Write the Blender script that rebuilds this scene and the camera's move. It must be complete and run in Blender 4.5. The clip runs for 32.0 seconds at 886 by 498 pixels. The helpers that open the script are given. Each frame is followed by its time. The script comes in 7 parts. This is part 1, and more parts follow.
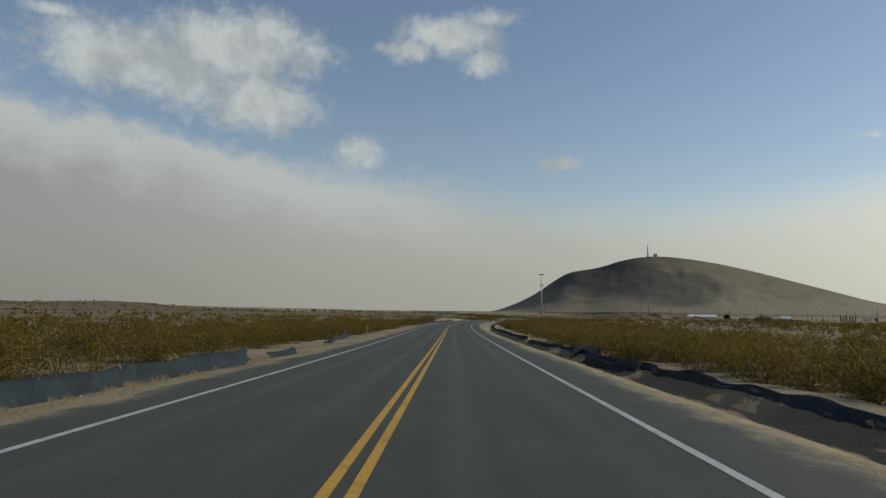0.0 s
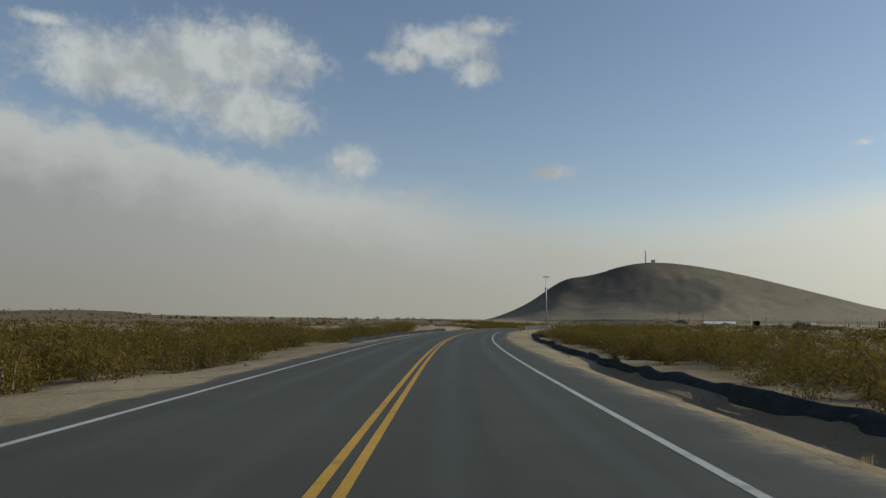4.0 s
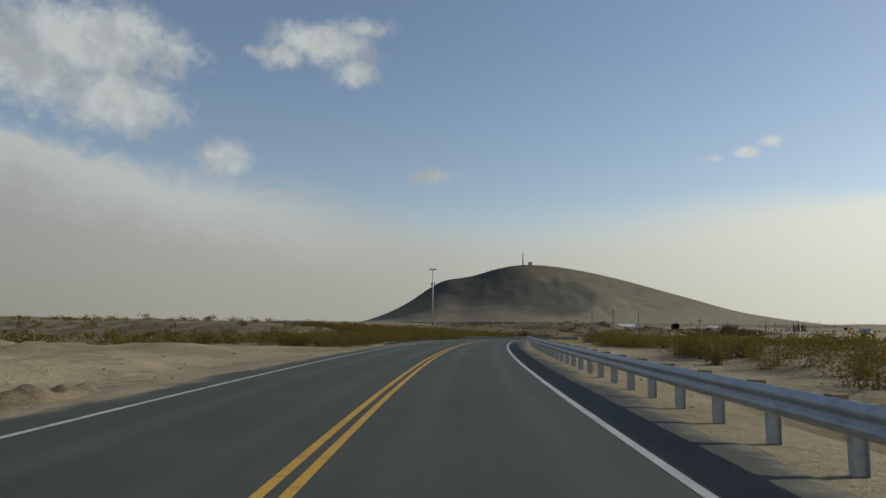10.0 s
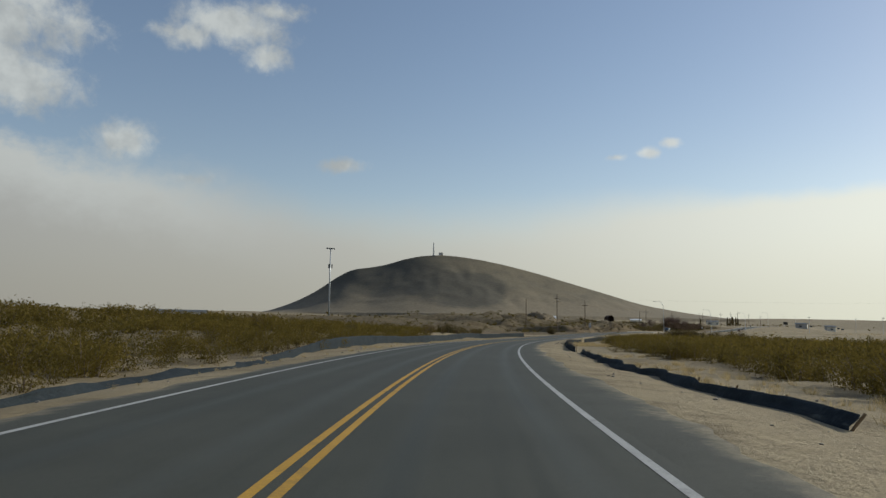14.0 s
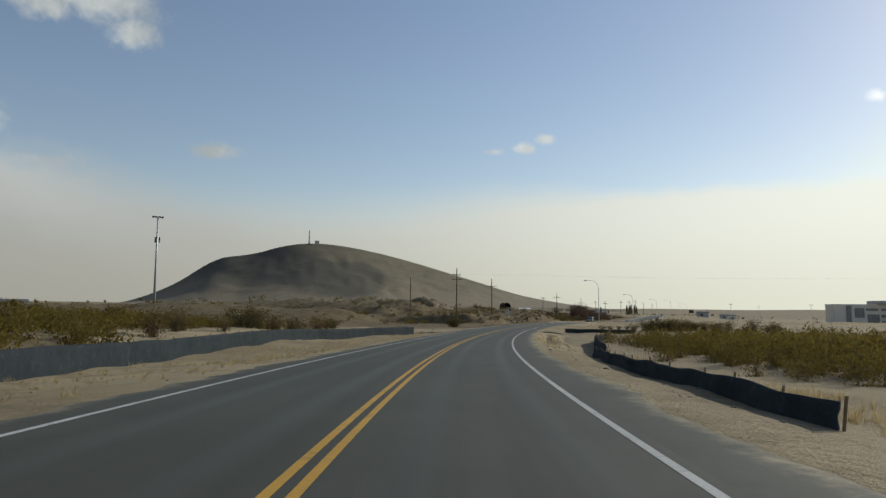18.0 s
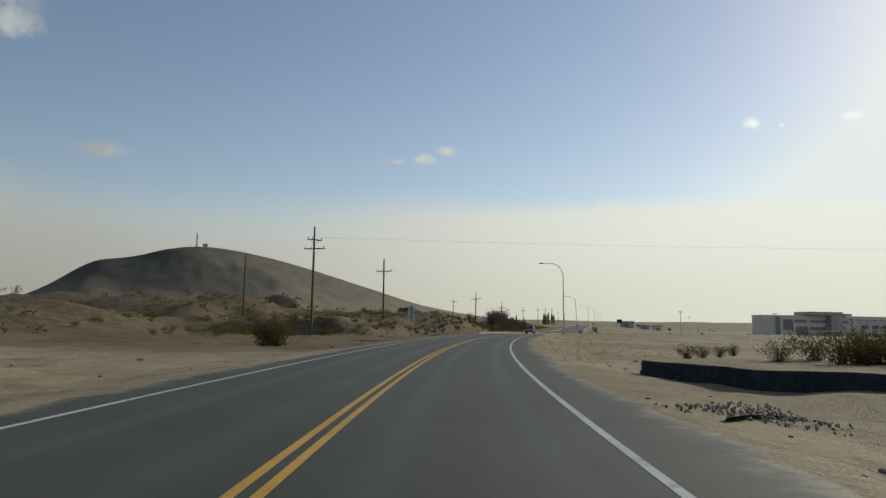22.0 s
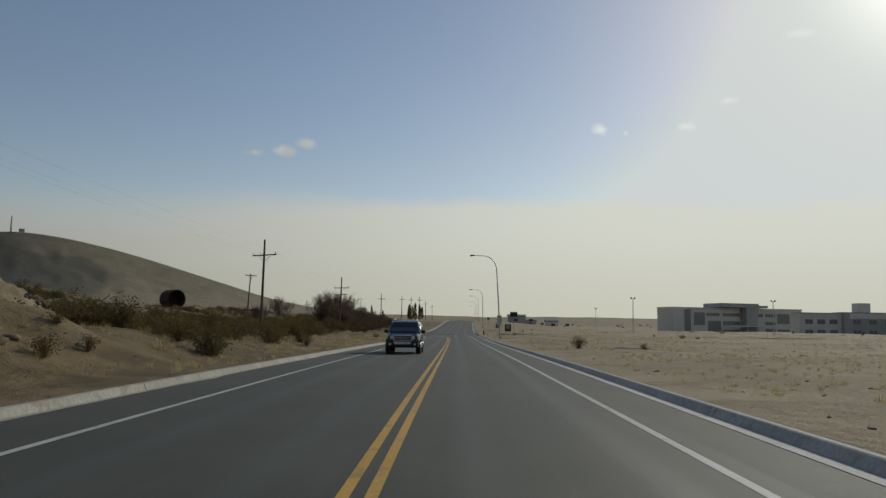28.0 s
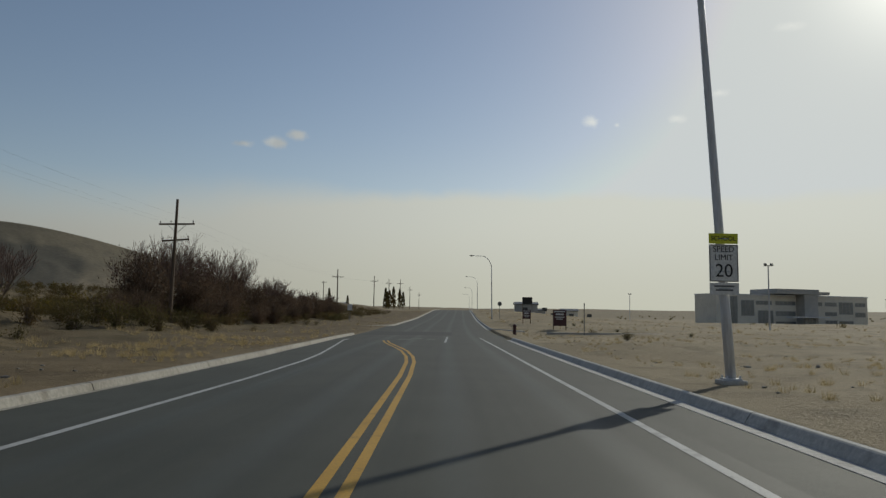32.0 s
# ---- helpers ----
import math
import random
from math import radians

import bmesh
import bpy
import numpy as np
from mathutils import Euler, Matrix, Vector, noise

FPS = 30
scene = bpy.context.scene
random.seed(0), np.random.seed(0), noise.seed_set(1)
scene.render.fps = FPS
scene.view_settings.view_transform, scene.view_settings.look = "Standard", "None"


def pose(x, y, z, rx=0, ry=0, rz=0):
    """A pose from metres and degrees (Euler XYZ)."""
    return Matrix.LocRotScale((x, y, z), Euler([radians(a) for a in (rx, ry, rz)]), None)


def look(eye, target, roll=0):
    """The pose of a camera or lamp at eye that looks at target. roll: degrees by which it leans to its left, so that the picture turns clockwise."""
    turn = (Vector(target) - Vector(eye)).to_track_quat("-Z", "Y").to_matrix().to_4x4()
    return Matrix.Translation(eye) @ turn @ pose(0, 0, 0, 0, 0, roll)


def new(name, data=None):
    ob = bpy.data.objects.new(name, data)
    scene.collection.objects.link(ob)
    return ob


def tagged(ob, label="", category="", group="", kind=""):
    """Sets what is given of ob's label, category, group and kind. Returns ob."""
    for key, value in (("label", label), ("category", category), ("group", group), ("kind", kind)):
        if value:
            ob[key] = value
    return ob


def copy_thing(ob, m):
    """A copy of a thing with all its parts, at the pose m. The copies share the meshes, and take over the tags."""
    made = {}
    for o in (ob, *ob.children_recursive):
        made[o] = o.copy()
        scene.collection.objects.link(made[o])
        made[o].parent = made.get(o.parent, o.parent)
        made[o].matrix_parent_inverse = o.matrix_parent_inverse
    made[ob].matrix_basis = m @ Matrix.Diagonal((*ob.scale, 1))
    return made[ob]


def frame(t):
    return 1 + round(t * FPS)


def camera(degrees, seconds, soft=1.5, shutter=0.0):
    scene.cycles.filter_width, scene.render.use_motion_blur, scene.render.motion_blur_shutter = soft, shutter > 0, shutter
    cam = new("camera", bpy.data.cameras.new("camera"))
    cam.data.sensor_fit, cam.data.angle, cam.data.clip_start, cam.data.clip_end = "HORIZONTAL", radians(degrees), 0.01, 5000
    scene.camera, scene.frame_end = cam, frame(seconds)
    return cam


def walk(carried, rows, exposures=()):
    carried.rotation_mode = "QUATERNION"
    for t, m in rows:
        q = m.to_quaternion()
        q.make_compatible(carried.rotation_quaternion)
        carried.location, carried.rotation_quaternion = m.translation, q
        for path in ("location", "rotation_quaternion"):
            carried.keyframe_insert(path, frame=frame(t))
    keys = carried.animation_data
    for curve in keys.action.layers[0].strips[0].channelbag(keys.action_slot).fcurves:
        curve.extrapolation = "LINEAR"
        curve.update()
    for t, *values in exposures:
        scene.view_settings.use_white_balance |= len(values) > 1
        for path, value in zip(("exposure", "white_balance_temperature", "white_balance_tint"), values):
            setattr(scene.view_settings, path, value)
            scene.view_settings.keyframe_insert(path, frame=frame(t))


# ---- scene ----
cam = camera(62.88, 32.0, soft=1.4)
PATH = [
    (0.0, pose(-0.00, 0.00, 1.320, 95.569, -0.691, -0.000)),
    (0.5, pose(0.11, 10.00, 1.295, 95.656, -0.526, 0.087)),
    (1.0, pose(0.21, 20.00, 1.270, 95.742, -0.405, 0.011)),
    (1.5, pose(0.32, 30.00, 1.250, 95.822, -0.358, -0.113)),
    (2.0, pose(0.46, 40.00, 1.230, 95.904, -0.361, -0.218)),
    (2.5, pose(0.61, 50.00, 1.235, 95.991, -0.327, -0.324)),
    (3.0, pose(0.77, 59.99, 1.240, 96.079, -0.335, -0.404)),
    (3.5, pose(0.97, 69.99, 1.275, 96.156, -0.405, -0.467)),
    (4.0, pose(1.17, 79.99, 1.310, 96.240, -0.429, -0.492)),
    (4.5, pose(1.39, 89.99, 1.375, 96.330, -0.478, -0.570)),
    (5.0, pose(1.64, 99.99, 1.440, 96.424, -0.582, -0.775)),
    (5.5, pose(1.94, 109.98, 1.530, 96.515, -0.729, -1.164)),
    (6.0, pose(2.33, 119.97, 1.620, 96.591, -0.855, -1.776)),
    (6.5, pose(2.84, 129.96, 1.726, 96.679, -0.897, -2.550)),
    (7.0, pose(3.49, 139.94, 1.831, 96.670, -0.701, -3.666)),
    (7.5, pose(4.34, 149.90, 1.946, 96.644, -0.503, -4.769)),
    (8.0, pose(5.38, 159.85, 2.061, 96.610, -0.360, -5.982)),
    (8.5, pose(6.61, 169.77, 2.172, 96.613, -0.521, -7.053)),
    (9.0, pose(8.03, 179.68, 2.282, 96.591, -0.524, -8.146)),
    (9.5, pose(9.65, 189.54, 2.382, 96.533, -0.462, -9.298)),
    (10.0, pose(11.46, 199.38, 2.482, 96.487, -0.418, -10.267)),
    (10.5, pose(13.42, 209.18, 2.572, 96.491, -0.504, -11.070)),
    (11.0, pose(15.54, 218.96, 2.662, 96.459, -0.296, -11.926)),
    (11.5, pose(17.81, 228.70, 2.727, 96.425, -0.158, -12.796)),
    (12.0, pose(20.23, 238.40, 2.791, 96.334, -0.097, -13.687)),
    (12.5, pose(22.80, 248.06, 2.821, 96.150, -0.244, -14.673)),
    (13.0, pose(25.53, 257.68, 2.850, 95.986, -0.229, -15.581)),
    (13.5, pose(28.41, 267.26, 2.855, 95.907, -0.358, -16.533)),
    (14.0, pose(31.43, 276.80, 2.858, 95.874, -0.816, -17.433)),
    (14.5, pose(34.62, 286.28, 2.823, 95.805, -0.759, -18.370)),
    (15.0, pose(37.96, 295.70, 2.787, 95.696, -0.675, -19.408)),
    (15.5, pose(41.48, 305.06, 2.722, 95.589, -0.638, -20.598)),
    (16.0, pose(45.20, 314.34, 2.655, 95.502, -0.664, -21.932)),
    (16.5, pose(49.16, 323.53, 2.565, 95.427, -0.710, -23.338)),
    (17.0, pose(53.34, 332.61, 2.474, 95.332, -0.672, -24.682)),
    (17.5, pose(57.74, 341.60, 2.368, 95.268, -0.486, -25.857)),
    (18.0, pose(62.31, 350.49, 2.263, 95.267, -0.551, -27.005)),
    (18.5, pose(67.07, 359.28, 2.153, 95.289, -0.703, -28.075)),
    (19.0, pose(71.96, 368.01, 2.043, 95.306, -0.770, -29.032)),
    (19.5, pose(76.98, 376.65, 1.948, 95.320, -0.572, -29.993)),
    (20.0, pose(82.13, 385.22, 1.856, 95.449, -0.873, -30.914)),
    (20.5, pose(87.42, 393.72, 1.801, 95.620, -0.711, -31.850)),
    (21.0, pose(92.85, 402.10, 1.749, 95.738, -0.482, -32.834)),
    (21.5, pose(98.45, 410.39, 1.734, 95.993, -0.846, -33.891)),
    (22.0, pose(104.21, 418.56, 1.723, 96.133, -1.004, -35.028)),
    (22.5, pose(110.15, 426.61, 1.753, 96.186, -0.955, -36.155)),
    (23.0, pose(116.23, 434.56, 1.785, 96.283, -0.817, -37.292)),
    (23.5, pose(122.45, 442.39, 1.835, 96.323, -0.862, -38.296)),
    (24.0, pose(128.79, 450.12, 1.886, 96.317, -0.618, -39.147)),
    (24.5, pose(135.24, 457.76, 1.946, 96.350, -0.564, -39.942)),
    (25.0, pose(141.80, 465.30, 2.005, 96.336, -0.678, -40.808)),
    (25.5, pose(148.47, 472.75, 2.055, 96.309, -0.690, -41.760)),
    (26.0, pose(155.24, 480.12, 2.104, 96.180, -0.768, -42.330)),
    (26.5, pose(162.10, 487.40, 2.139, 96.113, -0.921, -43.122)),
    (27.0, pose(169.08, 494.55, 2.170, 96.138, -1.088, -44.287)),
    (27.5, pose(176.22, 501.56, 2.170, 96.154, -1.127, -45.532)),
    (28.0, pose(183.47, 508.45, 2.167, 95.930, -0.796, -46.116)),
    (28.5, pose(190.81, 515.25, 2.137, 95.738, -0.621, -46.684)),
    (29.0, pose(198.20, 521.98, 2.102, 95.554, -0.634, -46.906)),
    (29.5, pose(205.60, 528.71, 2.032, 95.415, -0.627, -46.828)),
    (30.0, pose(212.96, 535.48, 1.960, 95.372, -0.577, -46.490)),
    (30.5, pose(220.27, 542.30, 1.870, 95.391, -0.472, -46.225)),
    (31.0, pose(227.55, 549.16, 1.782, 95.405, -0.544, -46.190)),
    (31.5, pose(234.83, 556.01, 1.717, 95.404, -0.611, -46.390)),
    (32.0, pose(242.12, 562.86, 1.659, 95.308, -0.758, -46.800)),
]
walk(cam, PATH, [(0.0, -0.03, 6500, 5.5), (8.0, -0.05, 6500, 5.5), (12.0, 0.0, 6500, 5.5), (17.0, 0.04, 6500, 5.5), (22.0, -0.10, 6500, 5.5), (26.0, -0.35, 6500, 5.5), (32.0, -0.52, 6500, 5.5)])

# ---- sun, sky ----
SUN_AZ, SUN_EL = 82.0, 24.5          # degrees clockwise from +y, and above the horizon
sun_way = Vector((math.sin(radians(SUN_AZ)) * math.cos(radians(SUN_EL)), math.cos(radians(SUN_AZ)) * math.cos(radians(SUN_EL)), math.sin(radians(SUN_EL))))
sun = new("sun", bpy.data.lights.new("sun", "SUN"))
sun.data.energy, sun.data.angle, sun.data.color = 3.4, radians(0.8), (1.0, 0.945, 0.84)
sun.matrix_world = look(sun_way * 100, (0, 0, 0))


class Nodes:
    """Small helper that adds nodes and links them."""

    def __init__(self, tree):
        self.tree = tree
        tree.nodes.clear()

    def add(self, kind, sets=None, **ins):
        n = self.tree.nodes.new(kind)
        for k, v in (sets or {}).items():
            setattr(n, k, v)
        for k, v in ins.items():
            self.put(n.inputs[int(k[1:]) if k[0] == "i" and k[1:].isdigit() else k.replace("_", " ")], v)
        return n

    def put(self, socket, v):
        if isinstance(v, bpy.types.NodeSocket):
            self.tree.links.new(v, socket)
        elif isinstance(v, bpy.types.Node):
            self.tree.links.new(v.outputs[0], socket)
        else:
            socket.default_value = v

    def math(self, op, a, b=0.0, c=0.0, clamp=False):
        return self.add("ShaderNodeMath", {"operation": op, "use_clamp": clamp}, i0=a, i1=b, i2=c).outputs[0]

    def mix(self, fac, a, b, blend="MIX"):
        n = self.add("ShaderNodeMix", {"data_type": "RGBA", "blend_type": blend})
        self.put(n.inputs[0], fac), self.put(n.inputs[6], a), self.put(n.inputs[7], b)
        return n.outputs[2]

    def span(self, v, a, b, c=0.0, d=1.0, smooth=True):
        n = self.add("ShaderNodeMapRange", {"interpolation_type": "SMOOTHSTEP" if smooth else "LINEAR"})
        for i, x in enumerate((v, a, b, c, d)):
            self.put(n.inputs[i], x)
        return n.outputs[0]

    def noise(self, vec, scale, detail=4.0, rough=0.55, dist=0.0):
        return self.add("ShaderNodeTexNoise", Vector=vec, Scale=scale, Detail=detail, Roughness=rough, Distortion=dist).outputs[0]


def build_sky():
    world = bpy.data.worlds.new("sky")
    scene.world = world
    world.use_nodes = True
    n = Nodes(world.node_tree)
    way = n.add("ShaderNodeTexCoord").outputs["Generated"]
    x, y, z = n.add("ShaderNodeSeparateXYZ", i0=way).outputs
    el = n.math("MULTIPLY", n.math("ARCSINE", z), 57.2958)
    az = n.math("MULTIPLY", n.math("ARCTAN2", x, y), 57.2958)
    air = n.add("ShaderNodeTexSky", {"sky_type": "NISHITA", "sun_disc": False, "sun_elevation": radians(SUN_EL), "sun_rotation": radians(SUN_AZ),
                                     "air_density": 1.1, "dust_density": 0.45, "ozone_density": 1.0})
    blue = n.mix(1.0, air.outputs[0], (0.109, 0.101, 0.103, 1), "MULTIPLY")
    blue = n.mix(1.0, blue, (0.85, 0.88, 0.90, 1), "DARKEN")
    # dust haze over the horizon, grey to the north-west, cream towards the sun
    flat = n.add("ShaderNodeCombineXYZ", i0=n.math("MULTIPLY", az, 0.05), i1=n.math("MULTIPLY", el, 0.22), i2=0.0).outputs[0]
    wave = n.math("MULTIPLY", n.math("SUBTRACT", n.noise(flat, 1.3, 3.0), 0.5), 5.0)
    haze_el = n.math("ADD", el, wave)
    haze_col = n.mix(n.span(az, -36.0, 2.0), (0.285, 0.279, 0.272, 1), (0.40, 0.392, 0.372, 1))
    haze_col = n.mix(n.span(az, -4.0, 66.0), haze_col, (0.87, 0.865, 0.775, 1))
    haze_col = n.mix(1.0, haze_col, n.add("ShaderNodeCombineColor", i0=n.span(el, 0.0, 9.0, 0.90, 1.03), i1=n.span(el, 0.0, 9.0, 0.885, 1.03), i2=n.span(el, 0.0, 9.0, 0.84, 1.04)).outputs[0], "MULTIPLY")
    # upper edge of the dust bank: azimuth and elevation
    edge = [(-60, 19.0), (-45, 17.0), (-32, 15.0), (-28, 14.0), (-21, 13.6), (-17, 12.7), (-12.8, 11.8), (-8, 11.3), (-3.5, 10.6), (0.8, 9.6), (5.2, 8.5),
            (10, 8.0), (16, 7.8), (22, 8.0), (28, 8.8), (32, 9.4), (40, 9.5), (50, 9.6), (60, 9.5), (70, 8.8), (90, 9.0)]
    rim_el = edge[0][1]
    for (a0, e0), (a1, e1) in zip(edge, edge[1:]):
        rim_el = n.math("ADD", rim_el, n.span(az, a0, a1, 0.0, e1 - e0, False))
    flat2 = n.add("ShaderNodeCombineXYZ", i0=az, i1=n.math("MULTIPLY", el, 1.3), i2=0.0).outputs[0]
    puff = n.math("MULTIPLY", n.math("SUBTRACT", n.noise(flat2, 0.32, 6.0, 0.6), 0.5), n.span(az, 12.0, -14.0, 1.0, 4.6))
    puff = n.math("ADD", puff, n.math("MULTIPLY", n.math("SUBTRACT", n.noise(flat2, 0.11, 3.0, 0.5), 0.5), n.span(az, 30.0, 5.0, 0.4, 1.8)))
    under = n.math("SUBTRACT", n.math("ADD", rim_el, puff), el)
    soft = n.math("MULTIPLY", n.span(az, 46.0, 22.0, 0.22, 1.0), n.span(az, 2.0, -14.0, 1.0, 0.38))
    haze = n.span(under, n.math("MULTIPLY", soft, -2.6), n.math("MULTIPLY", soft, 2.8))
    rim = n.math("MULTIPLY", n.span(under, 6.0, 0.6), n.span(az, 10.0, -8.0))
    haze_col = n.mix(n.math("MULTIPLY", rim, 0.85), haze_col, (0.52, 0.53, 0.52, 1))
    col = n.mix(n.math("MULTIPLY", haze, n.span(el, 0.0, 9.0, 0.97, 0.92)), blue, haze_col)
    # glow round the sun
    sd = n.add("ShaderNodeVectorMath", {"operation": "DOT_PRODUCT"}, i0=way, i1=tuple(sun_way)).outputs["Value"]
    glow = n.math("POWER", n.math("MAXIMUM", sd, 0.0), 42.0)
    core = n.math("POWER", n.math("MAXIMUM", sd, 0.0), 260.0)
    col = n.mix(n.math("MULTIPLY", glow, 0.75), col, (0.98, 0.98, 0.94, 1))
    col = n.mix(1.0, col, n.mix(core, (0, 0, 0, 1), (0.9, 0.86, 0.76, 1)), "ADD")
    # clouds: centre azimuth, elevation, half width, half height, weight
    clouds = [(-24.0, 18.4, 7.4, 2.7, 1.3), (-16.6, 20.2, 7.0, 2.7, 1.35), (-14.9, 16.3, 5.0, 2.5, 1.3), (-20.0, 17.4, 5.0, 2.3, 1.1), (-29.5, 20.8, 3.4, 0.8, 0.85),
              (-7.1, 12.9, 2.8, 1.5, 1.2), (-2.0, 10.5, 3.2, 0.9, 0.85),
              (0.4, 21.9, 4.4, 1.7, 1.25), (-2.8, 20.9, 3.2, 1.2, 1.1), (3.6, 23.2, 3.4, 1.1, 1.0), (3.2, 19.9, 2.0, 1.5, 1.1), (9.2, 12.2, 2.4, 0.75, 1.1)]
    clouds += [(30.9, 12.9, 1.3, 0.4, 0.9), (33.4, 13.1, 1.1, 0.6, 1.05), (35.1, 13.8, 0.9, 0.55, 1.1), (58.4, 15.1, 0.95, 0.6, 1.0), (64.9, 15.0, 0.8, 0.45, 1.1),
              (60.4, 14.8, 0.5, 0.4, 0.7), (67.9, 16.6, 1.2, 0.45, 0.8), (73.0, 20.6, 1.4, 0.45, 0.9), (-42.0, 17.0, 10.0, 5.0, 1.1), (-50.0, 24.0, 8.0, 3.5, 1.0)]
    spot = n.add("ShaderNodeCombineXYZ", i0=az, i1=el, i2=0.0).outputs[0]
    mask = None
    for a, e, w, h, k in clouds:
        off = n.add("ShaderNodeVectorMath", {"operation": "SUBTRACT"}, i0=spot, i1=(a, e, 0)).outputs[0]
        off = n.add("ShaderNodeVectorMath", {"operation": "MULTIPLY"}, i0=off, i1=(1 / w, 1 / h, 0)).outputs[0]
        r = n.add("ShaderNodeVectorMath", {"operation": "LENGTH"}, i0=off).outputs["Value"]
        m = n.math("SUBTRACT", k, r)
        mask = m if mask is None else n.math("SMOOTH_MAX", mask, m, 0.2)
    fluff = n.noise(spot, 0.42, 7.0, 0.62, 0.4)
    fine = n.noise(spot, 1.7, 5.0, 0.6)
    body = n.math("ADD", mask, n.math("MULTIPLY", n.math("SUBTRACT", fluff, 0.5), 1.45))
    body = n.math("ADD", body, n.math("MULTIPLY", n.math("SUBTRACT", fine, 0.5), 0.55))
    cover = n.span(body, 0.02, 0.95)
    shade = n.mix(n.span(n.noise(spot, 0.3, 4.0), 0.35, 0.65), (0.39, 0.405, 0.41, 1), (0.56, 0.575, 0.57, 1))
    shade = n.mix(n.span(az, 25.0, 50.0), shade, (1.05, 1.05, 1.02, 1))
    col = n.mix(n.math("MULTIPLY", cover, n.span(el, 8.5, 12.0, 0.1, 0.88)), col, shade)
    ground = n.span(el, -0.5, -3.0)
    col = n.mix(ground, col, (0.25, 0.21, 0.16, 1))
    back = n.add("ShaderNodeBackground", Color=col, Strength=1.0)
    n.tree.links.new(back.outputs[0], n.add("ShaderNodeOutputWorld").inputs[0])


build_sky()

# ---- materials ----
MATS = {}


def material(name, colors, scale=1.0, fine=12.0, rough=0.85, metal=0.0, bump=0.2, bump_size=0.02, coords="world", island=0.0, spread=0.0, stretch=(1, 1, 1), spec=0.35, glow_through=0.0):
    """A surface of two or three colours: broad patches, fine grain, relief. coords: world metres or the object's own."""
    if name in MATS:
        return MATS[name]
    m = bpy.data.materials.new(name)
    m.use_nodes = True
    n = Nodes(m.node_tree)
    if coords == "world":
        vec = n.add("ShaderNodeNewGeometry").outputs["Position"]
    else:
        vec = n.add("ShaderNodeTexCoord").outputs["Object"]
    if stretch != (1, 1, 1):
        vec = n.add("ShaderNodeVectorMath", {"operation": "MULTIPLY"}, i0=vec, i1=stretch).outputs[0]
    a, b = colors[0], colors[1]
    c = colors[2] if len(colors) > 2 else None
    broad = n.noise(vec, scale, 5.0, 0.6)
    grain = n.noise(vec, fine, 6.0, 0.65)
    col = n.mix(n.span(broad, 0.32, 0.68), (*a, 1), (*b, 1))
    if c:
        col = n.mix(n.math("MULTIPLY", n.span(n.noise(vec, scale * 3.7, 4.0), 0.52, 0.7), 0.8), col, (*c, 1))
    val = n.span(grain, 0.25, 0.75, 0.72, 1.28, False)
    if island:
        val = n.math("MULTIPLY", val, n.span(n.add("ShaderNodeNewGeometry").outputs["Random Per Island"], 0.0, 1.0, 1 - island, 1 + island, False))
    if spread:
        val = n.math("MULTIPLY", val, n.span(n.add("ShaderNodeObjectInfo").outputs["Random"], 0.0, 1.0, 1 - spread, 1 + spread, False))
    grey = n.add("ShaderNodeCombineColor", i0=val, i1=val, i2=val).outputs[0]
    col = n.mix(1.0, col, grey, "MULTIPLY")
    p = n.add("ShaderNodeBsdfPrincipled", Base_Color=col, Metallic=metal, Specular_IOR_Level=spec)
    n.put(p.inputs["Roughness"], n.span(grain, 0.2, 0.8, max(0.0, rough - 0.1), min(1.0, rough + 0.1), False))
    if bump:
        bm_ = n.add("ShaderNodeBump", Strength=bump, Distance=bump_size, Height=n.math("ADD", grain, n.math("MULTIPLY", broad, 0.5)))
        n.put(p.inputs["Normal"], bm_.outputs[0])
    out = p.outputs[0]
    if glow_through:
        thin = n.add("ShaderNodeBsdfTranslucent", Color=col)
        out = n.add("ShaderNodeMixShader", i0=glow_through, i1=p.outputs[0], i2=thin.outputs[0]).outputs[0]
    n.tree.links.new(out, n.add("ShaderNodeOutputMaterial").inputs[0])
    MATS[name] = m
    return m




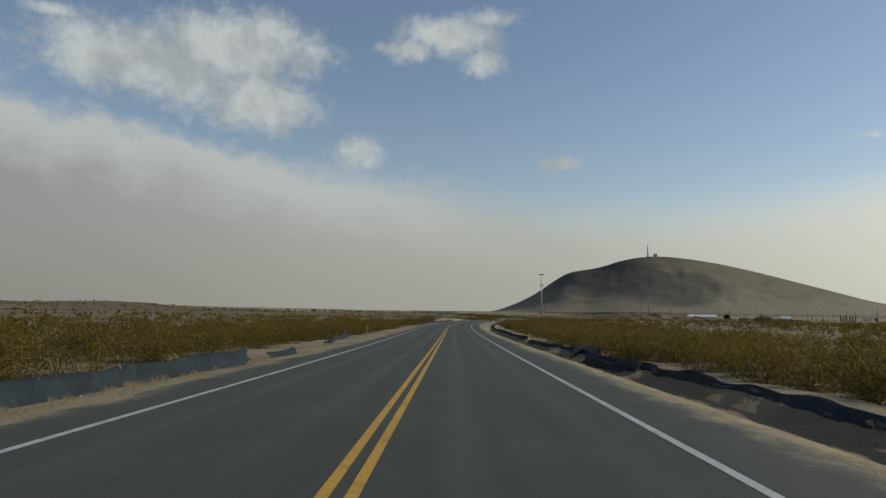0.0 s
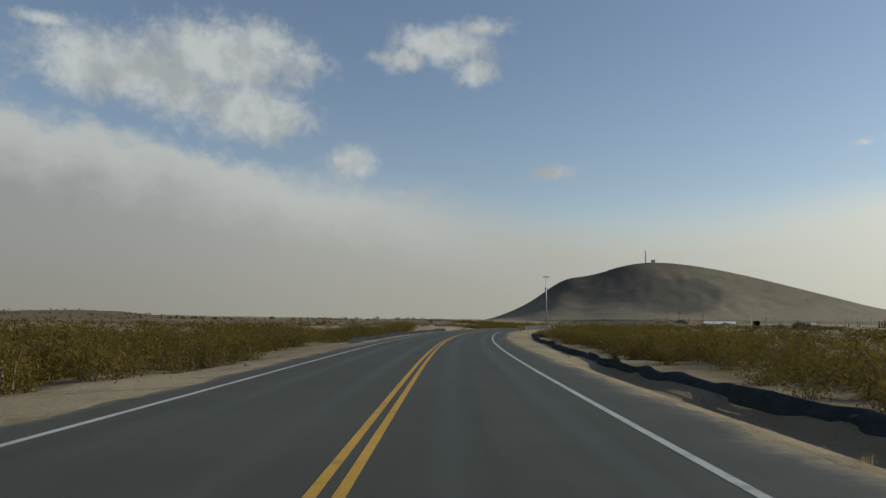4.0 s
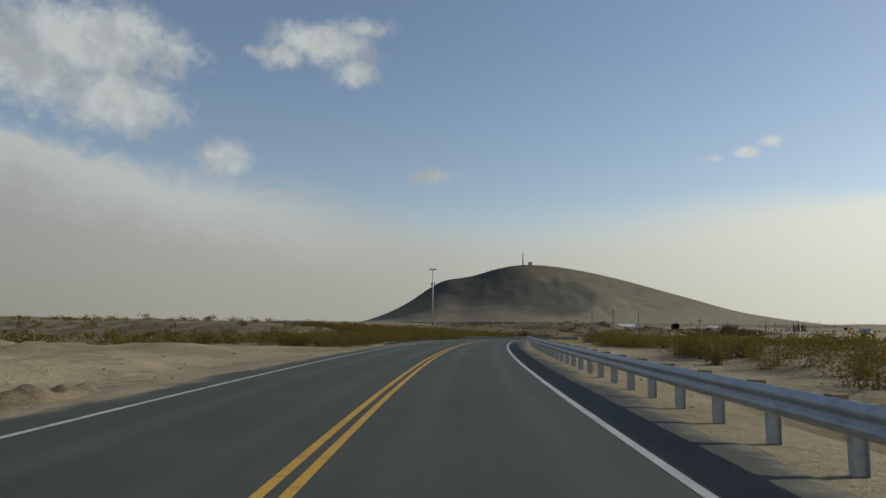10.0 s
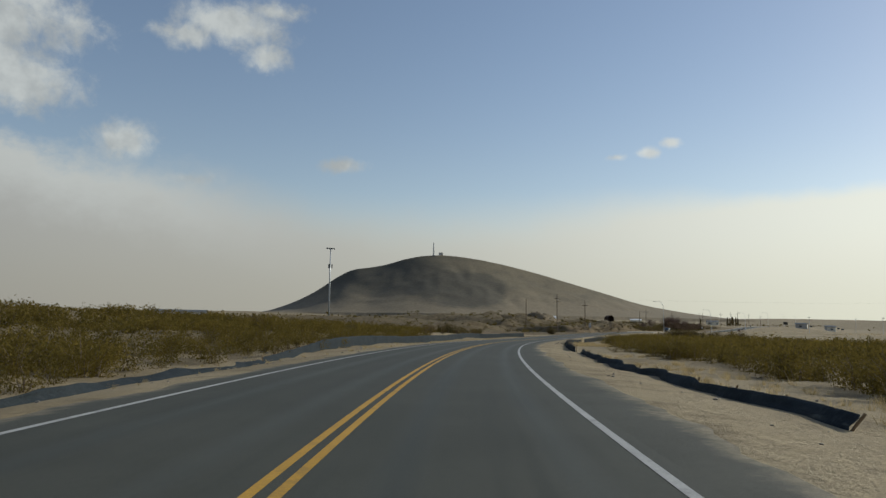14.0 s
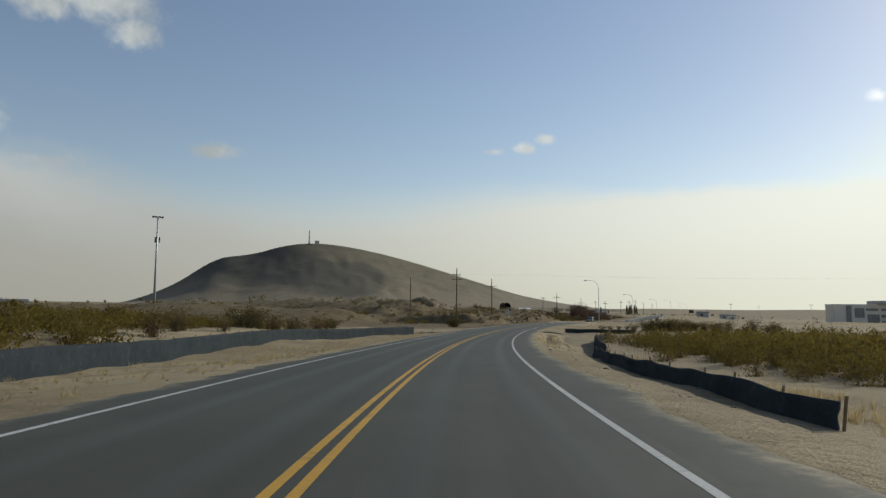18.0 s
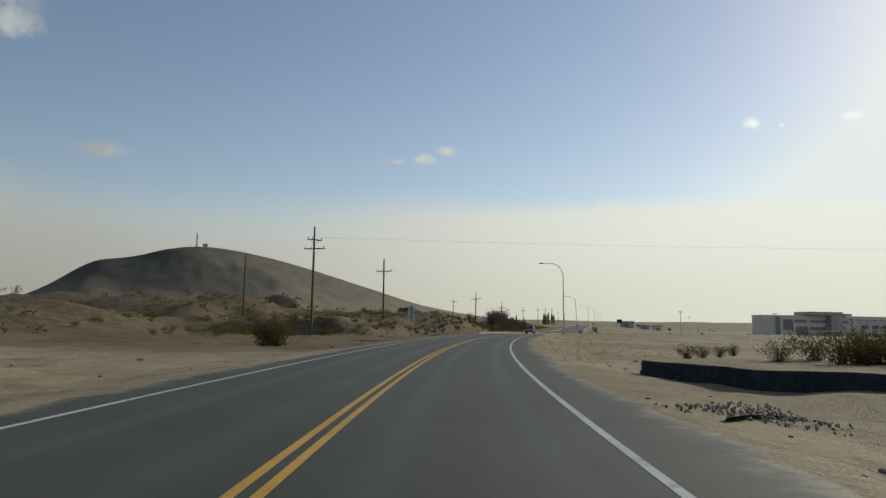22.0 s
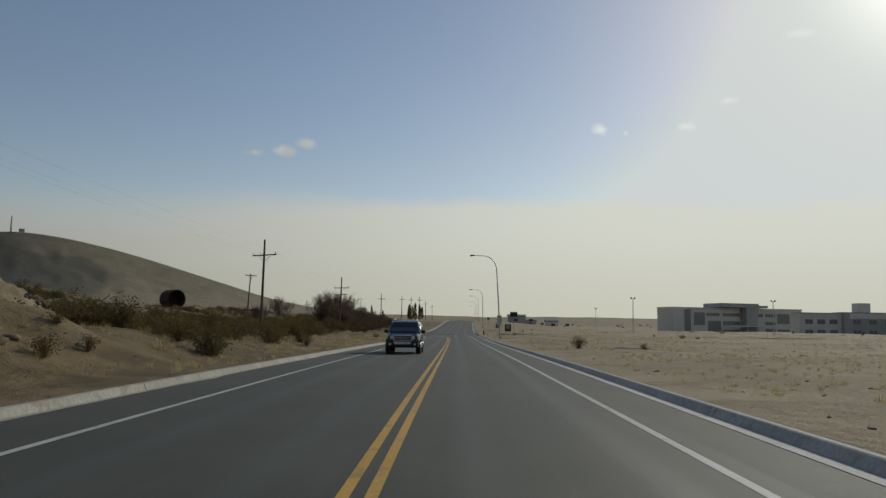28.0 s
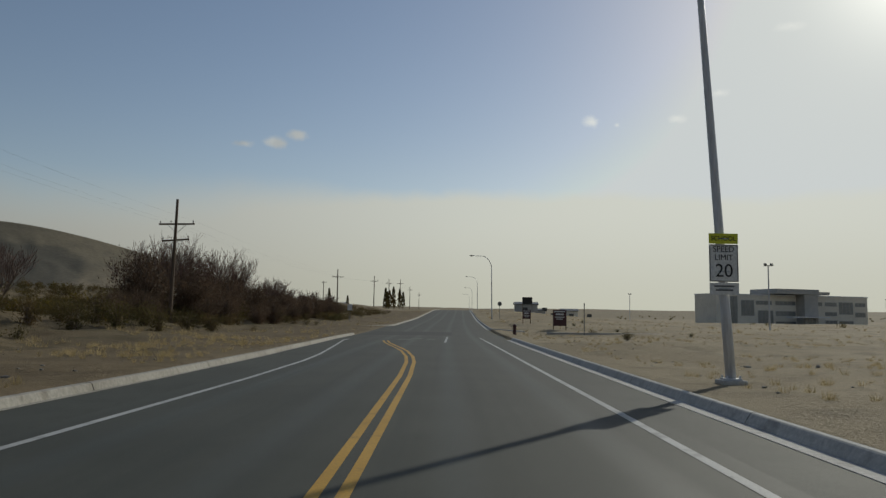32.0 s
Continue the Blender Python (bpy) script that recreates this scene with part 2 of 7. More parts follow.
def ground_material():
    """Sand with gravelly patches; where scrub grows the ground is darker with litter."""
    m = bpy.data.materials.new("desert_ground")
    m.use_nodes = True
    n = Nodes(m.node_tree)
    pos = n.add("ShaderNodeNewGeometry").outputs["Position"]
    broad, mid = n.noise(pos, 0.07, 4.0, 0.6), n.noise(pos, 0.6, 5.0, 0.6)
    fine, grit = n.noise(pos, 4.0, 6.0, 0.7), n.noise(pos, 19.0, 4.0, 0.7)
    col = n.mix(n.span(broad, 0.35, 0.65), (0.240, 0.190, 0.114, 1), (0.325, 0.263, 0.165, 1))
    col = n.mix(n.math("MULTIPLY", n.span(mid, 0.48, 0.68), 0.75), col, (0.190, 0.150, 0.092, 1))
    col = n.mix(n.math("MULTIPLY", n.span(fine, 0.55, 0.75), 0.5), col, (0.31, 0.255, 0.18, 1))
    # mask of brown earth, with the ditch's painted shade
    soil_and_shade = n.add("ShaderNodeAttribute", {"attribute_name": "soil_and_shade"}).outputs["Fac"]
    brown = n.mix(n.span(mid, 0.35, 0.65), (0.098, 0.070, 0.037, 1), (0.170, 0.124, 0.068, 1))
    col = n.mix(n.math("MULTIPLY", soil_and_shade, n.span(broad, 0.25, 0.6, 0.6, 1.0)), col, brown)
    scrub = n.add("ShaderNodeAttribute", {"attribute_name": "scrub"}).outputs["Fac"]
    litter = n.mix(n.span(mid, 0.35, 0.65), (0.100, 0.077, 0.041, 1), (0.150, 0.117, 0.066, 1))
    col = n.mix(n.math("MULTIPLY", scrub, n.span(n.noise(pos, 0.25, 4.0), 0.3, 0.62, 0.35, 0.95)), col, litter)
    val = n.span(grit, 0.25, 0.75, 0.75, 1.25, False)
    col = n.mix(1.0, col, n.add("ShaderNodeCombineColor", i0=val, i1=val, i2=val).outputs[0], "MULTIPLY")
    p = n.add("ShaderNodeBsdfPrincipled", Base_Color=col, Roughness=0.95, Specular_IOR_Level=0.15)
    hgt = n.math("ADD", n.math("MULTIPLY", mid, 2.0), n.math("ADD", fine, n.math("MULTIPLY", grit, 0.35)))
    n.put(p.inputs["Normal"], n.add("ShaderNodeBump", Strength=0.8, Distance=0.09, Height=hgt).outputs[0])
    n.tree.links.new(p.outputs[0], n.add("ShaderNodeOutputMaterial").inputs[0])
    return m


M_SAND = ground_material()
M_ASPHALT = material("asphalt", [(0.046, 0.051, 0.047), (0.056, 0.061, 0.056), (0.066, 0.069, 0.062)], 0.12, 45.0, 0.86, bump=0.25, bump_size=0.01, spec=0.3)
M_ASPHALT_NEW = material("newer_asphalt", [(0.026, 0.027, 0.023), (0.036, 0.037, 0.031)], 0.35, 25.0, 0.85, bump=0.3, bump_size=0.010)
M_WORN_PAINT = material("worn_paint", [(0.075, 0.076, 0.066), (0.125, 0.124, 0.108), (0.060, 0.061, 0.052)], 3.0, 40.0, 0.85, bump=0.2, bump_size=0.006)
M_WHITE = material("white_road_paint", [(0.34, 0.34, 0.325), (0.42, 0.42, 0.40), (0.22, 0.22, 0.21)], 0.8, 30.0, 0.7, bump=0.1, bump_size=0.004)
M_YELLOW = material("yellow_road_paint", [(0.42, 0.235, 0.026), (0.48, 0.275, 0.036), (0.29, 0.175, 0.038)], 0.6, 30.0, 0.7, bump=0.1, bump_size=0.004)
M_CONCRETE = material("concrete", [(0.40, 0.385, 0.35), (0.48, 0.46, 0.42), (0.33, 0.31, 0.28)], 0.7, 14.0, 0.88, bump=0.2, bump_size=0.01)
M_IRON = material("cast_iron", [(0.07, 0.07, 0.07), (0.11, 0.10, 0.09)], 3.0, 40.0, 0.6, 0.7)
M_GALV = material("galvanised_steel", [(0.37, 0.40, 0.42), (0.44, 0.47, 0.49), (0.33, 0.355, 0.37)], 0.7, 9.0, 0.5, 0.35, bump=0.05, bump_size=0.004, coords="object")
M_WOOD = material("weathered_post_wood", [(0.20, 0.135, 0.075), (0.26, 0.18, 0.10), (0.13, 0.09, 0.055)], 3.0, 30.0, 0.9, coords="object", stretch=(1, 1, 0.15))
M_POLE = material("utility_pole_wood", [(0.10, 0.072, 0.05), (0.145, 0.105, 0.072)], 2.0, 20.0, 0.9, coords="object", stretch=(1, 1, 0.1))
M_FABRIC = material("black_silt_fabric", [(0.040, 0.052, 0.062), (0.054, 0.068, 0.078), (0.072, 0.084, 0.092)], 0.9, 18.0, 0.8, bump=0.5, bump_size=0.02, spec=0.15, glow_through=0.5)
M_LEAF = material("creosote_leaf", [(0.112, 0.086, 0.022), (0.158, 0.117, 0.028), (0.074, 0.068, 0.021)], 0.25, 5.0, 0.85, bump=0.0, island=0.16, spec=0.05, glow_through=0.42)
M_LEAF_DARK = material("dark_brush_leaf", [(0.075, 0.068, 0.028), (0.115, 0.086, 0.036), (0.165, 0.105, 0.050)], 0.16, 5.0, 0.9, bump=0.0, island=0.14, spec=0.05, glow_through=0.42)
M_CLOD = material("brown_earth", [(0.120, 0.091, 0.053), (0.175, 0.136, 0.083), (0.215, 0.170, 0.108)], 0.8, 9.0, 0.95, bump=0.6, bump_size=0.05)
M_THICKET = material("dry_thicket_twig", [(0.095, 0.068, 0.046), (0.150, 0.100, 0.068), (0.070, 0.058, 0.040)], 0.4, 5.0, 0.9, bump=0.0, island=0.2, spec=0.05, glow_through=0.3)
M_STEM = material("grey_stem", [(0.13, 0.10, 0.075), (0.19, 0.15, 0.11)], 2.0, 10.0, 0.9, bump=0.0)
M_TWIG = material("bare_twig", [(0.17, 0.115, 0.088), (0.23, 0.16, 0.125)], 1.0, 10.0, 0.9, bump=0.0, island=0.3)
M_GRASS = material("dry_grass", [(0.36, 0.28, 0.14), (0.44, 0.35, 0.19), (0.29, 0.22, 0.11)], 0.4, 6.0, 0.9, bump=0.0, island=0.3, spec=0.15, glow_through=0.5)
M_DARK_ROCK = material("dark_boulder", [(0.085, 0.075, 0.060), (0.130, 0.112, 0.088), (0.060, 0.054, 0.045)], 1.2, 9.0, 0.92, bump=0.5, bump_size=0.04)
M_ROCK = material("rubble_stone", [(0.24, 0.215, 0.18), (0.36, 0.33, 0.28), (0.11, 0.10, 0.085)], 1.5, 9.0, 0.9, bump=0.4, bump_size=0.03, spread=0.55)


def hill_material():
    """Grey-brown rock and scrub, lightened to stand in for haze; paler gravel fans towards the foot."""
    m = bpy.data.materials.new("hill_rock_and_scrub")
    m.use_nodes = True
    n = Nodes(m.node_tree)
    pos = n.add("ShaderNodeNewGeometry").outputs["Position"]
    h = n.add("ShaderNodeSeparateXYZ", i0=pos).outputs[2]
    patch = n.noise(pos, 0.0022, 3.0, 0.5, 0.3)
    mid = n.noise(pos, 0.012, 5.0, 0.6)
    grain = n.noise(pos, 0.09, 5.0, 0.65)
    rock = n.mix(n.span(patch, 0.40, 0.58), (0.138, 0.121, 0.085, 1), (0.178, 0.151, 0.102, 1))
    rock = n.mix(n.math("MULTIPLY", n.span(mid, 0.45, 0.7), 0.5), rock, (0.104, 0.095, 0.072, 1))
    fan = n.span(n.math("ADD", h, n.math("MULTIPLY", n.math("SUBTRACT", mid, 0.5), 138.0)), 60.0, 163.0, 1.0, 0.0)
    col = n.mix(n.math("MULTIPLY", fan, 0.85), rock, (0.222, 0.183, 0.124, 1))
    # dark patches, cloud shadow painted mid-slope and a darker upper left: across the slope, height, half width, half
    # height
    u = n.add("ShaderNodeVectorMath", {"operation": "DOT_PRODUCT"}, i0=pos, i1=(math.cos(radians(16.6)), -math.sin(radians(16.6)), 0)).outputs["Value"]
    u0 = 25.9 * math.cos(radians(16.6)) - 257.5 * math.sin(radians(16.6))
    for cu, ch, wu, wh, dark in ((111.0, 138.0, 207.0, 86.0, 0.75), (-215.0, 205.0, 284.0, 103.0, 0.55)):
        e = n.math("ADD", n.math("POWER", n.math("DIVIDE", n.math("SUBTRACT", u, u0 + cu), wu), 2.0), n.math("POWER", n.math("DIVIDE", n.math("SUBTRACT", h, ch), wh), 2.0))
        e = n.math("ADD", e, n.math("MULTIPLY", n.math("SUBTRACT", n.noise(pos, 0.006, 4.0, 0.6), 0.5), 2.2))
        col = n.mix(n.math("MULTIPLY", n.span(e, 1.15, 0.55), dark), col, (0.078, 0.074, 0.060, 1))
    val = n.span(grain, 0.25, 0.75, 0.8, 1.2, False)
    col = n.mix(1.0, col, n.add("ShaderNodeCombineColor", i0=val, i1=val, i2=val).outputs[0], "MULTIPLY")
    p = n.add("ShaderNodeBsdfPrincipled", Base_Color=col, Roughness=0.95, Specular_IOR_Level=0.2)
    n.put(p.inputs["Normal"], n.add("ShaderNodeBump", Strength=0.10, Distance=5.0, Height=mid).outputs[0])
    n.tree.links.new(p.outputs[0], n.add("ShaderNodeOutputMaterial").inputs[0])
    return m


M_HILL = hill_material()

# ---- the road's line: heading every 20 m from station -60, and heights ----
HEAD = [-0.72, -0.72, -0.72, -0.72, -0.77, -0.81, -0.79, -0.81, -1.2, -2.29, -4.13, -6.4, -8.67, -10.7, -12.51, -14.3, -16.22, -18.32, -20.57, -22.9, -25.19, -27.36, -29.44, -31.44, -33.38, -35.36, -37.52, -39.79, -42.05, -44.16, -45.88, -46.93, -47.25, -47.15, -46.98, -46.9, -46.87]
ZED = [-0.04, -0.04, -0.04, -0.04, -0.09, -0.13, -0.12, -0.05, 0.08, 0.26, 0.47, 0.7, 0.92, 1.12, 1.3, 1.43, 1.49, 1.5, 1.43, 1.3, 1.12, 0.91, 0.69, 0.5, 0.39, 0.36, 0.42, 0.52, 0.64, 0.74, 0.81, 0.81, 0.75, 0.61, 0.43, 0.3, 0.29]
STEP = 1.0
S_ALL = np.arange(-460.0, 1400.0, STEP)
_h = np.radians(np.interp(S_ALL, list(np.arange(-60, 661, 20.0)) + [700, 740], HEAD + [-47.5, -48.2]))
_x, _y = np.cumsum(-np.sin(_h) * STEP), np.cumsum(np.cos(_h) * STEP)
_k = int(round(460 / STEP))
RX = np.r_[0, _x[:-1]] - np.r_[0, _x[:-1]][_k] + -0.880
RY = np.r_[0, _y[:-1]] - np.r_[0, _y[:-1]][_k] + 0.010
RH = _h
RZ = np.interp(S_ALL, list(np.arange(-60, 661, 20.0)) + [700, 760, 800, 840, 900, 1000, 1400], ZED + [0.25, 1.15, 2.2, 3.3, 3.9, 4.4, 5.0])
RZ = np.convolve(np.pad(RZ, 10, mode="edge"), np.ones(21) / 21, "valid")


def along(s):
    """x, y, z and heading of the centre line at station s (arrays too)."""
    return np.interp(s, S_ALL, RX), np.interp(s, S_ALL, RY), np.interp(s, S_ALL, RZ), np.interp(s, S_ALL, RH)


def station(x, y):
    """Station and offset (right positive) of places."""
    x, y = np.atleast_1d(np.asarray(x, float)), np.atleast_1d(np.asarray(y, float))
    s, d = np.empty(len(x)), np.empty(len(x))
    cx_, cy_ = RX[::4], RY[::4]
    for i in range(0, len(x), 20000):
        xs, ys = x[i:i + 20000], y[i:i + 20000]
        k = np.argmin((xs[:, None] - cx_[None]) ** 2 + (ys[:, None] - cy_[None]) ** 2, 1) * 4
        h = RH[k]
        dx, dy = xs - RX[k], ys - RY[k]
        s[i:i + 20000] = S_ALL[k] - dx * np.sin(h) + dy * np.cos(h)
        along_over = (k == 0) | (k >= len(RX) - 4)
        d[i:i + 20000] = np.where(along_over, np.sign(dx * np.cos(h) + dy * np.sin(h)) * np.hypot(dx, dy), dx * np.cos(h) + dy * np.sin(h))
    return s, d


def vnoise(x, y, size, seed=0):
    """Smooth value noise, -1 to 1."""
    u, v = np.asarray(x) / size, np.asarray(y) / size
    i, j = np.floor(u), np.floor(v)
    fu, fv = u - i, v - j
    fu, fv = fu * fu * (3 - 2 * fu), fv * fv * (3 - 2 * fv)

    def hsh(a, b):
        w = np.sin(a * 127.1 + b * 311.7 + seed * 74.7) * 43758.5453
        return (w - np.floor(w)) * 2 - 1
    return (hsh(i, j) * (1 - fu) + hsh(i + 1, j) * fu) * (1 - fv) + (hsh(i, j + 1) * (1 - fu) + hsh(i + 1, j + 1) * fu) * fv


def ramp(v, a, b):
    t = np.clip((np.asarray(v, float) - a) / (b - a), 0, 1)
    return t * t * (3 - 2 * t)


def box_(s, a, b, soft):
    return ramp(s, a - soft, a) * (1 - ramp(s, b, b + soft))


MOUNDS = [(180.0, 724.0, 21.0, 14.0, 9.0), (150.0, 722.0, 19.0, 12.0, 6.2), (204.0, 730.0, 16.0, 10.0, 4.5), (189.0, 628.0, 13.0, 8.0, 5.4), (170.0, 634.0, 10.0, 7.0, 3.8)]


def mound_mask(x, y):
    """Share of the mounds at a place, and their height."""
    h = 0 * x
    for cx_, cy_, rx, ry, up in MOUNDS:
        r = np.sqrt(((x - cx_) / rx) ** 2 + ((y - cy_) / ry) ** 2 + 0.25 * vnoise(x, y, 9.0, 81) ** 2)
        h = np.maximum(h, up * (1 - ramp(r, 0.15, 1.35)))
    return h


def side(s, d, x, y):
    """Height of the land over the road's own level."""
    L, R = np.maximum(-d, 0), np.maximum(d, 0)
    r = np.abs(d)
    curbed = ramp(s, 546, 556)
    z = -0.05 - 0.30 * ramp(r, 5.0, 9.0) * (1 - curbed)
    z = z + 0.13 * curbed * (ramp(R, 4.99, 5.03) + ramp(L, 5.5, 5.9))
    rough = ramp(r, 5.5, 9.0)
    z = z + rough * (0.10 * vnoise(x, y, 2.3, 1) + 0.16 * vnoise(x, y, 7.0, 2) + 0.05 * vnoise(x, y, 0.9, 3))
    z = z + ramp(r, 12, 40) * 0.5 * vnoise(x, y, 31.0, 4)
    # the wash that crosses under the road
    z = z - 1.3 * box_(s, 191, 195, 5) * ramp(L, 6.5, 10) * (1 - ramp(L, 60, 90))
    z = z + 0.55 * box_(s, 198, 236, 8) * ramp(L, 7.0, 15)
    z = z - 1.5 * box_(s, 186, 214, 7) * ramp(R, 6.6, 9.5) * (1 - ramp(R, 70, 100))
    # rising ground west of the long fence
    z = z + box_(s, 330, 424, 18) * (1.1 * ramp(L, 12.5, 22) + 2.3 * ramp(L, 22, 60))
    # eroded banks beside the poles
    gully = 0.5 + 0.28 * vnoise(x, y, 6.0, 6) + 0.22 * vnoise(x, y, 2.6, 60) + 0.12 * vnoise(x, y, 1.3, 69)
    crag = (1 - np.abs(vnoise(x, y, 4.2, 61))) ** 2 * 0.75 + 0.40 * vnoise(x, y, 2.1, 62) + 0.2 * vnoise(x, y, 1.2, 59) - 0.2
    toe = 15.0 - 5.6 * ramp(s, 535, 556) + 1.3 * vnoise(x, y, 6.0, 66) + 0.7 * vnoise(x, y, 2.3, 67)
    front = ramp(s - 0.45 * np.maximum(L - 15, 0) + 1.5 * vnoise(x, y, 5.0, 68), 523, 529) * (1 - ramp(s, 574, 590))
    z = z + (front * ramp(L, toe, toe + 3) + 0.35 * box_(s, 594, 800, 14) * ramp(L, 15, 20)) * (1 - ramp(L, 40, 60)) * crag
    z = z + 0.5 * box_(s, 150, 245, 8) * ramp(L, 8, 14) * (vnoise(x, y, 3.1, 63) ** 2 - 0.2)
    z = z + (front + 0.35 * box_(s, 592, 640, 8)) * (0.65 * ramp(L, toe, toe + 1.7) + 0.5 * ramp(L, toe + 3.0, toe + 6.0)) * (0.9 + 1.1 * gully + 0.5 * vnoise(x, y, 14.0, 7))
    z = z + box_(s, 564, 586, 9) * ramp(L, 7.2, 11) * (0.8 + 0.4 * gully)
    z = z + box_(s, 640, 840, 18) * ramp(L, 15, 28) * (0.9 + 1.0 * gully)
    z = z + box_(s, 508, 680, 18) * ramp(L, 34, 60) * (1.6 + 1.6 * vnoise(x, y, 17.0, 8))
    z = z + box_(s, 520, 660, 18) * ramp(L, 36, 50) * 2.2 * (1 - np.abs(vnoise(x, y, 11.0, 64))) ** 1.5
    z = z + box_(s, 705, 760, 30) * ramp(L, 42, 60) * (1 - ramp(L, 85, 130)) * 2.8
    # eroded cut on the sand flat
    z = z + 0.45 * box_(s, 446, 462, 4) * ramp(L, 11.5, 12.6) * (1 - ramp(L, 19, 26)) * (0.6 + 0.4 * vnoise(x, y, 2.6, 65))
    # ditch and rut on the flat by the bend
    z = z - 0.42 * box_(s, 418, 447, 3) * ramp(R, 5.7, 6.3) * (1 - ramp(R, 6.5, 7.1))
    z = z - 0.22 * box_(s, 424, 450, 4) * ramp(R, 7.6, 8.1) * (1 - ramp(R, 8.3, 8.8))
    hump = mound_mask(x, y)
    z = z + hump * (0.9 + 0.16 * vnoise(x, y, 11.0, 82))
    first = box_(s, -60, 104, 8)
    z = z - 0.24 * first * ramp(R, 5.3, 5.9) * (1 - ramp(R, 6.4, 7.0)) + 0.10 * first * ramp(R, 6.5, 7.3) * (1 - ramp(R, 8.6, 10.5))
    # the flat by the school does not climb with the road
    z = z - ramp(R, 9, 60) * np.maximum(np.interp(s, S_ALL, RZ) - 0.2, 0) * ramp(s, 660, 700)
    # the basin rises to its rim
    far = np.maximum(r - 420, 0)
    z = z + 0.0150 * far + ramp(r, 500, 1600) * (3.0 * vnoise(x, y, 180.0, 9) + 7.0 * vnoise(x, y, 620.0, 10))
    z = z + np.where(d < 0, 1, 0) * ramp(r, 700, 1300) * (1 - ramp(r, 1900, 2600)) * (8 + 5 * vnoise(x, y, 190.0, 11) + 11 * vnoise(x, y, 520.0, 12)) * (1 - ramp(s, 500, 900))
    return z


def land(x, y):
    s, d = station(x, y)
    base = np.interp(s, S_ALL, RZ)
    return base + side(s, d, np.atleast_1d(x), np.atleast_1d(y))


def spot(s, d, up=None):
    """A place at station s and offset d: on the land, or up metres over the road."""
    x, y, z, h = along(s)
    px, py = float(x + d * np.cos(h)), float(y + d * np.sin(h))
    return Vector((px, py, float(land(px, py)[0]) if up is None else float(z) + up))


def turn_at(s):
    return math.degrees(float(along(s)[3]))


# ---- mesh helpers ----
def mesh_from(name, verts, faces, mats=(), smooth=False):
    me = bpy.data.meshes.new(name)
    verts = np.asarray(verts, np.float32)
    faces = np.asarray(faces, np.int32)
    k = faces.shape[1]
    me.vertices.add(len(verts))
    me.vertices.foreach_set("co", verts.ravel())
    me.loops.add(faces.size)
    me.loops.foreach_set("vertex_index", faces.ravel())
    me.polygons.add(len(faces))
    me.polygons.foreach_set("loop_start", np.arange(0, faces.size, k, dtype=np.int32))
    me.polygons.foreach_set("use_smooth", np.full(len(faces), smooth))
    for m in mats:
        me.materials.append(m)
    me.update(calc_edges=True)
    return me


def from_bm(name, bm, mat, smooth=False):
    me = bpy.data.meshes.new(name)
    bmesh.ops.recalc_face_normals(bm, faces=bm.faces)
    for fc in bm.faces:
        fc.smooth = smooth
    bm.to_mesh(me)
    bm.free()
    me.materials.append(mat)
    return me


def thing(name, label, category, at, turn=0.0, group="", kind=""):
    ob = new(name)
    ob.empty_display_size = 0.2
    ob.matrix_world = Matrix.Translation(at) @ Matrix.Rotation(radians(turn), 4, "Z")
    return tagged(ob, label, category, group, kind)


def part(name, data, mat, parent, label="", smooth=False, at=None):
    me = from_bm(name, data, mat, smooth) if isinstance(data, bmesh.types.BMesh) else data
    ob = new(name, me)
    if at is not None:
        ob.matrix_local = at
    if parent is not None:
        ob.parent = parent
    if label:
        tagged(ob, label)
    return ob


def cube(bm, size, at=(0, 0, 0), rot=None, bevel=0.0):
    m = Matrix.Translation(at) @ (rot.to_4x4() if rot else Matrix()) @ Matrix.Diagonal((*size, 1))
    r = bmesh.ops.create_cube(bm, size=1.0, matrix=m)
    if bevel:
        es = list({e for v in r["verts"] for e in v.link_edges})
        bmesh.ops.bevel(bm, geom=es, offset=bevel, segments=2, affect="EDGES", profile=0.6)
    return bm


def tube(bm, pts, radii, seg=8, caps=True):
    """A tapered tube along points."""
    rings, n = [], len(pts)
    pts = [Vector(p) for p in pts]
    for i, p in enumerate(pts):
        t = (pts[min(i + 1, n - 1)] - pts[max(i - 1, 0)]).normalized()
        a = t.orthogonal().normalized() if i == 0 else (a - t * a.dot(t)).normalized()
        b = t.cross(a)
        rings.append([bm.verts.new(p + (a * math.cos(q) + b * math.sin(q)) * radii[i]) for q in (2 * math.pi * k / seg for k in range(seg))])
    for u, v in zip(rings, rings[1:]):
        for k in range(seg):
            bm.faces.new((u[k], u[(k + 1) % seg], v[(k + 1) % seg], v[k]))
    if caps:
        bm.faces.new(rings[0][::-1]), bm.faces.new(rings[-1])
    return bm


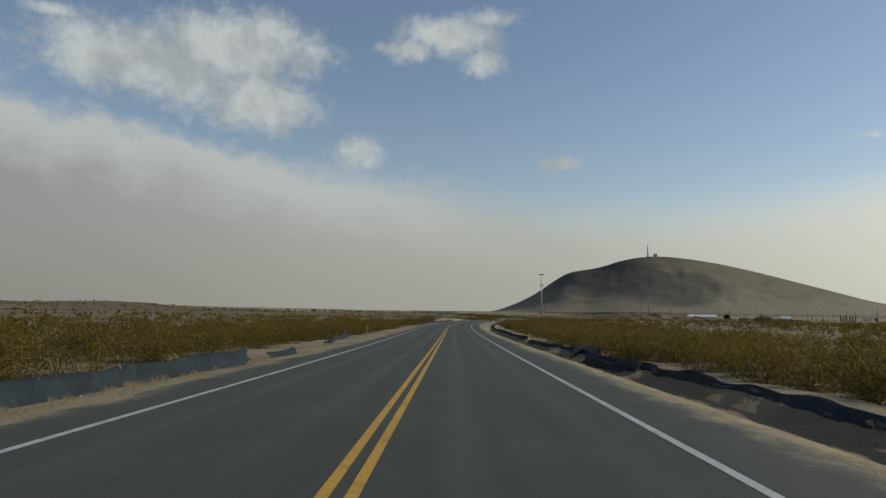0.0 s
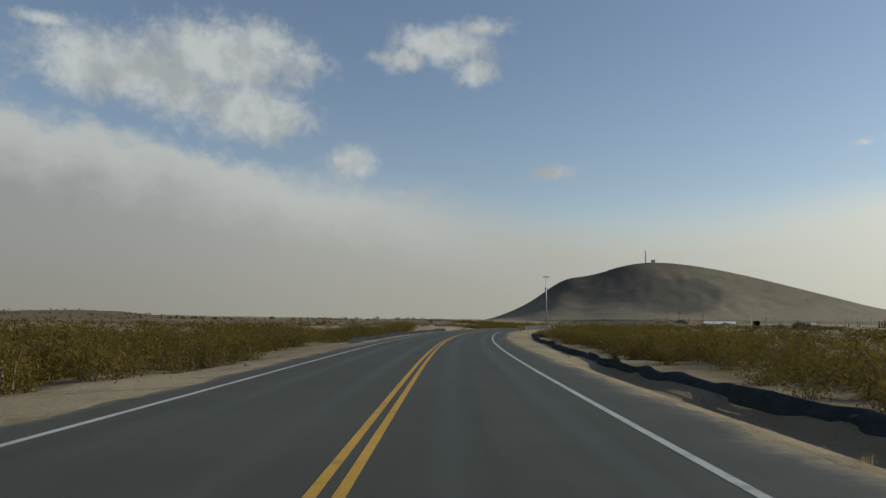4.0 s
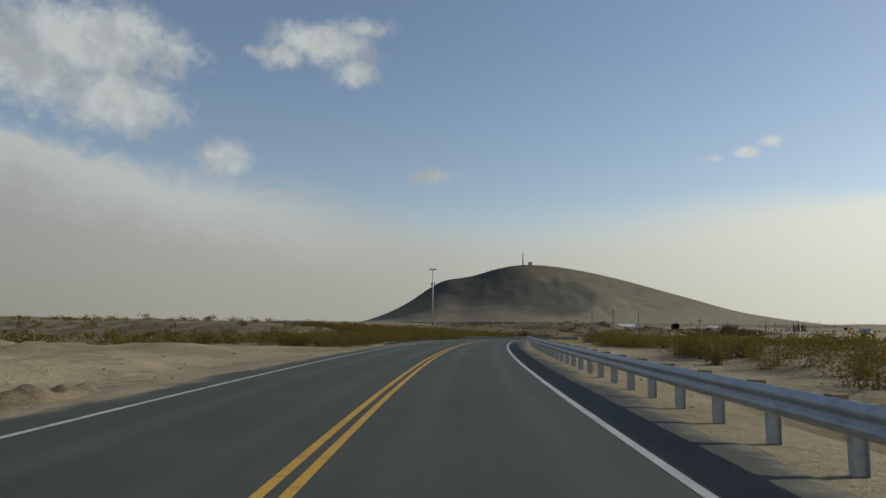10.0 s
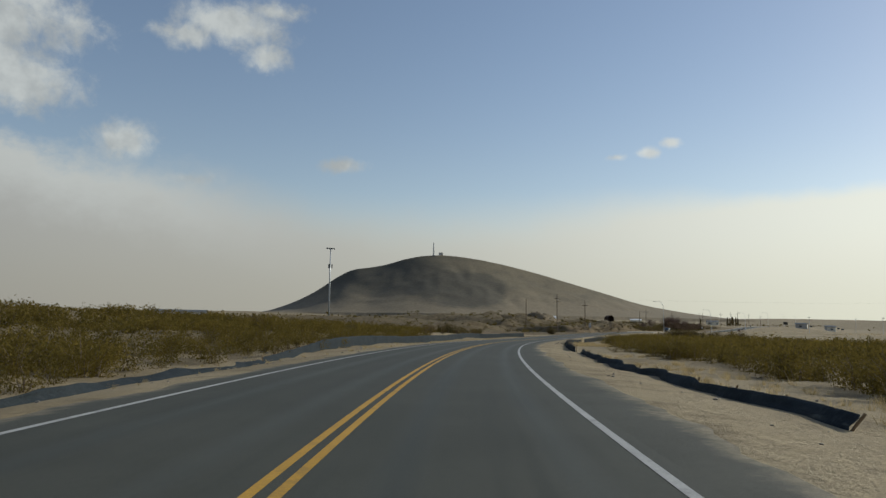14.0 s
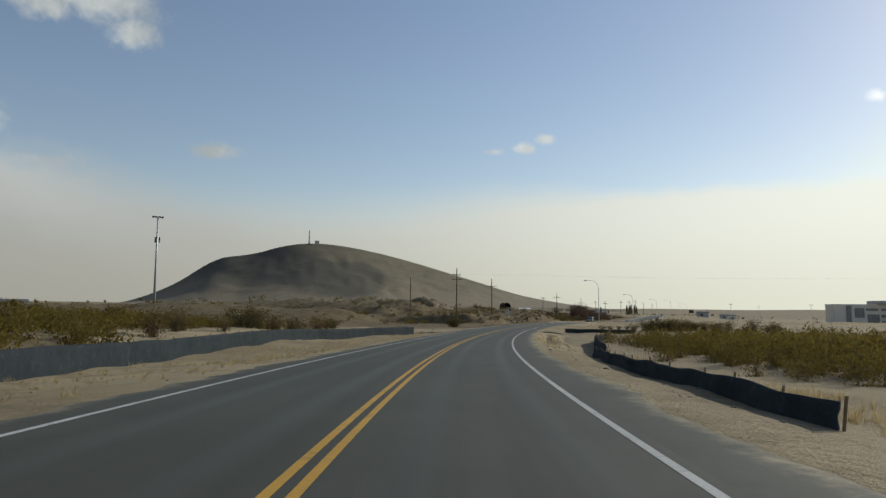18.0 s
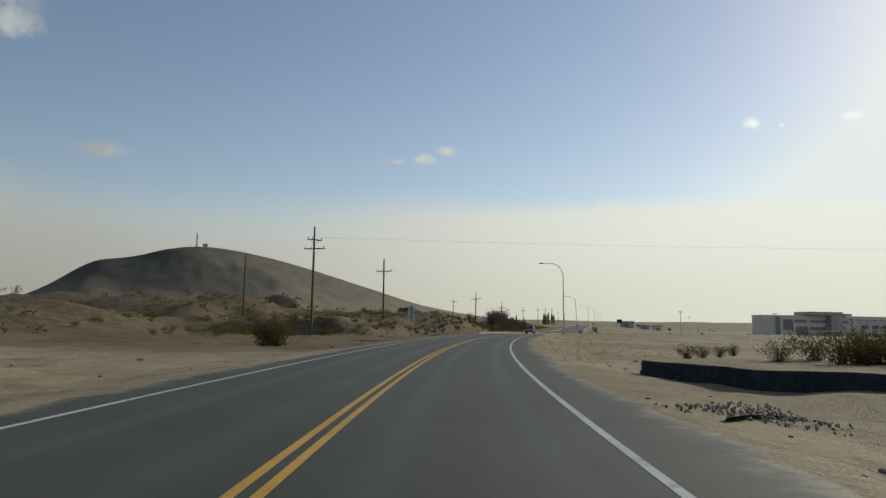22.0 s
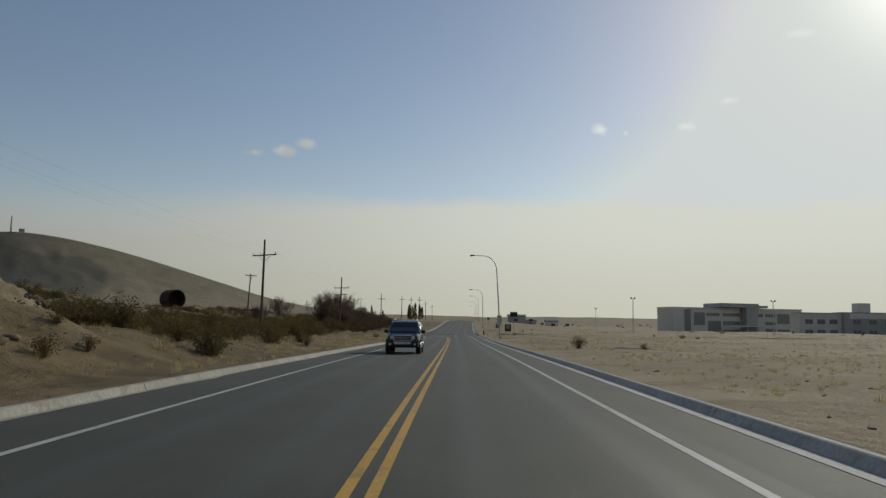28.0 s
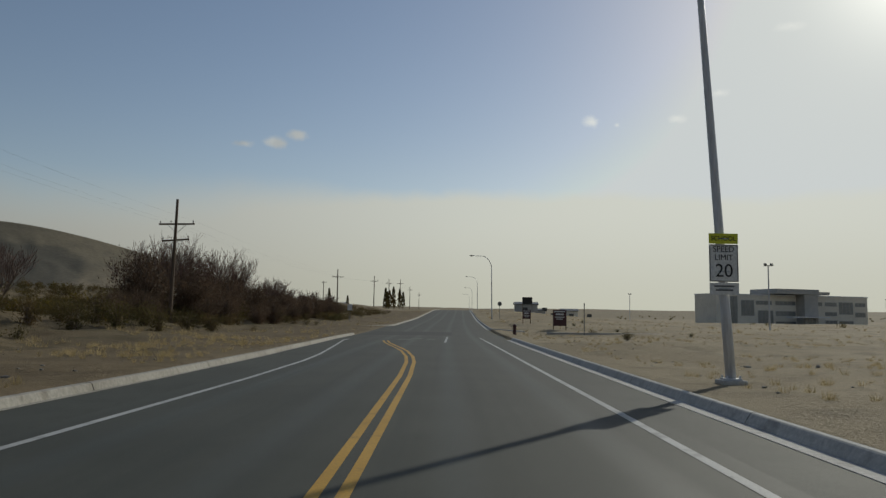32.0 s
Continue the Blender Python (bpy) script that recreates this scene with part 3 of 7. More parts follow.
def ribbon(name, s0, s1, d0, d1, up, mat, step=1.0, drop=0.0, thick=0.0):
    """A strip along the road between two offsets (numbers or functions of s)."""
    ss = np.arange(s0, s1 + 0.001, step)
    x, y, z, h = along(ss)
    rows = []
    for dd, dz in ((d0, 0.0), (d1, -drop)):
        q = dd(ss) if callable(dd) else np.full(len(ss), dd)
        rows.append(np.stack([x + q * np.cos(h), y + q * np.sin(h), z + up + dz], 1))
    n = len(ss)
    v = np.concatenate(rows)
    i = np.arange(n - 1)
    f = np.stack([i, i + n, i + n + 1, i + 1], 1)
    if thick:
        low = v - np.array([0, 0, thick])
        v = np.concatenate([v, low])
        f = np.concatenate([f, np.stack([i + 1, i + 1 + 2 * n, i + 2 * n, i], 1), np.stack([i + n, i + 3 * n, i + 3 * n + 1, i + n + 1], 1),
                            np.array([[0, 2 * n, 3 * n, n], [n - 1, 2 * n - 1, 4 * n - 1, 3 * n - 1]])])
    return mesh_from(name, v, f, [mat])


# ---- ground: one sheet to the horizon ----
def shrub_zone(s, d):
    """How thickly creosote grows at a place, 0 to 1."""
    L, R = -d, d
    left = (box_(s, -120, 166, 6) * ramp(L, 9.0 - 1.4 * ramp(s, 50, 66), 11.0 - 1.5 * ramp(s, 50, 66)) + box_(s, 160, 240, 6) * ramp(L, 34, 44) + box_(s, 262, 336, 6) * ramp(L, 8.5, 13) + box_(s, 236, 260, 6) * ramp(L, 24, 34)
            + box_(s, 340, 440, 8) * ramp(L, 13.6 + 6 * ramp(s, 392, 404), 17 + 8 * ramp(s, 392, 404)) * 0.95 + box_(s, 446, 516, 8) * ramp(L, 34, 44) * 0.7 + box_(s, 520, 900, 8) * ramp(L, 17, 24) * 0.5)
    right = (box_(s, -120, 168, 6) * ramp(R, 8.2, 10.8) + box_(s, 172, 262, 6) * ramp(R, 11.5, 17) + box_(s, 262, 428, 6) * ramp(R, 10.5, 15) * 0.9
             + box_(s, 430, 474, 10) * ramp(R, 20, 30) * 0.45 + box_(s, 480, 900, 10) * ramp(R, 60, 120) * 0.04)
    return np.where(d < 0, left, right)


def build_ground():
    dl = np.r_[0, 2.5, 4.6, 5.0, 5.04, np.arange(5.4, 10, 0.4), np.arange(10, 16, 0.7), np.arange(16, 34, 1.5), np.arange(34, 61, 3.0)]
    dw = np.r_[np.arange(0, 5.0, 2.5), np.arange(5.0, 32, 0.6), np.arange(32, 61, 1.9)]
    ds = np.r_[-dw[:0:-1], dl]
    ss = np.arange(-90.0, 905.0, 1.1)
    S, D = np.meshgrid(ss, ds, indexing="ij")
    x, y, z, h = along(S.ravel())
    px, py = x + D.ravel() * np.cos(h), y + D.ravel() * np.sin(h)
    pz = z + side(S.ravel(), D.ravel(), px, py)
    a, b = S.shape
    i, j = np.meshgrid(np.arange(a - 1), np.arange(b - 1), indexing="ij")
    q = (i * b + j).ravel()
    f1 = np.stack([q, q + b, q + b + 1, q + 1], 1)
    # beyond the verge
    g = np.r_[np.arange(-4600, -1200, 170.0), np.arange(-1200, -400, 50.0), np.arange(-400, 900, 6.5), np.arange(900, 1500, 40.0), np.arange(1500, 5001, 160.0)]
    gx = g - 100
    X, Y = np.meshgrid(gx, g, indexing="ij")
    xs, ys = X.ravel(), Y.ravel()
    s, d = station(xs, ys)
    zz = np.interp(s, S_ALL, RZ) + side(s, d, xs, ys)
    inner = (np.abs(d) < 57) & (s > -86) & (s < 900)
    zz = np.where(inner, zz - 1.0 - 4.0 * (np.abs(d) < 42), zz)
    m, k = X.shape
    i, j = np.meshgrid(np.arange(m - 1), np.arange(k - 1), indexing="ij")
    q = (i * k + j).ravel() + len(px)
    f2 = np.stack([q, q + k, q + k + 1, q + 1], 1)
    v = np.concatenate([np.stack([px, py, pz], 1), np.stack([xs, ys, zz], 1)])
    sa, da = np.concatenate([S.ravel(), s]), np.concatenate([D.ravel(), d])
    grown = np.clip(shrub_zone(sa, da), 0, 1)
    grown = np.maximum(grown * np.where(da < 0, 1.0, 0.9), ramp(np.abs(da), 300, 700) * np.where(da < 0, 0.9 - 0.6 * ramp(-da, 650, 1000), 0.55))
    grown = np.maximum(grown, box_(sa, 505, 760, 10) * ramp(-da, 13, 15) * np.where(sa < 550, ramp(-da, 19, 21), 1.0))
    earth = box_(sa, 505, 820, 14) * np.maximum(ramp(-da, 12.5, 16) * np.where(sa < 550, ramp(-da, 19, 22), 1.0), 0.85 * ramp(sa, 540, 556) * ramp(-da, 5, 6)) 
    earth = np.maximum(earth, box_(sa, 486, 600, 12) * ramp(-da, 5, 6))
    earth = np.maximum(earth, 0.35 * box_(sa, 450, 505, 10) * ramp(-da, 24, 34))
    # berm and fence shade in the right ditch, put into the earth colour
    earth = np.maximum(earth, 0.4 * box_(sa, -60, 104, 8) * ramp(da, 5.4, 5.8) * (1 - ramp(da, 6.8, 7.4)))
    earth = np.maximum(earth, 0.8 * ramp(mound_mask(v[:, 0], v[:, 1]), 0.6, 2.5))
    ground_me = mesh_from("ground", v, np.concatenate([f1, f2]), [M_SAND], True)
    ground_me.attributes.new("scrub", "FLOAT", "POINT").data.foreach_set("value", grown.astype(np.float32))
    ground_me.attributes.new("soil_and_shade", "FLOAT", "POINT").data.foreach_set("value", np.clip(earth, 0, 1).astype(np.float32))
    tagged(new("ground", ground_me), "pale sandy desert ground with scattered stones", "ground", kind="structure")


build_ground()


# ---- road ----
def pave_left(s):
    return -4.95 - 0.43 * ramp(s, 547, 556) + 0.10 * vnoise(s, s * 0, 3.1, 21) + 0.06 * vnoise(s, s * 0, 0.9, 22) - 0.45 * box_(s, 682, 716, 14)


def pave_right(s):
    return 4.95 + (0.12 * vnoise(s, s * 0, 3.7, 23) + 0.06 * vnoise(s, s * 0, 1.1, 24)) * (1 - ramp(s, 546, 556)) - 0.25 * ramp(s, 546, 556)


def yellow_at(s):
    return np.interp(s, [650, 658, 663, 666, 670, 673, 676, 679, 682], [0, -0.02, -0.13, -0.30, -0.70, -1.15, -1.65, -2.12, -2.45])


def left_line(s):
    return np.interp(s, [20, 75, 148, 209, 269, 430, 510, 569, 609, 640, 649, 657, 663, 667, 671, 675, 682], [-3.65, -3.92, -3.80, -3.90, -3.95, -3.95, -3.84, -3.85, -3.92, -3.75, -3.50, -3.30, -3.32, -3.50, -3.83, -4.17, -4.80])


def right_line(s):
    return np.interp(s, [0, 300, 420, 500, 560, 652, 675, 690], [3.48, 3.50, 3.55, 3.53, 3.40, 3.42, 3.30, 3.12])


def build_road():
    ss, ds = np.arange(-90.0, 1300.5, 1.0), np.linspace(-3.9, 3.75, 17)
    S, D = np.meshgrid(ss, ds, indexing="ij")
    x, y, z, h = along(S.ravel())
    v = np.stack([x + D.ravel() * np.cos(h), y + D.ravel() * np.sin(h), z], 1)
    a, b = S.shape
    i, j = np.meshgrid(np.arange(a - 1), np.arange(b - 1), indexing="ij")
    q = (i * b + j).ravel()
    low = v.reshape(a, b, 3)[:, [0, -1]].reshape(-1, 3) - np.array([0, 0, 0.12])
    k = np.arange(a - 1)
    n = len(v)
    skirt = np.concatenate([np.stack([k * b, n + 2 * k, n + 2 * k + 2, (k + 1) * b], 1), np.stack([k * b + b - 1, (k + 1) * b + b - 1, n + 2 * k + 3, n + 2 * k + 1], 1)])
    me = mesh_from("road", np.concatenate([v, low]), np.concatenate([np.stack([q, q + b, q + b + 1, q + 1], 1), skirt]), [M_ROAD])
    me.attributes.new("across", "FLOAT", "POINT").data.foreach_set("value", np.concatenate([D.ravel(), np.tile([-3.9, 3.75], a)]).astype(np.float32))
    me.attributes.new("run", "FLOAT", "POINT").data.foreach_set("value", np.concatenate([S.ravel(), np.repeat(ss, 2)]).astype(np.float32))
    tagged(new("road", me), "dark grey two-lane asphalt road", "road", kind="structure")


def road_material():
    """Asphalt with polished wheel paths, long streaks and fine aggregate."""
    m = bpy.data.materials.new("road_asphalt")
    m.use_nodes = True
    n = Nodes(m.node_tree)
    pos = n.add("ShaderNodeNewGeometry").outputs["Position"]
    d = n.add("ShaderNodeAttribute", {"attribute_name": "across"}).outputs["Fac"]
    r = n.add("ShaderNodeAttribute", {"attribute_name": "run"}).outputs["Fac"]
    streak = n.noise(n.add("ShaderNodeCombineXYZ", i0=n.math("MULTIPLY", d, 2.4), i1=n.math("MULTIPLY", r, 0.05), i2=0.0).outputs[0], 1.0, 4.0, 0.6)
    grit, blot = n.noise(pos, 60.0, 3.0, 0.7), n.noise(pos, 0.35, 5.0, 0.6)
    path = n.math("ABSOLUTE", n.math("SUBTRACT", n.math("ABSOLUTE", n.math("SUBTRACT", n.math("ABSOLUTE", d), 1.85)), 0.85))
    worn = n.span(path, 0.42, 0.0)
    col = n.mix(n.span(blot, 0.35, 0.65), (0.046, 0.0475, 0.0365, 1), (0.056, 0.0575, 0.045, 1))
    col = n.mix(n.math("MULTIPLY", worn, 0.3), col, (0.066, 0.0685, 0.054, 1))
    col = n.mix(n.math("MULTIPLY", n.span(streak, 0.45, 0.7), 0.45), col, (0.031, 0.034, 0.027, 1))
    val = n.span(grit, 0.25, 0.75, 0.72, 1.28, False)
    col = n.mix(1.0, col, n.add("ShaderNodeCombineColor", i0=val, i1=val, i2=val).outputs[0], "MULTIPLY")
    p = n.add("ShaderNodeBsdfPrincipled", Base_Color=col, Specular_IOR_Level=0.28)
    n.put(p.inputs["Roughness"], n.span(worn, 0.0, 1.0, 0.76, 0.66, False))
    n.put(p.inputs["Normal"], n.add("ShaderNodeBump", Strength=0.3, Distance=0.01, Height=grit).outputs[0])
    n.tree.links.new(p.outputs[0], n.add("ShaderNodeOutputMaterial").inputs[0])
    return m


M_ROAD = road_material()
build_road()


def shoulder_material():
    """Asphalt that fades under dust and gravel towards its ragged edge."""
    m = bpy.data.materials.new("dusty_shoulder")
    m.use_nodes = True
    n = Nodes(m.node_tree)
    pos = n.add("ShaderNodeNewGeometry").outputs["Position"]
    dust = n.add("ShaderNodeAttribute", {"attribute_name": "dust"}).outputs["Fac"]
    blot, mid, grit = n.noise(pos, 0.5, 5.0, 0.65), n.noise(pos, 3.0, 5.0, 0.7), n.noise(pos, 40.0, 4.0, 0.7)
    wave = n.math("ADD", n.math("MULTIPLY", n.math("SUBTRACT", blot, 0.5), 0.9), n.math("MULTIPLY", n.math("SUBTRACT", mid, 0.5), 0.7))
    cover = n.span(n.math("ADD", dust, wave), 0.55, 1.15)
    col = n.mix(n.span(blot, 0.35, 0.65), (0.047, 0.0485, 0.038, 1), (0.058, 0.0595, 0.047, 1))
    sand = n.mix(n.span(mid, 0.35, 0.65), (0.155, 0.130, 0.088, 1), (0.235, 0.195, 0.130, 1))
    col = n.mix(n.math("MULTIPLY", cover, 0.95), col, sand)
    val = n.span(grit, 0.25, 0.75, 0.72, 1.28, False)
    col = n.mix(1.0, col, n.add("ShaderNodeCombineColor", i0=val, i1=val, i2=val).outputs[0], "MULTIPLY")
    p = n.add("ShaderNodeBsdfPrincipled", Base_Color=col, Roughness=0.80, Specular_IOR_Level=0.28)
    n.put(p.inputs["Normal"], n.add("ShaderNodeBump", Strength=0.3, Distance=0.015, Height=n.math("ADD", grit, mid)).outputs[0])
    n.tree.links.new(p.outputs[0], n.add("ShaderNodeOutputMaterial").inputs[0])
    return m


def build_shoulder(inner, outer, mat):
    ss = np.arange(-90.0, 1300.0, 0.5)
    x, y, z, h = along(ss)
    edge = outer(ss) + (0.14 * vnoise(ss, ss * 0, 0.8, 25) + 0.10 * vnoise(ss, ss * 0, 6.0, 26)) * (1 - ramp(ss, 546, 552))
    us = np.linspace(0, 1, 7)
    rows, dust = [], []
    for u in us:
        q = inner + (edge - inner) * u
        rows.append(np.stack([x + q * np.cos(h), y + q * np.sin(h), z - 0.004 - 0.03 * u ** 3 * (1 - ramp(ss, 546, 556))], 1))
        dust.append(u * (1 - 0.8 * ramp(ss, 546, 556)))
    rows.append(rows[-1] - np.array([0, 0, 0.14]))
    dust.append(dust[-1])
    n, k = len(ss), len(rows)
    v = np.stack(rows, 1).reshape(-1, 3)
    i, j = np.meshgrid(np.arange(n - 1), np.arange(k - 1), indexing="ij")
    q = (i * k + j).ravel()
    f = np.stack([q, q + 1, q + k + 1, q + k], 1) if inner > 0 else np.stack([q, q + k, q + k + 1, q + 1], 1)
    me = mesh_from("pavement", v, f[:, ::-1], [mat])
    me.attributes.new("dust", "FLOAT", "POINT").data.foreach_set("value", np.stack(dust, 1).ravel().astype(np.float32))
    tagged(new("pavement", me), "worn paved shoulder dusted with sand", "shoulder", kind="structure")


M_DUSTY_SHOULDER = shoulder_material()
build_shoulder(-3.9, pave_left, M_DUSTY_SHOULDER)
build_shoulder(3.75, pave_right, M_DUSTY_SHOULDER)
for k, (off) in enumerate((-0.17, 0.06)):
    tagged(new("centre_line", ribbon("centre_line", -90, 682, lambda s: yellow_at(s) + off, lambda s: yellow_at(s) + off + 0.11, 0.004, M_YELLOW)),
           "solid yellow painted centre line", "road marking", "double yellow line", "structure")
tagged(new("edge_line", ribbon("edge_line", -90, 684, lambda s: left_line(s) - 0.06, lambda s: left_line(s) + 0.06, 0.004, M_WHITE)), "solid white painted edge line", "road marking", kind="structure")
tagged(new("edge_line", ribbon("edge_line", -90, 689, lambda s: right_line(s) - 0.06, lambda s: right_line(s) + 0.06, 0.004, M_WHITE)), "solid white painted edge line", "road marking", kind="structure")
tagged(new("lane_dash", ribbon("lane_dash", 680, 691, lambda s: 0.82 + 0.01 * (s - 680), lambda s: 0.95 + 0.01 * (s - 680), 0.004, M_WHITE)), "white dashed lane line on the rising road", "road marking", kind="structure")
tagged(new("asphalt_patch", ribbon("asphalt_patch", 694, 703.5, -5.2, 1.3, 0.004, M_ASPHALT_NEW)), "darker patch of newer asphalt across the lane", "road patch", kind="structure")
for s, d, w in ((683.5, -1.5, 0.9), (685.4, -0.9, 0.7), (684.2, 0.0, 0.5)):
    tagged(new("worn_marking", ribbon("worn_marking", s, s + 2.2, d - w / 2, d + w / 2, 0.004, M_WORN_PAINT)), "worn ghost of an old pale road marking", "road marking", "worn markings", "structure")


# ---- the hill ----
def build_hill():
    eye = np.array([25.9, 257.5])
    way = np.array([math.sin(radians(16.6)), math.cos(radians(16.6))])
    right = np.array([way[1], -way[0]])
    dist = 3180.0
    k = dist / 1282
    us = np.array([-306, -280, -249, -208, -180, -165, -150, -130, -95, -75, -30, 0, 40, 105, 185, 285, 365, 455, 560]) * k
    hs = np.array([14, 21, 32, 51, 70, 84, 92, 97, 97, 106, 118, 121, 120, 111, 91, 63, 39, 24, 14]) * k
    u = np.arange(-420 * k, 640 * k, 11.0)
    v = np.arange(-880.0, 540.0, 11.0)
    U, V = np.meshgrid(u, v, indexing="ij")
    line = np.convolve(np.pad(np.interp(u, us, hs), 6, mode="edge"), np.ones(13) / 13, "valid")
    prof = np.interp(U, u, line)
    prof = prof - 14 * k
    prof = np.where(prof > 0, prof, 0)
    spread = 285 + 1.55 * prof
    ridge = 19 * vnoise(U, U * 0, 430.0, 31)
    t = np.clip(1 - np.abs(V - ridge * 0.6) / spread, 0, 1)
    z = prof * (t ** 1.25)
    env = np.clip(z / 46, 0, 1) * np.clip((1 - t) * 5, 0, 1)
    gl = np.abs(vnoise(U + 0.22 * V, V * 0.25, 135.0, 32))
    z = z - env * (5 * (1 - gl) ** 2 + 3 * np.abs(vnoise(U, V * 0.5, 61.0, 33)))
    z = z + env * 1.2 * vnoise(U, V, 41.0, 34)
    fade = 1 - ramp(np.abs(U - 60 * k), 420 * k, 560 * k)
    z = z * fade
    x = eye[0] + way[0] * (dist + V) + right[0] * U
    y = eye[1] + way[1] * (dist + V) + right[1] * U
    base = land(x.ravel(), y.ravel()).reshape(x.shape)
    skirt = np.maximum(14 * k + 0 * z, 0)
    z = np.where(z > 0.5, np.maximum(z + skirt, base - 3), base - 3)
    a, b = U.shape
    i, j = np.meshgrid(np.arange(a - 1), np.arange(b - 1), indexing="ij")
    q = (i * b + j).ravel()
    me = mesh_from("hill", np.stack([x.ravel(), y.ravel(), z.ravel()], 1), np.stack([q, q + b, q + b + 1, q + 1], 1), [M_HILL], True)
    tagged(new("hill", me), "dark rocky desert hill with bare gullied slopes", "hill", kind="structure")
    top = np.array([eye[0] + way[0] * dist, eye[1] + way[1] * dist])
    return Vector((top[0], top[1], 121 * k - 3)), Vector((*right, 0)), k


HILL_TOP, HILL_RIGHT, HILL_K = build_hill()

M_BLACK = material("black_paint", [(0.02, 0.02, 0.02), (0.035, 0.034, 0.032)], 2.0, 20.0, 0.6, coords="object")
M_SIGN_WHITE = material("sign_white", [(0.62, 0.62, 0.60), (0.70, 0.70, 0.68)], 1.5, 20.0, 0.55, bump=0.0, coords="object")
M_SIGN_YELLOW = material("sign_yellow", [(0.62, 0.42, 0.02), (0.70, 0.50, 0.03)], 1.5, 20.0, 0.55, bump=0.0, coords="object")
M_SIGN_LIME = material("sign_lime", [(0.55, 0.58, 0.03), (0.62, 0.62, 0.05)], 1.5, 20.0, 0.55, bump=0.0, coords="object")
M_SIGN_BACK = material("sign_back_aluminium", [(0.60, 0.60, 0.58), (0.68, 0.68, 0.66)], 1.5, 14.0, 0.6, 0.0, bump=0.05, coords="object")
M_LAMP_STEEL = material("brushed_lamp_steel", [(0.50, 0.51, 0.52), (0.62, 0.63, 0.64)], 0.8, 20.0, 0.5, 0.1, bump=0.02, coords="object", stretch=(1, 1, 0.1))
M_LAMP_HEAD = material("dark_lamp_housing", [(0.10, 0.11, 0.11), (0.15, 0.155, 0.155)], 2.0, 20.0, 0.5, coords="object")
# stucco tones lifted to stand in for haze over the far buildings
M_STUCCO = material("cream_stucco", [(0.66, 0.63, 0.55), (0.74, 0.71, 0.62)], 0.15, 3.0, 0.9, bump=0.05, coords="object")
M_STUCCO_GREY = material("dark_grey_stucco", [(0.38, 0.38, 0.36), (0.46, 0.45, 0.425)], 0.15, 3.0, 0.9, bump=0.05, coords="object")
M_ROOF = material("white_roof_metal", [(0.66, 0.67, 0.67), (0.74, 0.74, 0.73)], 0.3, 4.0, 0.6, coords="object")
M_GLASS_DARK = material("dark_window_glass", [(0.05, 0.058, 0.062), (0.08, 0.088, 0.092)], 0.5, 2.0, 0.12, bump=0.0, coords="object", spec=0.6)
# paler pane colour stands in for haze and reflected sky on the school
M_SCHOOL_GLASS = material("grey_school_glazing", [(0.15, 0.165, 0.17), (0.20, 0.215, 0.22)], 0.5, 2.0, 0.25, bump=0.0, coords="object", spec=0.6)
M_MAROON = material("maroon_sign_board", [(0.065, 0.028, 0.030), (0.09, 0.038, 0.040)], 1.0, 10.0, 0.6, coords="object")
M_PLASTIC_YELLOW = material("yellow_plastic", [(0.60, 0.43, 0.05), (0.68, 0.50, 0.08)], 2.0, 10.0, 0.6, coords="object")
M_PORCELAIN = material("insulator_porcelain", [(0.30, 0.27, 0.24), (0.40, 0.36, 0.32)], 2.0, 10.0, 0.3, coords="object")
M_CABLE = material("cable", [(0.05, 0.05, 0.05), (0.07, 0.07, 0.07)], 2.0, 10.0, 0.6, bump=0.0)
M_CAR = material("dark_blue_car_paint", [(0.018, 0.032, 0.042), (0.024, 0.040, 0.052)], 0.6, 8.0, 0.22, 0.3, bump=0.0, coords="object", spec=0.6)
M_CHROME = material("chrome", [(0.62, 0.63, 0.64), (0.70, 0.70, 0.71)], 1.0, 10.0, 0.18, 0.9, bump=0.0, coords="object")
M_RUBBER = material("tyre_rubber", [(0.018, 0.018, 0.018), (0.03, 0.029, 0.028)], 4.0, 30.0, 0.85, coords="object")
M_LENS = material("clear_lamp_lens", [(0.60, 0.60, 0.58), (0.70, 0.70, 0.68)], 3.0, 10.0, 0.12, bump=0.0, coords="object", spec=0.7)
M_KERB_DARKER = material("darker_concrete", [(0.27, 0.25, 0.21), (0.33, 0.31, 0.265), (0.21, 0.19, 0.155)], 0.7, 14.0, 0.9, bump=0.25, bump_size=0.012)
M_COLLAR = material("collar_concrete", [(0.15, 0.15, 0.135), (0.19, 0.19, 0.17), (0.12, 0.12, 0.11)], 2.0, 18.0, 0.9, bump=0.2, bump_size=0.008)
M_TREAD = material("faded_painted_wood", [(0.40, 0.38, 0.35), (0.50, 0.48, 0.44)], 1.0, 10.0, 0.85, coords="object")


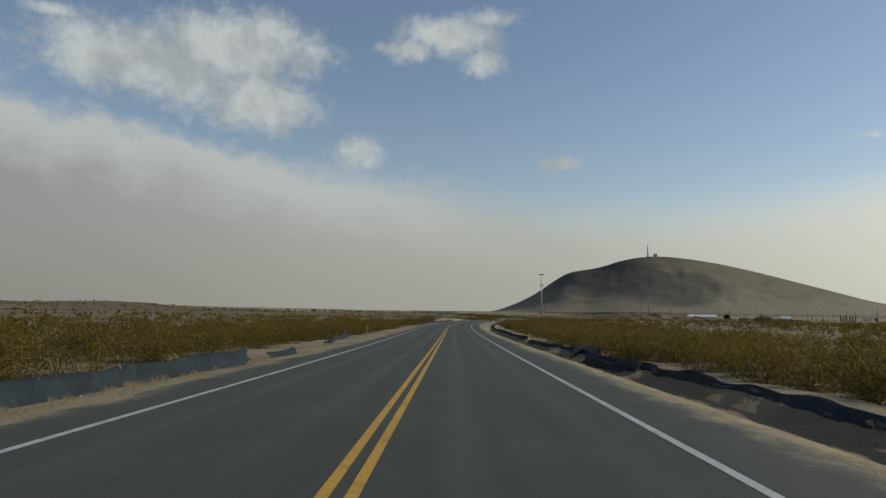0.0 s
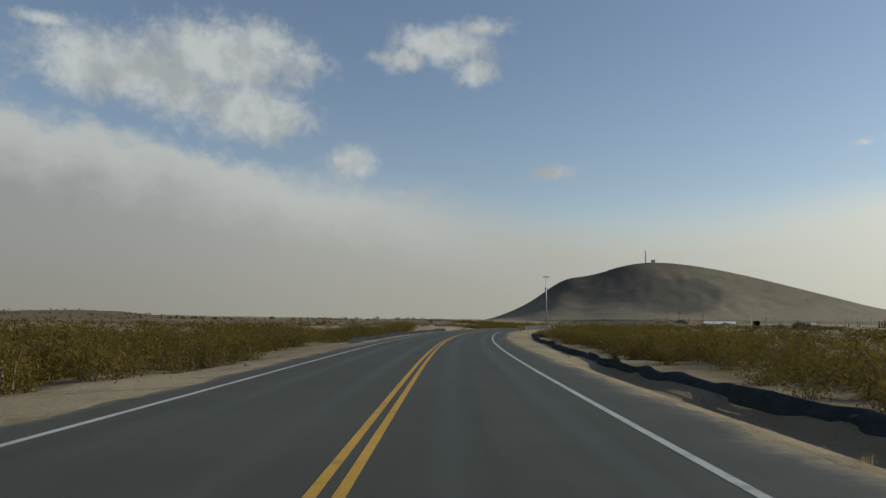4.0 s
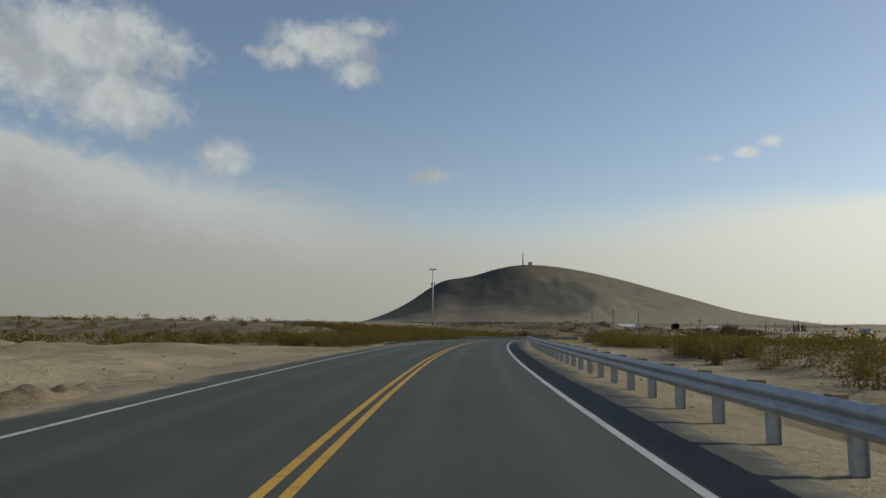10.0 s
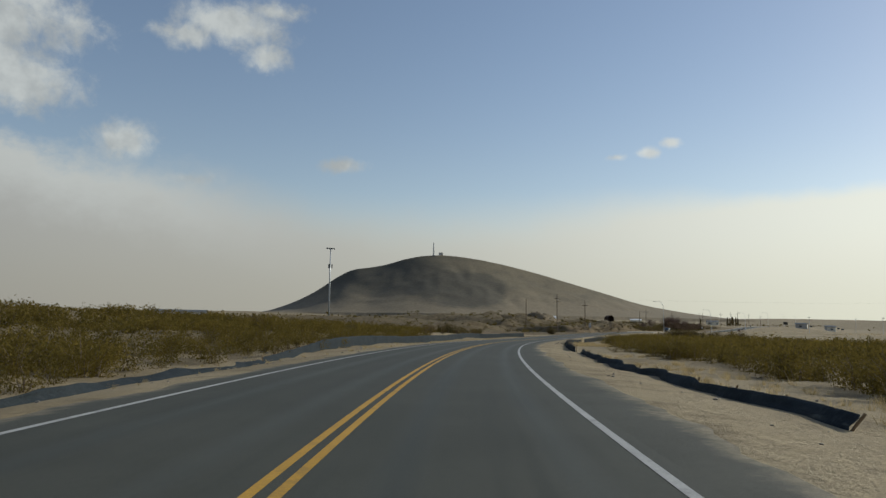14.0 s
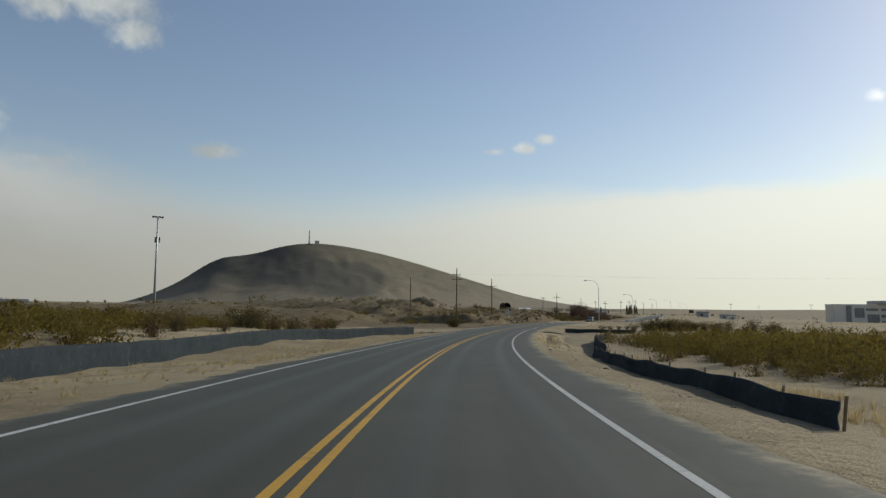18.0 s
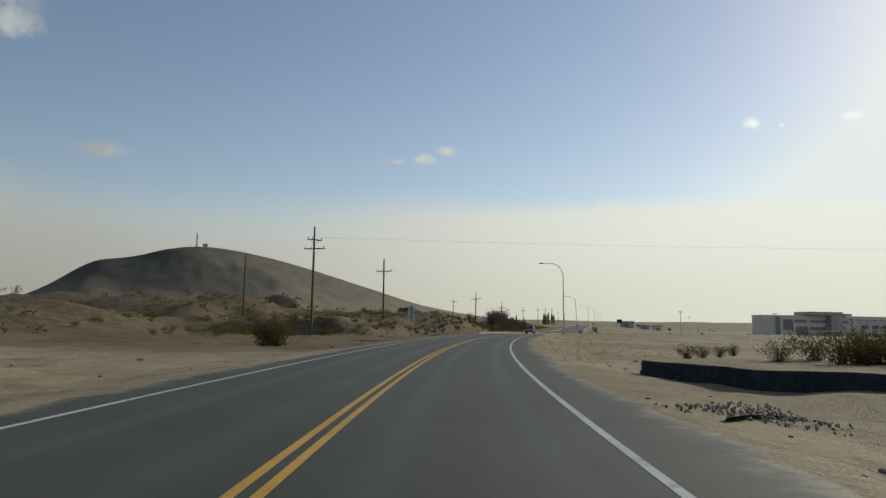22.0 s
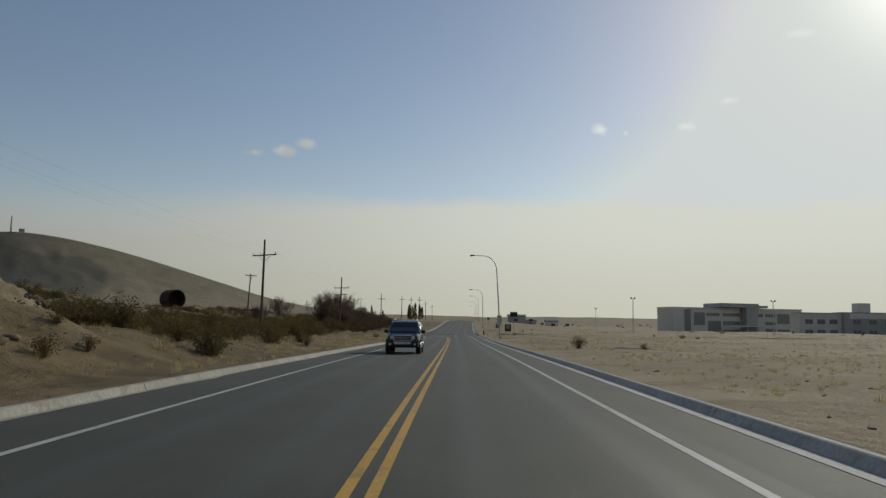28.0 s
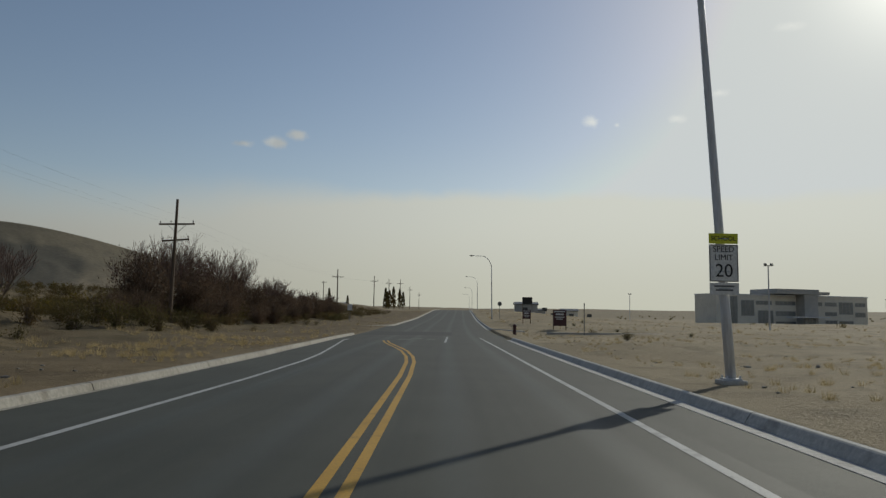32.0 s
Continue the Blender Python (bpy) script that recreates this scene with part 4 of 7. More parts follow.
# ---- kerbs ----
def kerb(name, runs, label):
    """Concrete gutter pan and kerb along the road, cast in bays. runs: start, end, offset of the kerb face (function)."""
    for s0, s1, face, sign in runs:
        root = thing(name, label, "kerb", spot((s0 + s1) / 2, sign * 5.6, 0.0), 0, "roadside kerbs", "structure")
        inv = root.matrix_world.inverted()
        # profile: offset from the face (outwards), height over the road
        pan = 0.29 if sign > 0 else 0.14
        top = 0.0 if sign > 0 else -0.01
        prof = [(-pan, 0.004), (-0.02, -0.004), (0.06 if sign > 0 else 0.03, 0.125 + top), (0.085 if sign > 0 else 0.05, 0.14 + top), (0.15, 0.145 + top), (0.165, 0.13 + top), (0.165, -0.25), (-pan, -0.25)]
        a = s0
        while a < s1 - 0.5:
            b = min(a + 6.0, s1)
            ss = np.linspace(a + 0.015, b - 0.015, 5)
            x, y, z, h = along(ss)
            fc = face(ss)
            vs, n = [], len(prof)
            for i in range(5):
                for o, up in prof:
                    d = sign * (fc[i] + o)
                    vs.append(inv @ Vector((x[i] + d * np.cos(h[i]), y[i] + d * np.sin(h[i]), z[i] + up)))
            fs = [(i * n + j, i * n + (j + 1) % n, (i + 1) * n + (j + 1) % n, (i + 1) * n + j) for i in range(4) for j in range(n)]
            for e in (0, 4 * n):
                fs += [(e, e + 1, e + 6, e + 7), (e + 1, e + 2, e + 5, e + 6), (e + 2, e + 3, e + 4, e + 5)]
            me = mesh_from("kerb_bay", [tuple(v) for v in vs], fs, [M_CONCRETE if sign > 0 else M_KERB_DARKER])
            part("kerb_bay", me, None, root)
            a = b


kerb("kerb", [(549.0, 686.0, lambda s: 4.90 - 0.10 * (1 - ramp(s, 549, 556)), 1)], "grey concrete kerb and gutter in cast bays")
kerb("kerb", [(704.0, 900.0, lambda s: 4.90 + 2.5 * (1 - ramp(s, 704, 712)), 1)], "grey concrete kerb and gutter in cast bays")
kerb("kerb", [(552.0, 694.0, lambda s: 5.52 - 0.45 * (1 - ramp(s, 552, 558)) - 0.18 * ramp(s, 612, 634) - 0.16 * box_(s, 658, 664, 8) + 0.42 * ramp(s, 669, 690), -1)], "pale concrete kerb and gutter in cast bays")
kerb("kerb", [(712.0, 900.0, lambda s: 5.10 + 3.0 * (1 - ramp(s, 712, 722)), -1)], "pale concrete kerb and gutter in cast bays")


# ---- side street on the right, with its far kerb ----
def side_street():
    for s, w, up, mat, label, cat, nm in ((695.0, 4.6, -0.02, M_ASPHALT, "grey asphalt side street across the flat", "road", "road"),):
        v, f = [], []
        for k, d in enumerate(np.arange(4.0, 110.0, 3.0)):
            a, b = spot(s - w, d), spot(s + w, d)
            v += [(a.x, a.y, float(along(s)[2]) + up - 0.001 * d), (b.x, b.y, float(along(s)[2]) + up - 0.001 * d)]
        n = len(v) // 2
        f = [(2 * i, 2 * i + 1, 2 * i + 3, 2 * i + 2) for i in range(n - 1)]
        tagged(new(nm, mesh_from(nm, v, f, [mat])), label, cat, kind="structure")
    root = thing("kerb", "long pale concrete kerb along the side street", "kerb", spot(700.5, 50), 0, "roadside kerbs", "structure")
    inv = root.matrix_world.inverted()
    for k in range(17):
        bm = bmesh.new()
        a, b = spot(700.4, 9 + 6 * k, 0.0), spot(700.4, 14.95 + 6 * k, 0.0)
        mid, ang = (a + b) / 2, math.atan2(b.y - a.y, b.x - a.x)
        cube(bm, ((b - a).length, 0.3, 0.6), inv @ Vector((mid.x, mid.y, mid.z - 0.12)), Euler((0, 0, ang)).to_matrix(), 0.02)
        part("kerb_bay", bm, M_CONCRETE, root)


side_street()


# ---- manhole ----
def manhole(s, d):
    root = thing("manhole", "round dark iron manhole cover in a pale concrete collar", "manhole", spot(s, d, 0.0))
    bm = bmesh.new()
    bmesh.ops.create_cone(bm, cap_ends=True, segments=48, radius1=0.66, radius2=0.655, depth=0.10, matrix=Matrix.Translation((0, 0, -0.044)))
    part("collar", bm, M_COLLAR, root, "pale concrete collar")
    bm = bmesh.new()
    bmesh.ops.create_cone(bm, cap_ends=True, segments=40, radius1=0.37, radius2=0.365, depth=0.10, matrix=Matrix.Translation((0, 0, -0.040)))
    cover = part("cover", bm, M_IRON, root, "dark cast-iron cover")
    bm = bmesh.new()
    for r in (0.12, 0.21, 0.30):
        n = max(8, round(r * 50))
        for k in range(n):
            a = 2 * math.pi * k / n
            cube(bm, (0.05, 0.022, 0.006), (r * math.cos(a), r * math.sin(a), 0.0125), Euler((0, 0, a)).to_matrix())
    tagged(part("studs", bm, M_IRON, cover), kind="stuff")


manhole(81.0, -1.35)


# ---- guard rail ----
def rail_offset(s):
    return 5.05 + 0.28 * ramp(s, 258, 271) + 0.25 * (1 - ramp(s, 187, 195))


def guard_rail():
    s0, s1, pitch = 187.9, 270.0, 1.905
    root = thing("guard_rail", "galvanised steel guard rail on timber and steel posts", "guard rail", spot(s0, 5.2))
    inv = root.matrix_world.inverted()
    # W-beam: out (towards the road) and height
    prof = [(0.0, 0.44), (0.015, 0.445), (0.075, 0.50), (0.085, 0.53), (0.075, 0.555), (0.012, 0.59), (0.012, 0.615), (0.075, 0.65), (0.085, 0.68), (0.075, 0.71), (0.015, 0.755), (0.0, 0.76)]
    a = s0
    while a < s1 - 0.3:
        b = min(a + 3.81, s1)
        ss = np.linspace(a - 0.05, b + 0.05, 5)
        vs = []
        for s in ss:
            x, y, z, h = (float(q) for q in along(s))
            g = z - 0.06
            lap = 0.006 if s == ss[-1] else 0.0
            for thick in (0.0, -0.006):
                for o, up in prof:
                    d = float(rail_offset(s)) - o - thick - lap
                    sink = float(ramp(s, 262.5, 270.3))
                    vs.append(inv @ Vector((x + d * math.cos(h), y + d * math.sin(h), g + up * (1 - 0.5 * sink) - 0.30 * sink)))
        n, r = len(prof), 2 * len(prof)
        fs = []
        for i in range(4):
            for j in range(n - 1):
                fs.append((i * r + j, i * r + j + 1, (i + 1) * r + j + 1, (i + 1) * r + j))
                fs.append((i * r + n + j + 1, i * r + n + j, (i + 1) * r + n + j, (i + 1) * r + n + j + 1))
            for j in (0, n - 1):
                fs.append((i * r + j, (i + 1) * r + j, (i + 1) * r + n + j, i * r + n + j))
        part("rail", mesh_from("rail", [tuple(v) for v in vs], fs, [M_GALV], True), None, root)
        a = b
    # posts
    def wood_post():
        bm = bmesh.new()
        cube(bm, (0.20, 0.15, 1.5), (0, 0, -0.10), bevel=0.012)
        return from_bm("post", bm, M_WOOD)

    def steel_post():
        bm = bmesh.new()
        cube(bm, (0.15, 0.008, 1.5), (0, 0, -0.10))
        for k in (-0.075, 0.075):
            cube(bm, (0.008, 0.10, 1.5), (k, 0, -0.10))
        return from_bm("post", bm, M_GALV)

    def block():
        bm = bmesh.new()
        cube(bm, (0.17, 0.15, 0.34), (0, 0, 0), bevel=0.01)
        return from_bm("blockout", bm, M_WOOD)
    wood, steel, blk = wood_post(), steel_post(), block()
    k = 0
    s = s0 + 0.5
    while s < s1 - 4.5:
        x, y, z, h = (float(q) for q in along(s))
        d = float(rail_offset(s)) + 0.27
        at = inv @ Matrix.Translation((x + d * math.cos(h), y + d * math.sin(h), z - 0.02)) @ Matrix.Rotation(h, 4, "Z")
        p = part("post", wood if k < 8 else steel, None, root, "brown timber post" if k < 8 else "grey steel post", at=at)
        d -= 0.185
        at = inv @ Matrix.Translation((x + d * math.cos(h), y + d * math.sin(h), z + 0.55)) @ Matrix.Rotation(h, 4, "Z")
        part("blockout", blk, None, root, "brown timber spacer block", at=at)
        s += pitch
        k += 1
    # end treatment: head, strut and striped panel
    x, y, z, h = (float(q) for q in along(s0))
    base = inv @ Matrix.Translation((x + 5.30 * math.cos(h), y + 5.30 * math.sin(h), z - 0.05)) @ Matrix.Rotation(h, 4, "Z")
    bm = bmesh.new()
    cube(bm, (0.34, 0.55, 0.46), (0, -0.1, 0.58), bevel=0.03)
    cube(bm, (0.22, 0.9, 0.34), (-0.02, 0.5, 0.6), bevel=0.02)
    part("end_head", bm, M_GALV, root, "grey steel impact head", at=base)
    bm = bmesh.new()
    cube(bm, (0.16, 0.2, 0.9), (0.05, -0.05, 0.1), bevel=0.02)
    part("end_post", bm, M_GALV, root, at=base)
    bm = bmesh.new()
    tube(bm, [(0.02, 0, 0.10), (0.02, 1.9, 0.06)], [0.03, 0.03])
    part("strut", bm, M_GALV, root, "pale steel ground strut", at=base)
    bm = bmesh.new()
    w, t = 0.50, 0.55
    vs = [bm.verts.new(p) for p in ((-w / 2, 0, 0), (w / 2, 0, 0), (w / 2, 0, t), (-w / 2, 0, t))]
    bm.faces.new(vs)
    cuts = [i * 0.115 for i in range(-6, 9)]
    for c in cuts:
        bmesh.ops.bisect_plane(bm, geom=list(bm.verts) + list(bm.edges) + list(bm.faces), plane_co=(0, 0, c), plane_no=Vector((1, 0, 1)).normalized())
    for fc in bm.faces:
        q = fc.calc_center_median()
        fc.material_index = int(math.floor((q.x + q.z) / 0.115)) % 2
    r = bmesh.ops.extrude_face_region(bm, geom=list(bm.faces))
    bmesh.ops.translate(bm, vec=(0, 0.012, 0), verts=[e for e in r["geom"] if isinstance(e, bmesh.types.BMVert)])
    me = from_bm("hazard_panel", bm, M_SIGN_YELLOW)
    me.materials.append(M_BLACK)
    part("hazard_panel", me, None, root, "yellow and black striped hazard panel", at=base @ Matrix.Translation((0.12, -0.42, 0.36)))


guard_rail()


# ---- silt fences ----
def silt_fence(line, height, lean, label, seed, sag=0.25, stakes=True, rough=1.0, taper=0.0):
    """Black fabric on stakes. line: list of (station, offset). lean: metres that the top leans outwards."""
    rng = random.Random(seed)
    ss = np.array([p[0] for p in line], float)
    dd = np.array([p[1] for p in line], float)
    mid = (ss[0] + ss[-1]) / 2
    root = thing("silt_fence", label, "silt fence", spot(mid, float(np.interp(mid, ss, dd))), 0, "silt fences")
    inv = root.matrix_world.inverted()
    run = np.r_[0, np.cumsum(np.hypot(np.diff(ss), np.diff(dd)))]
    us = np.arange(0, run[-1], 0.3)
    x, y, z, h = along(np.interp(us, run, ss))
    us = us + ss[0]
    d = np.interp(us - ss[0], run, dd) + 0.16 * rough * vnoise(us, us * 0, 2.2, seed) + 0.07 * rough * vnoise(us, us * 0, 0.7, seed + 1)
    px, py = x + d * np.cos(h), y + d * np.sin(h)
    g = land(px, py)
    if rough < 1:
        g = np.convolve(np.pad(g, 25, "edge"), np.full(51, 1 / 51), "valid")
    tall = height * (1 - sag * (0.5 + 0.5 * vnoise(us, us * 0, 1.3, seed + 2)) - 0.35 * sag * np.abs(vnoise(us, us * 0, 4.1, seed + 3)))
    if taper:
        tall = tall * (0.3 + 0.7 * ramp(us - ss[0], 0, taper))
    sgn = np.sign(np.mean(dd))
    lean_ = lean * (0.7 + 0.6 * vnoise(us, us * 0, 3.0, seed + 4))
    rows = 6
    V = []
    for j in range(rows):
        t = j / (rows - 1)
        fold = 0.07 * rough * height * np.sin(3.1 * math.pi * t + 5 * vnoise(us, us * 0, 1.0, seed + 5)) + 0.05 * rough * vnoise(us + 9 * t, us * 0 + 5 * t, 0.5, seed + 6)
        o = sgn * (lean_ * t ** 1.3 + fold)
        V.append(np.stack([px + o * np.cos(h), py + o * np.sin(h), g - 0.06 + (tall + 0.06) * t], 1))
    front = np.stack(V, 1).reshape(-1, 3)
    back = front + np.stack([np.cos(h) * 0.02 * sgn, np.sin(h) * 0.02 * sgn, h * 0], 1).repeat(rows, 0)
    n, f = len(us), []
    i, j = np.meshgrid(np.arange(n - 1), np.arange(rows - 1), indexing="ij")
    q = (i * rows + j).ravel()
    m = n * rows
    f = [np.stack([q, q + rows, q + rows + 1, q + 1], 1), np.stack([q + m + 1, q + m + rows + 1, q + m + rows, q + m], 1)]
    tp = np.arange(n - 1) * rows + rows - 1
    f.append(np.stack([tp, tp + rows, tp + rows + m, tp + m], 1))
    allv = np.concatenate([front, back])
    loc = np.array(inv)[:3, :3] @ allv.T + np.array(inv)[:3, 3:4]
    part("fabric", mesh_from("fabric", loc.T, np.concatenate(f), [M_FABRIC], True), None, root, "wrinkled black woven fabric")
    if stakes:
        k = 0
        while k < n:
            bm = bmesh.new()
            cube(bm, (0.04, 0.04, float(tall[k]) + 0.35), (0, 0, float(tall[k]) / 2 - 0.08), bevel=0.004)
            o = sgn * (0.09 + 0.02)
            at = Matrix.Translation((px[k] + o * math.cos(h[k]), py[k] + o * math.sin(h[k]), g[k])) @ Matrix.Rotation(float(h[k]), 4, "Z") @ Matrix.Rotation(sgn * float(lean_[k]) / max(0.3, height) * 0.9, 4, "Y")
            part("stake", bm, M_WOOD, root, at=inv @ at)
            k += rng.randint(7, 10)


STAND, SLUMP = "black fabric silt fence standing on timber stakes in the sand", "slumped black fabric silt fence lying along the verge"
silt_fence([(-30, -6.9), (12, -6.4), (23.5, -5.6)], 0.5, 0.35, STAND, 101)
silt_fence([(27.6, -6.1), (31.0, -5.45)], 0.30, 0.2, "short torn strip of black fabric on the verge", 118, 0.3, False)
silt_fence([(50.5, -7.3), (56, -8.0), (62, -8.6), (70, -9.0), (82, -9.4)], 0.42, 0.3, SLUMP, 102, 0.3, False, 0.7, 8.0)
silt_fence([(128, -6.2), (172, -6.1), (186, -6.0), (190, -5.8)], 0.42, 0.35, STAND, 103, 0.4)
silt_fence([(258, -6.3), (285, -6.6), (294, -7.0), (311, -7.2)], 0.24, 0.35, SLUMP, 104, 0.6, False)
silt_fence([(312, -7.7), (328, -9.6), (345, -11.6), (362, -11.8), (380, -11.2), (405, -13.6), (425, -14.0), (438, -11.6), (447, -9.2)], 0.95, 0.12, STAND, 105, 0.06, True, 0.2, 30.0)
silt_fence([(-20, 6.7), (9, 6.8), (24, 7.1), (48, 6.9), (58, 6.8)], 0.30, 0.25, SLUMP, 106, 0.4, False, 0.8)
silt_fence([(24.0, 6.9), (28, 6.6), (31.4, 6.25)], 0.42, 0.25, STAND, 107, 0.3)
silt_fence([(35.2, 6.4), (36.2, 7.3), (36.9, 8.3)], 0.48, 0.2, "short leaning strip of black fabric on stakes", 121, 0.2)
silt_fence([(60, 6.9), (100, 6.9), (118, 6.8)], 0.34, 0.25, SLUMP, 108, 0.4, False, 0.8)
silt_fence([(118, 6.9), (132, 7.4), (145, 7.2), (158, 7.5)], 0.34, 0.3, STAND, 109, 0.3)
silt_fence([(161.2, 7.5), (162.2, 8.2), (162.8, 9.0)], 0.60, 0.25, "short leaning strip of black fabric on stakes", 119, 0.3)
silt_fence([(171.5, 7.6), (175, 8.4), (179, 9.0), (186, 10.0), (192, 10.8)], 0.48, 0.3, STAND, 120, 0.3)
silt_fence([(292.5, 7.6), (304, 7.7), (316, 7.7), (332, 7.6)], 0.34, 0.3, STAND, 110, 0.35, True, 0.7)
silt_fence([(336, 7.4), (351, 7.5), (361, 7.1)], 0.50, 0.25, STAND, 112, 0.2)
silt_fence([(372, 7.1), (388, 7.2), (402, 7.9)], 0.50, 0.15, STAND, 113, 0.15, True, 0.4)
silt_fence([(401, 8.4), (408, 9.0), (416, 9.6), (424, 10.3), (431, 11.5), (445, 13.2), (458, 14.2)], 0.78, 0.12, STAND, 114, 0.08, True, 0.3)
silt_fence([(460, 17.5), (460.5, 14.0), (461.5, 11.5), (463, 9.8), (466, 8.8), (469.5, 8.2)], 0.58, 0.2, "low black fabric roll lying across the sand", 115, 0.15, False, 0.5)
silt_fence([(452.6, 5.6), (454.0, 6.6), (455.4, 8.4)], 0.14, 0.15, "torn black fabric among stones on the verge", 116, 0.6, False)
silt_fence([(446.2, -8.6), (447.8, -7.6), (449.6, -6.8)], 0.22, 0.5, "torn black fabric among stones on the verge", 117, 0.6, False)


# ---- delineator post ----
def delineator(s, d):
    root = thing("delineator_post", "thin yellow plastic marker post in the sand", "marker post", spot(s, d), turn_at(s), "marker posts")
    bm = bmesh.new()
    cube(bm, (0.09, 0.02, 1.05), (0, 0, 0.47), bevel=0.006)
    part("post", bm, M_PLASTIC_YELLOW, root)
    bm = bmesh.new()
    cube(bm, (0.075, 0.006, 0.16), (0, -0.014, 0.86))
    part("reflector", bm, M_SIGN_WHITE, root, "white reflective strip")


delineator(81.5, -8.7)


# ---- utility poles and wires ----
def utility_pole(s, d, top, arms, label, lean=0.0, transformer=False):
    """top: height of the pole's top over the datum; arms: metres below the top, width, tilt."""
    height = top - spot(s, d).z
    arms = [(height - a, w, t) for a, w, t in arms]
    root = thing("utility_pole", label, "utility pole", spot(s, d), turn_at(s), "utility poles")
    bm = bmesh.new()
    n = 7
    tube(bm, [(lean * (i / (n - 1)) * height, 0, -0.6 + (height + 0.6) * i / (n - 1)) for i in range(n)], [0.17 - 0.07 * i / (n - 1) for i in range(n)], 10)
    part("pole", bm, M_POLE, root, smooth=True)
    tips = []
    for up, width, tilt in arms:
        a = radians(tilt)
        bm = bmesh.new()
        cube(bm, (width, 0.11, 0.13), (lean * up, 0.16, up), Euler((0, -a, 0)).to_matrix(), 0.012)
        arm = part("crossarm", bm, M_POLE, root, "timber crossarm")
        for k in (-1, 1):
            bm = bmesh.new()
            tube(bm, [(lean * up + k * width * 0.26, 0.23, up - 0.04 + math.sin(a) * k * width * 0.26), (lean * up, 0.16, up - 0.75)], [0.022, 0.022], 6)
            part("brace", bm, M_GALV, root, "thin steel brace")
        for q in (-0.46, -0.16, 0.46):
            bm = bmesh.new()
            zt = up + 0.07 + math.sin(a) * q * width
            tube(bm, [(lean * up + q * width, 0.16, zt), (lean * up + q * width, 0.16, zt + 0.07), (lean * up + q * width, 0.16, zt + 0.08), (lean * up + q * width, 0.16, zt + 0.2), (lean * up + q * width, 0.16, zt + 0.22)],
                 [0.02, 0.02, 0.07, 0.05, 0.02], 8)
            part("insulator", bm, M_PORCELAIN, root)
            tips.append(Vector((lean * up + q * width, 0.16, zt + 0.2)))
    if transformer:
        bm = bmesh.new()
        bmesh.ops.create_cone(bm, cap_ends=True, segments=14, radius1=0.28, radius2=0.28, depth=0.9, matrix=Matrix.Translation((0.45, 0, height - 3.0)))
        part("transformer", bm, M_LAMP_HEAD, root, "grey transformer can")
    bpy.context.view_layer.update()
    return [root.matrix_world @ t for t in tips]


tips = {}
tips[1] = utility_pole(522.4, -20.9, 13.2, [(1.55, 1.8, -5.0), (2.6, 2.5, 1.0)], "tall timber utility pole with two crossarms")
tips[2] = utility_pole(550.5, -20.1, 12.1, [(1.9, 2.5, 2.0)], "timber utility pole with one crossarm", -0.012)
tips[3] = utility_pole(642.1, -20.9, 11.4, [(1.75, 2.7, 4.0)], "timber utility pole with one crossarm", 0.008)
tips[4] = utility_pole(698.9, -21.2, 10.8, [(2.0, 2.9, 1.0), (3.3, 2.2, 4.0)], "timber utility pole with two crossarms", 0.02)
tips[5] = utility_pole(811.0, -26.8, 12.4, [(1.8, 2.7, 0.0)], "timber utility pole with one crossarm")
for k, (s, d, top) in enumerate(((868, -25, 14.0), (905, -24, 15.0), (918, -21, 15.5), (985, -22, 15.5), (1060, -22, 15.5))):
    tips[6 + k] = utility_pole(s, d, top, [(1.6, 2.4, 0.0)], "distant timber utility pole with one crossarm")
utility_pole(698.8, -39.0, 11.3, [(0.35, 2.2, -3.0)], "leaning timber utility pole with one crossarm", 0.05)
utility_pole(549.0, -42.8, 12.6, [], "plain weathered timber pole without crossarm")
utility_pole(905.0, -48.0, 14.0, [(0.5, 2.2, 0.0)], "distant timber utility pole with one crossarm")
cross_tips = utility_pole(518.0, 118.0, 11.0, [(1.0, 2.4, 0.0)], "timber utility pole with one crossarm on the flat")


def wire(a, b, sag, radius=0.0025):
    n = 14
    pts = [a.lerp(b, i / n) - Vector((0, 0, sag * 4 * (i / n) * (1 - i / n))) for i in range(n + 1)]
    bm = bmesh.new()
    tube(bm, pts, [radius] * (n + 1), 5)
    tagged(new("overhead_wire", from_bm("overhead_wire", bm, M_CABLE)), "thin dark overhead wire strung between poles", "wire", "overhead wires")


for a, b in ((1, 2), (2, 3), (3, 4), (4, 5), (5, 6), (6, 8), (8, 9)):
    for q in range(3):
        wire(tips[a][q], tips[b][q], 0.5)
for q in range(3):
    wire(tips[1][q], cross_tips[q], 0.9, 0.002)


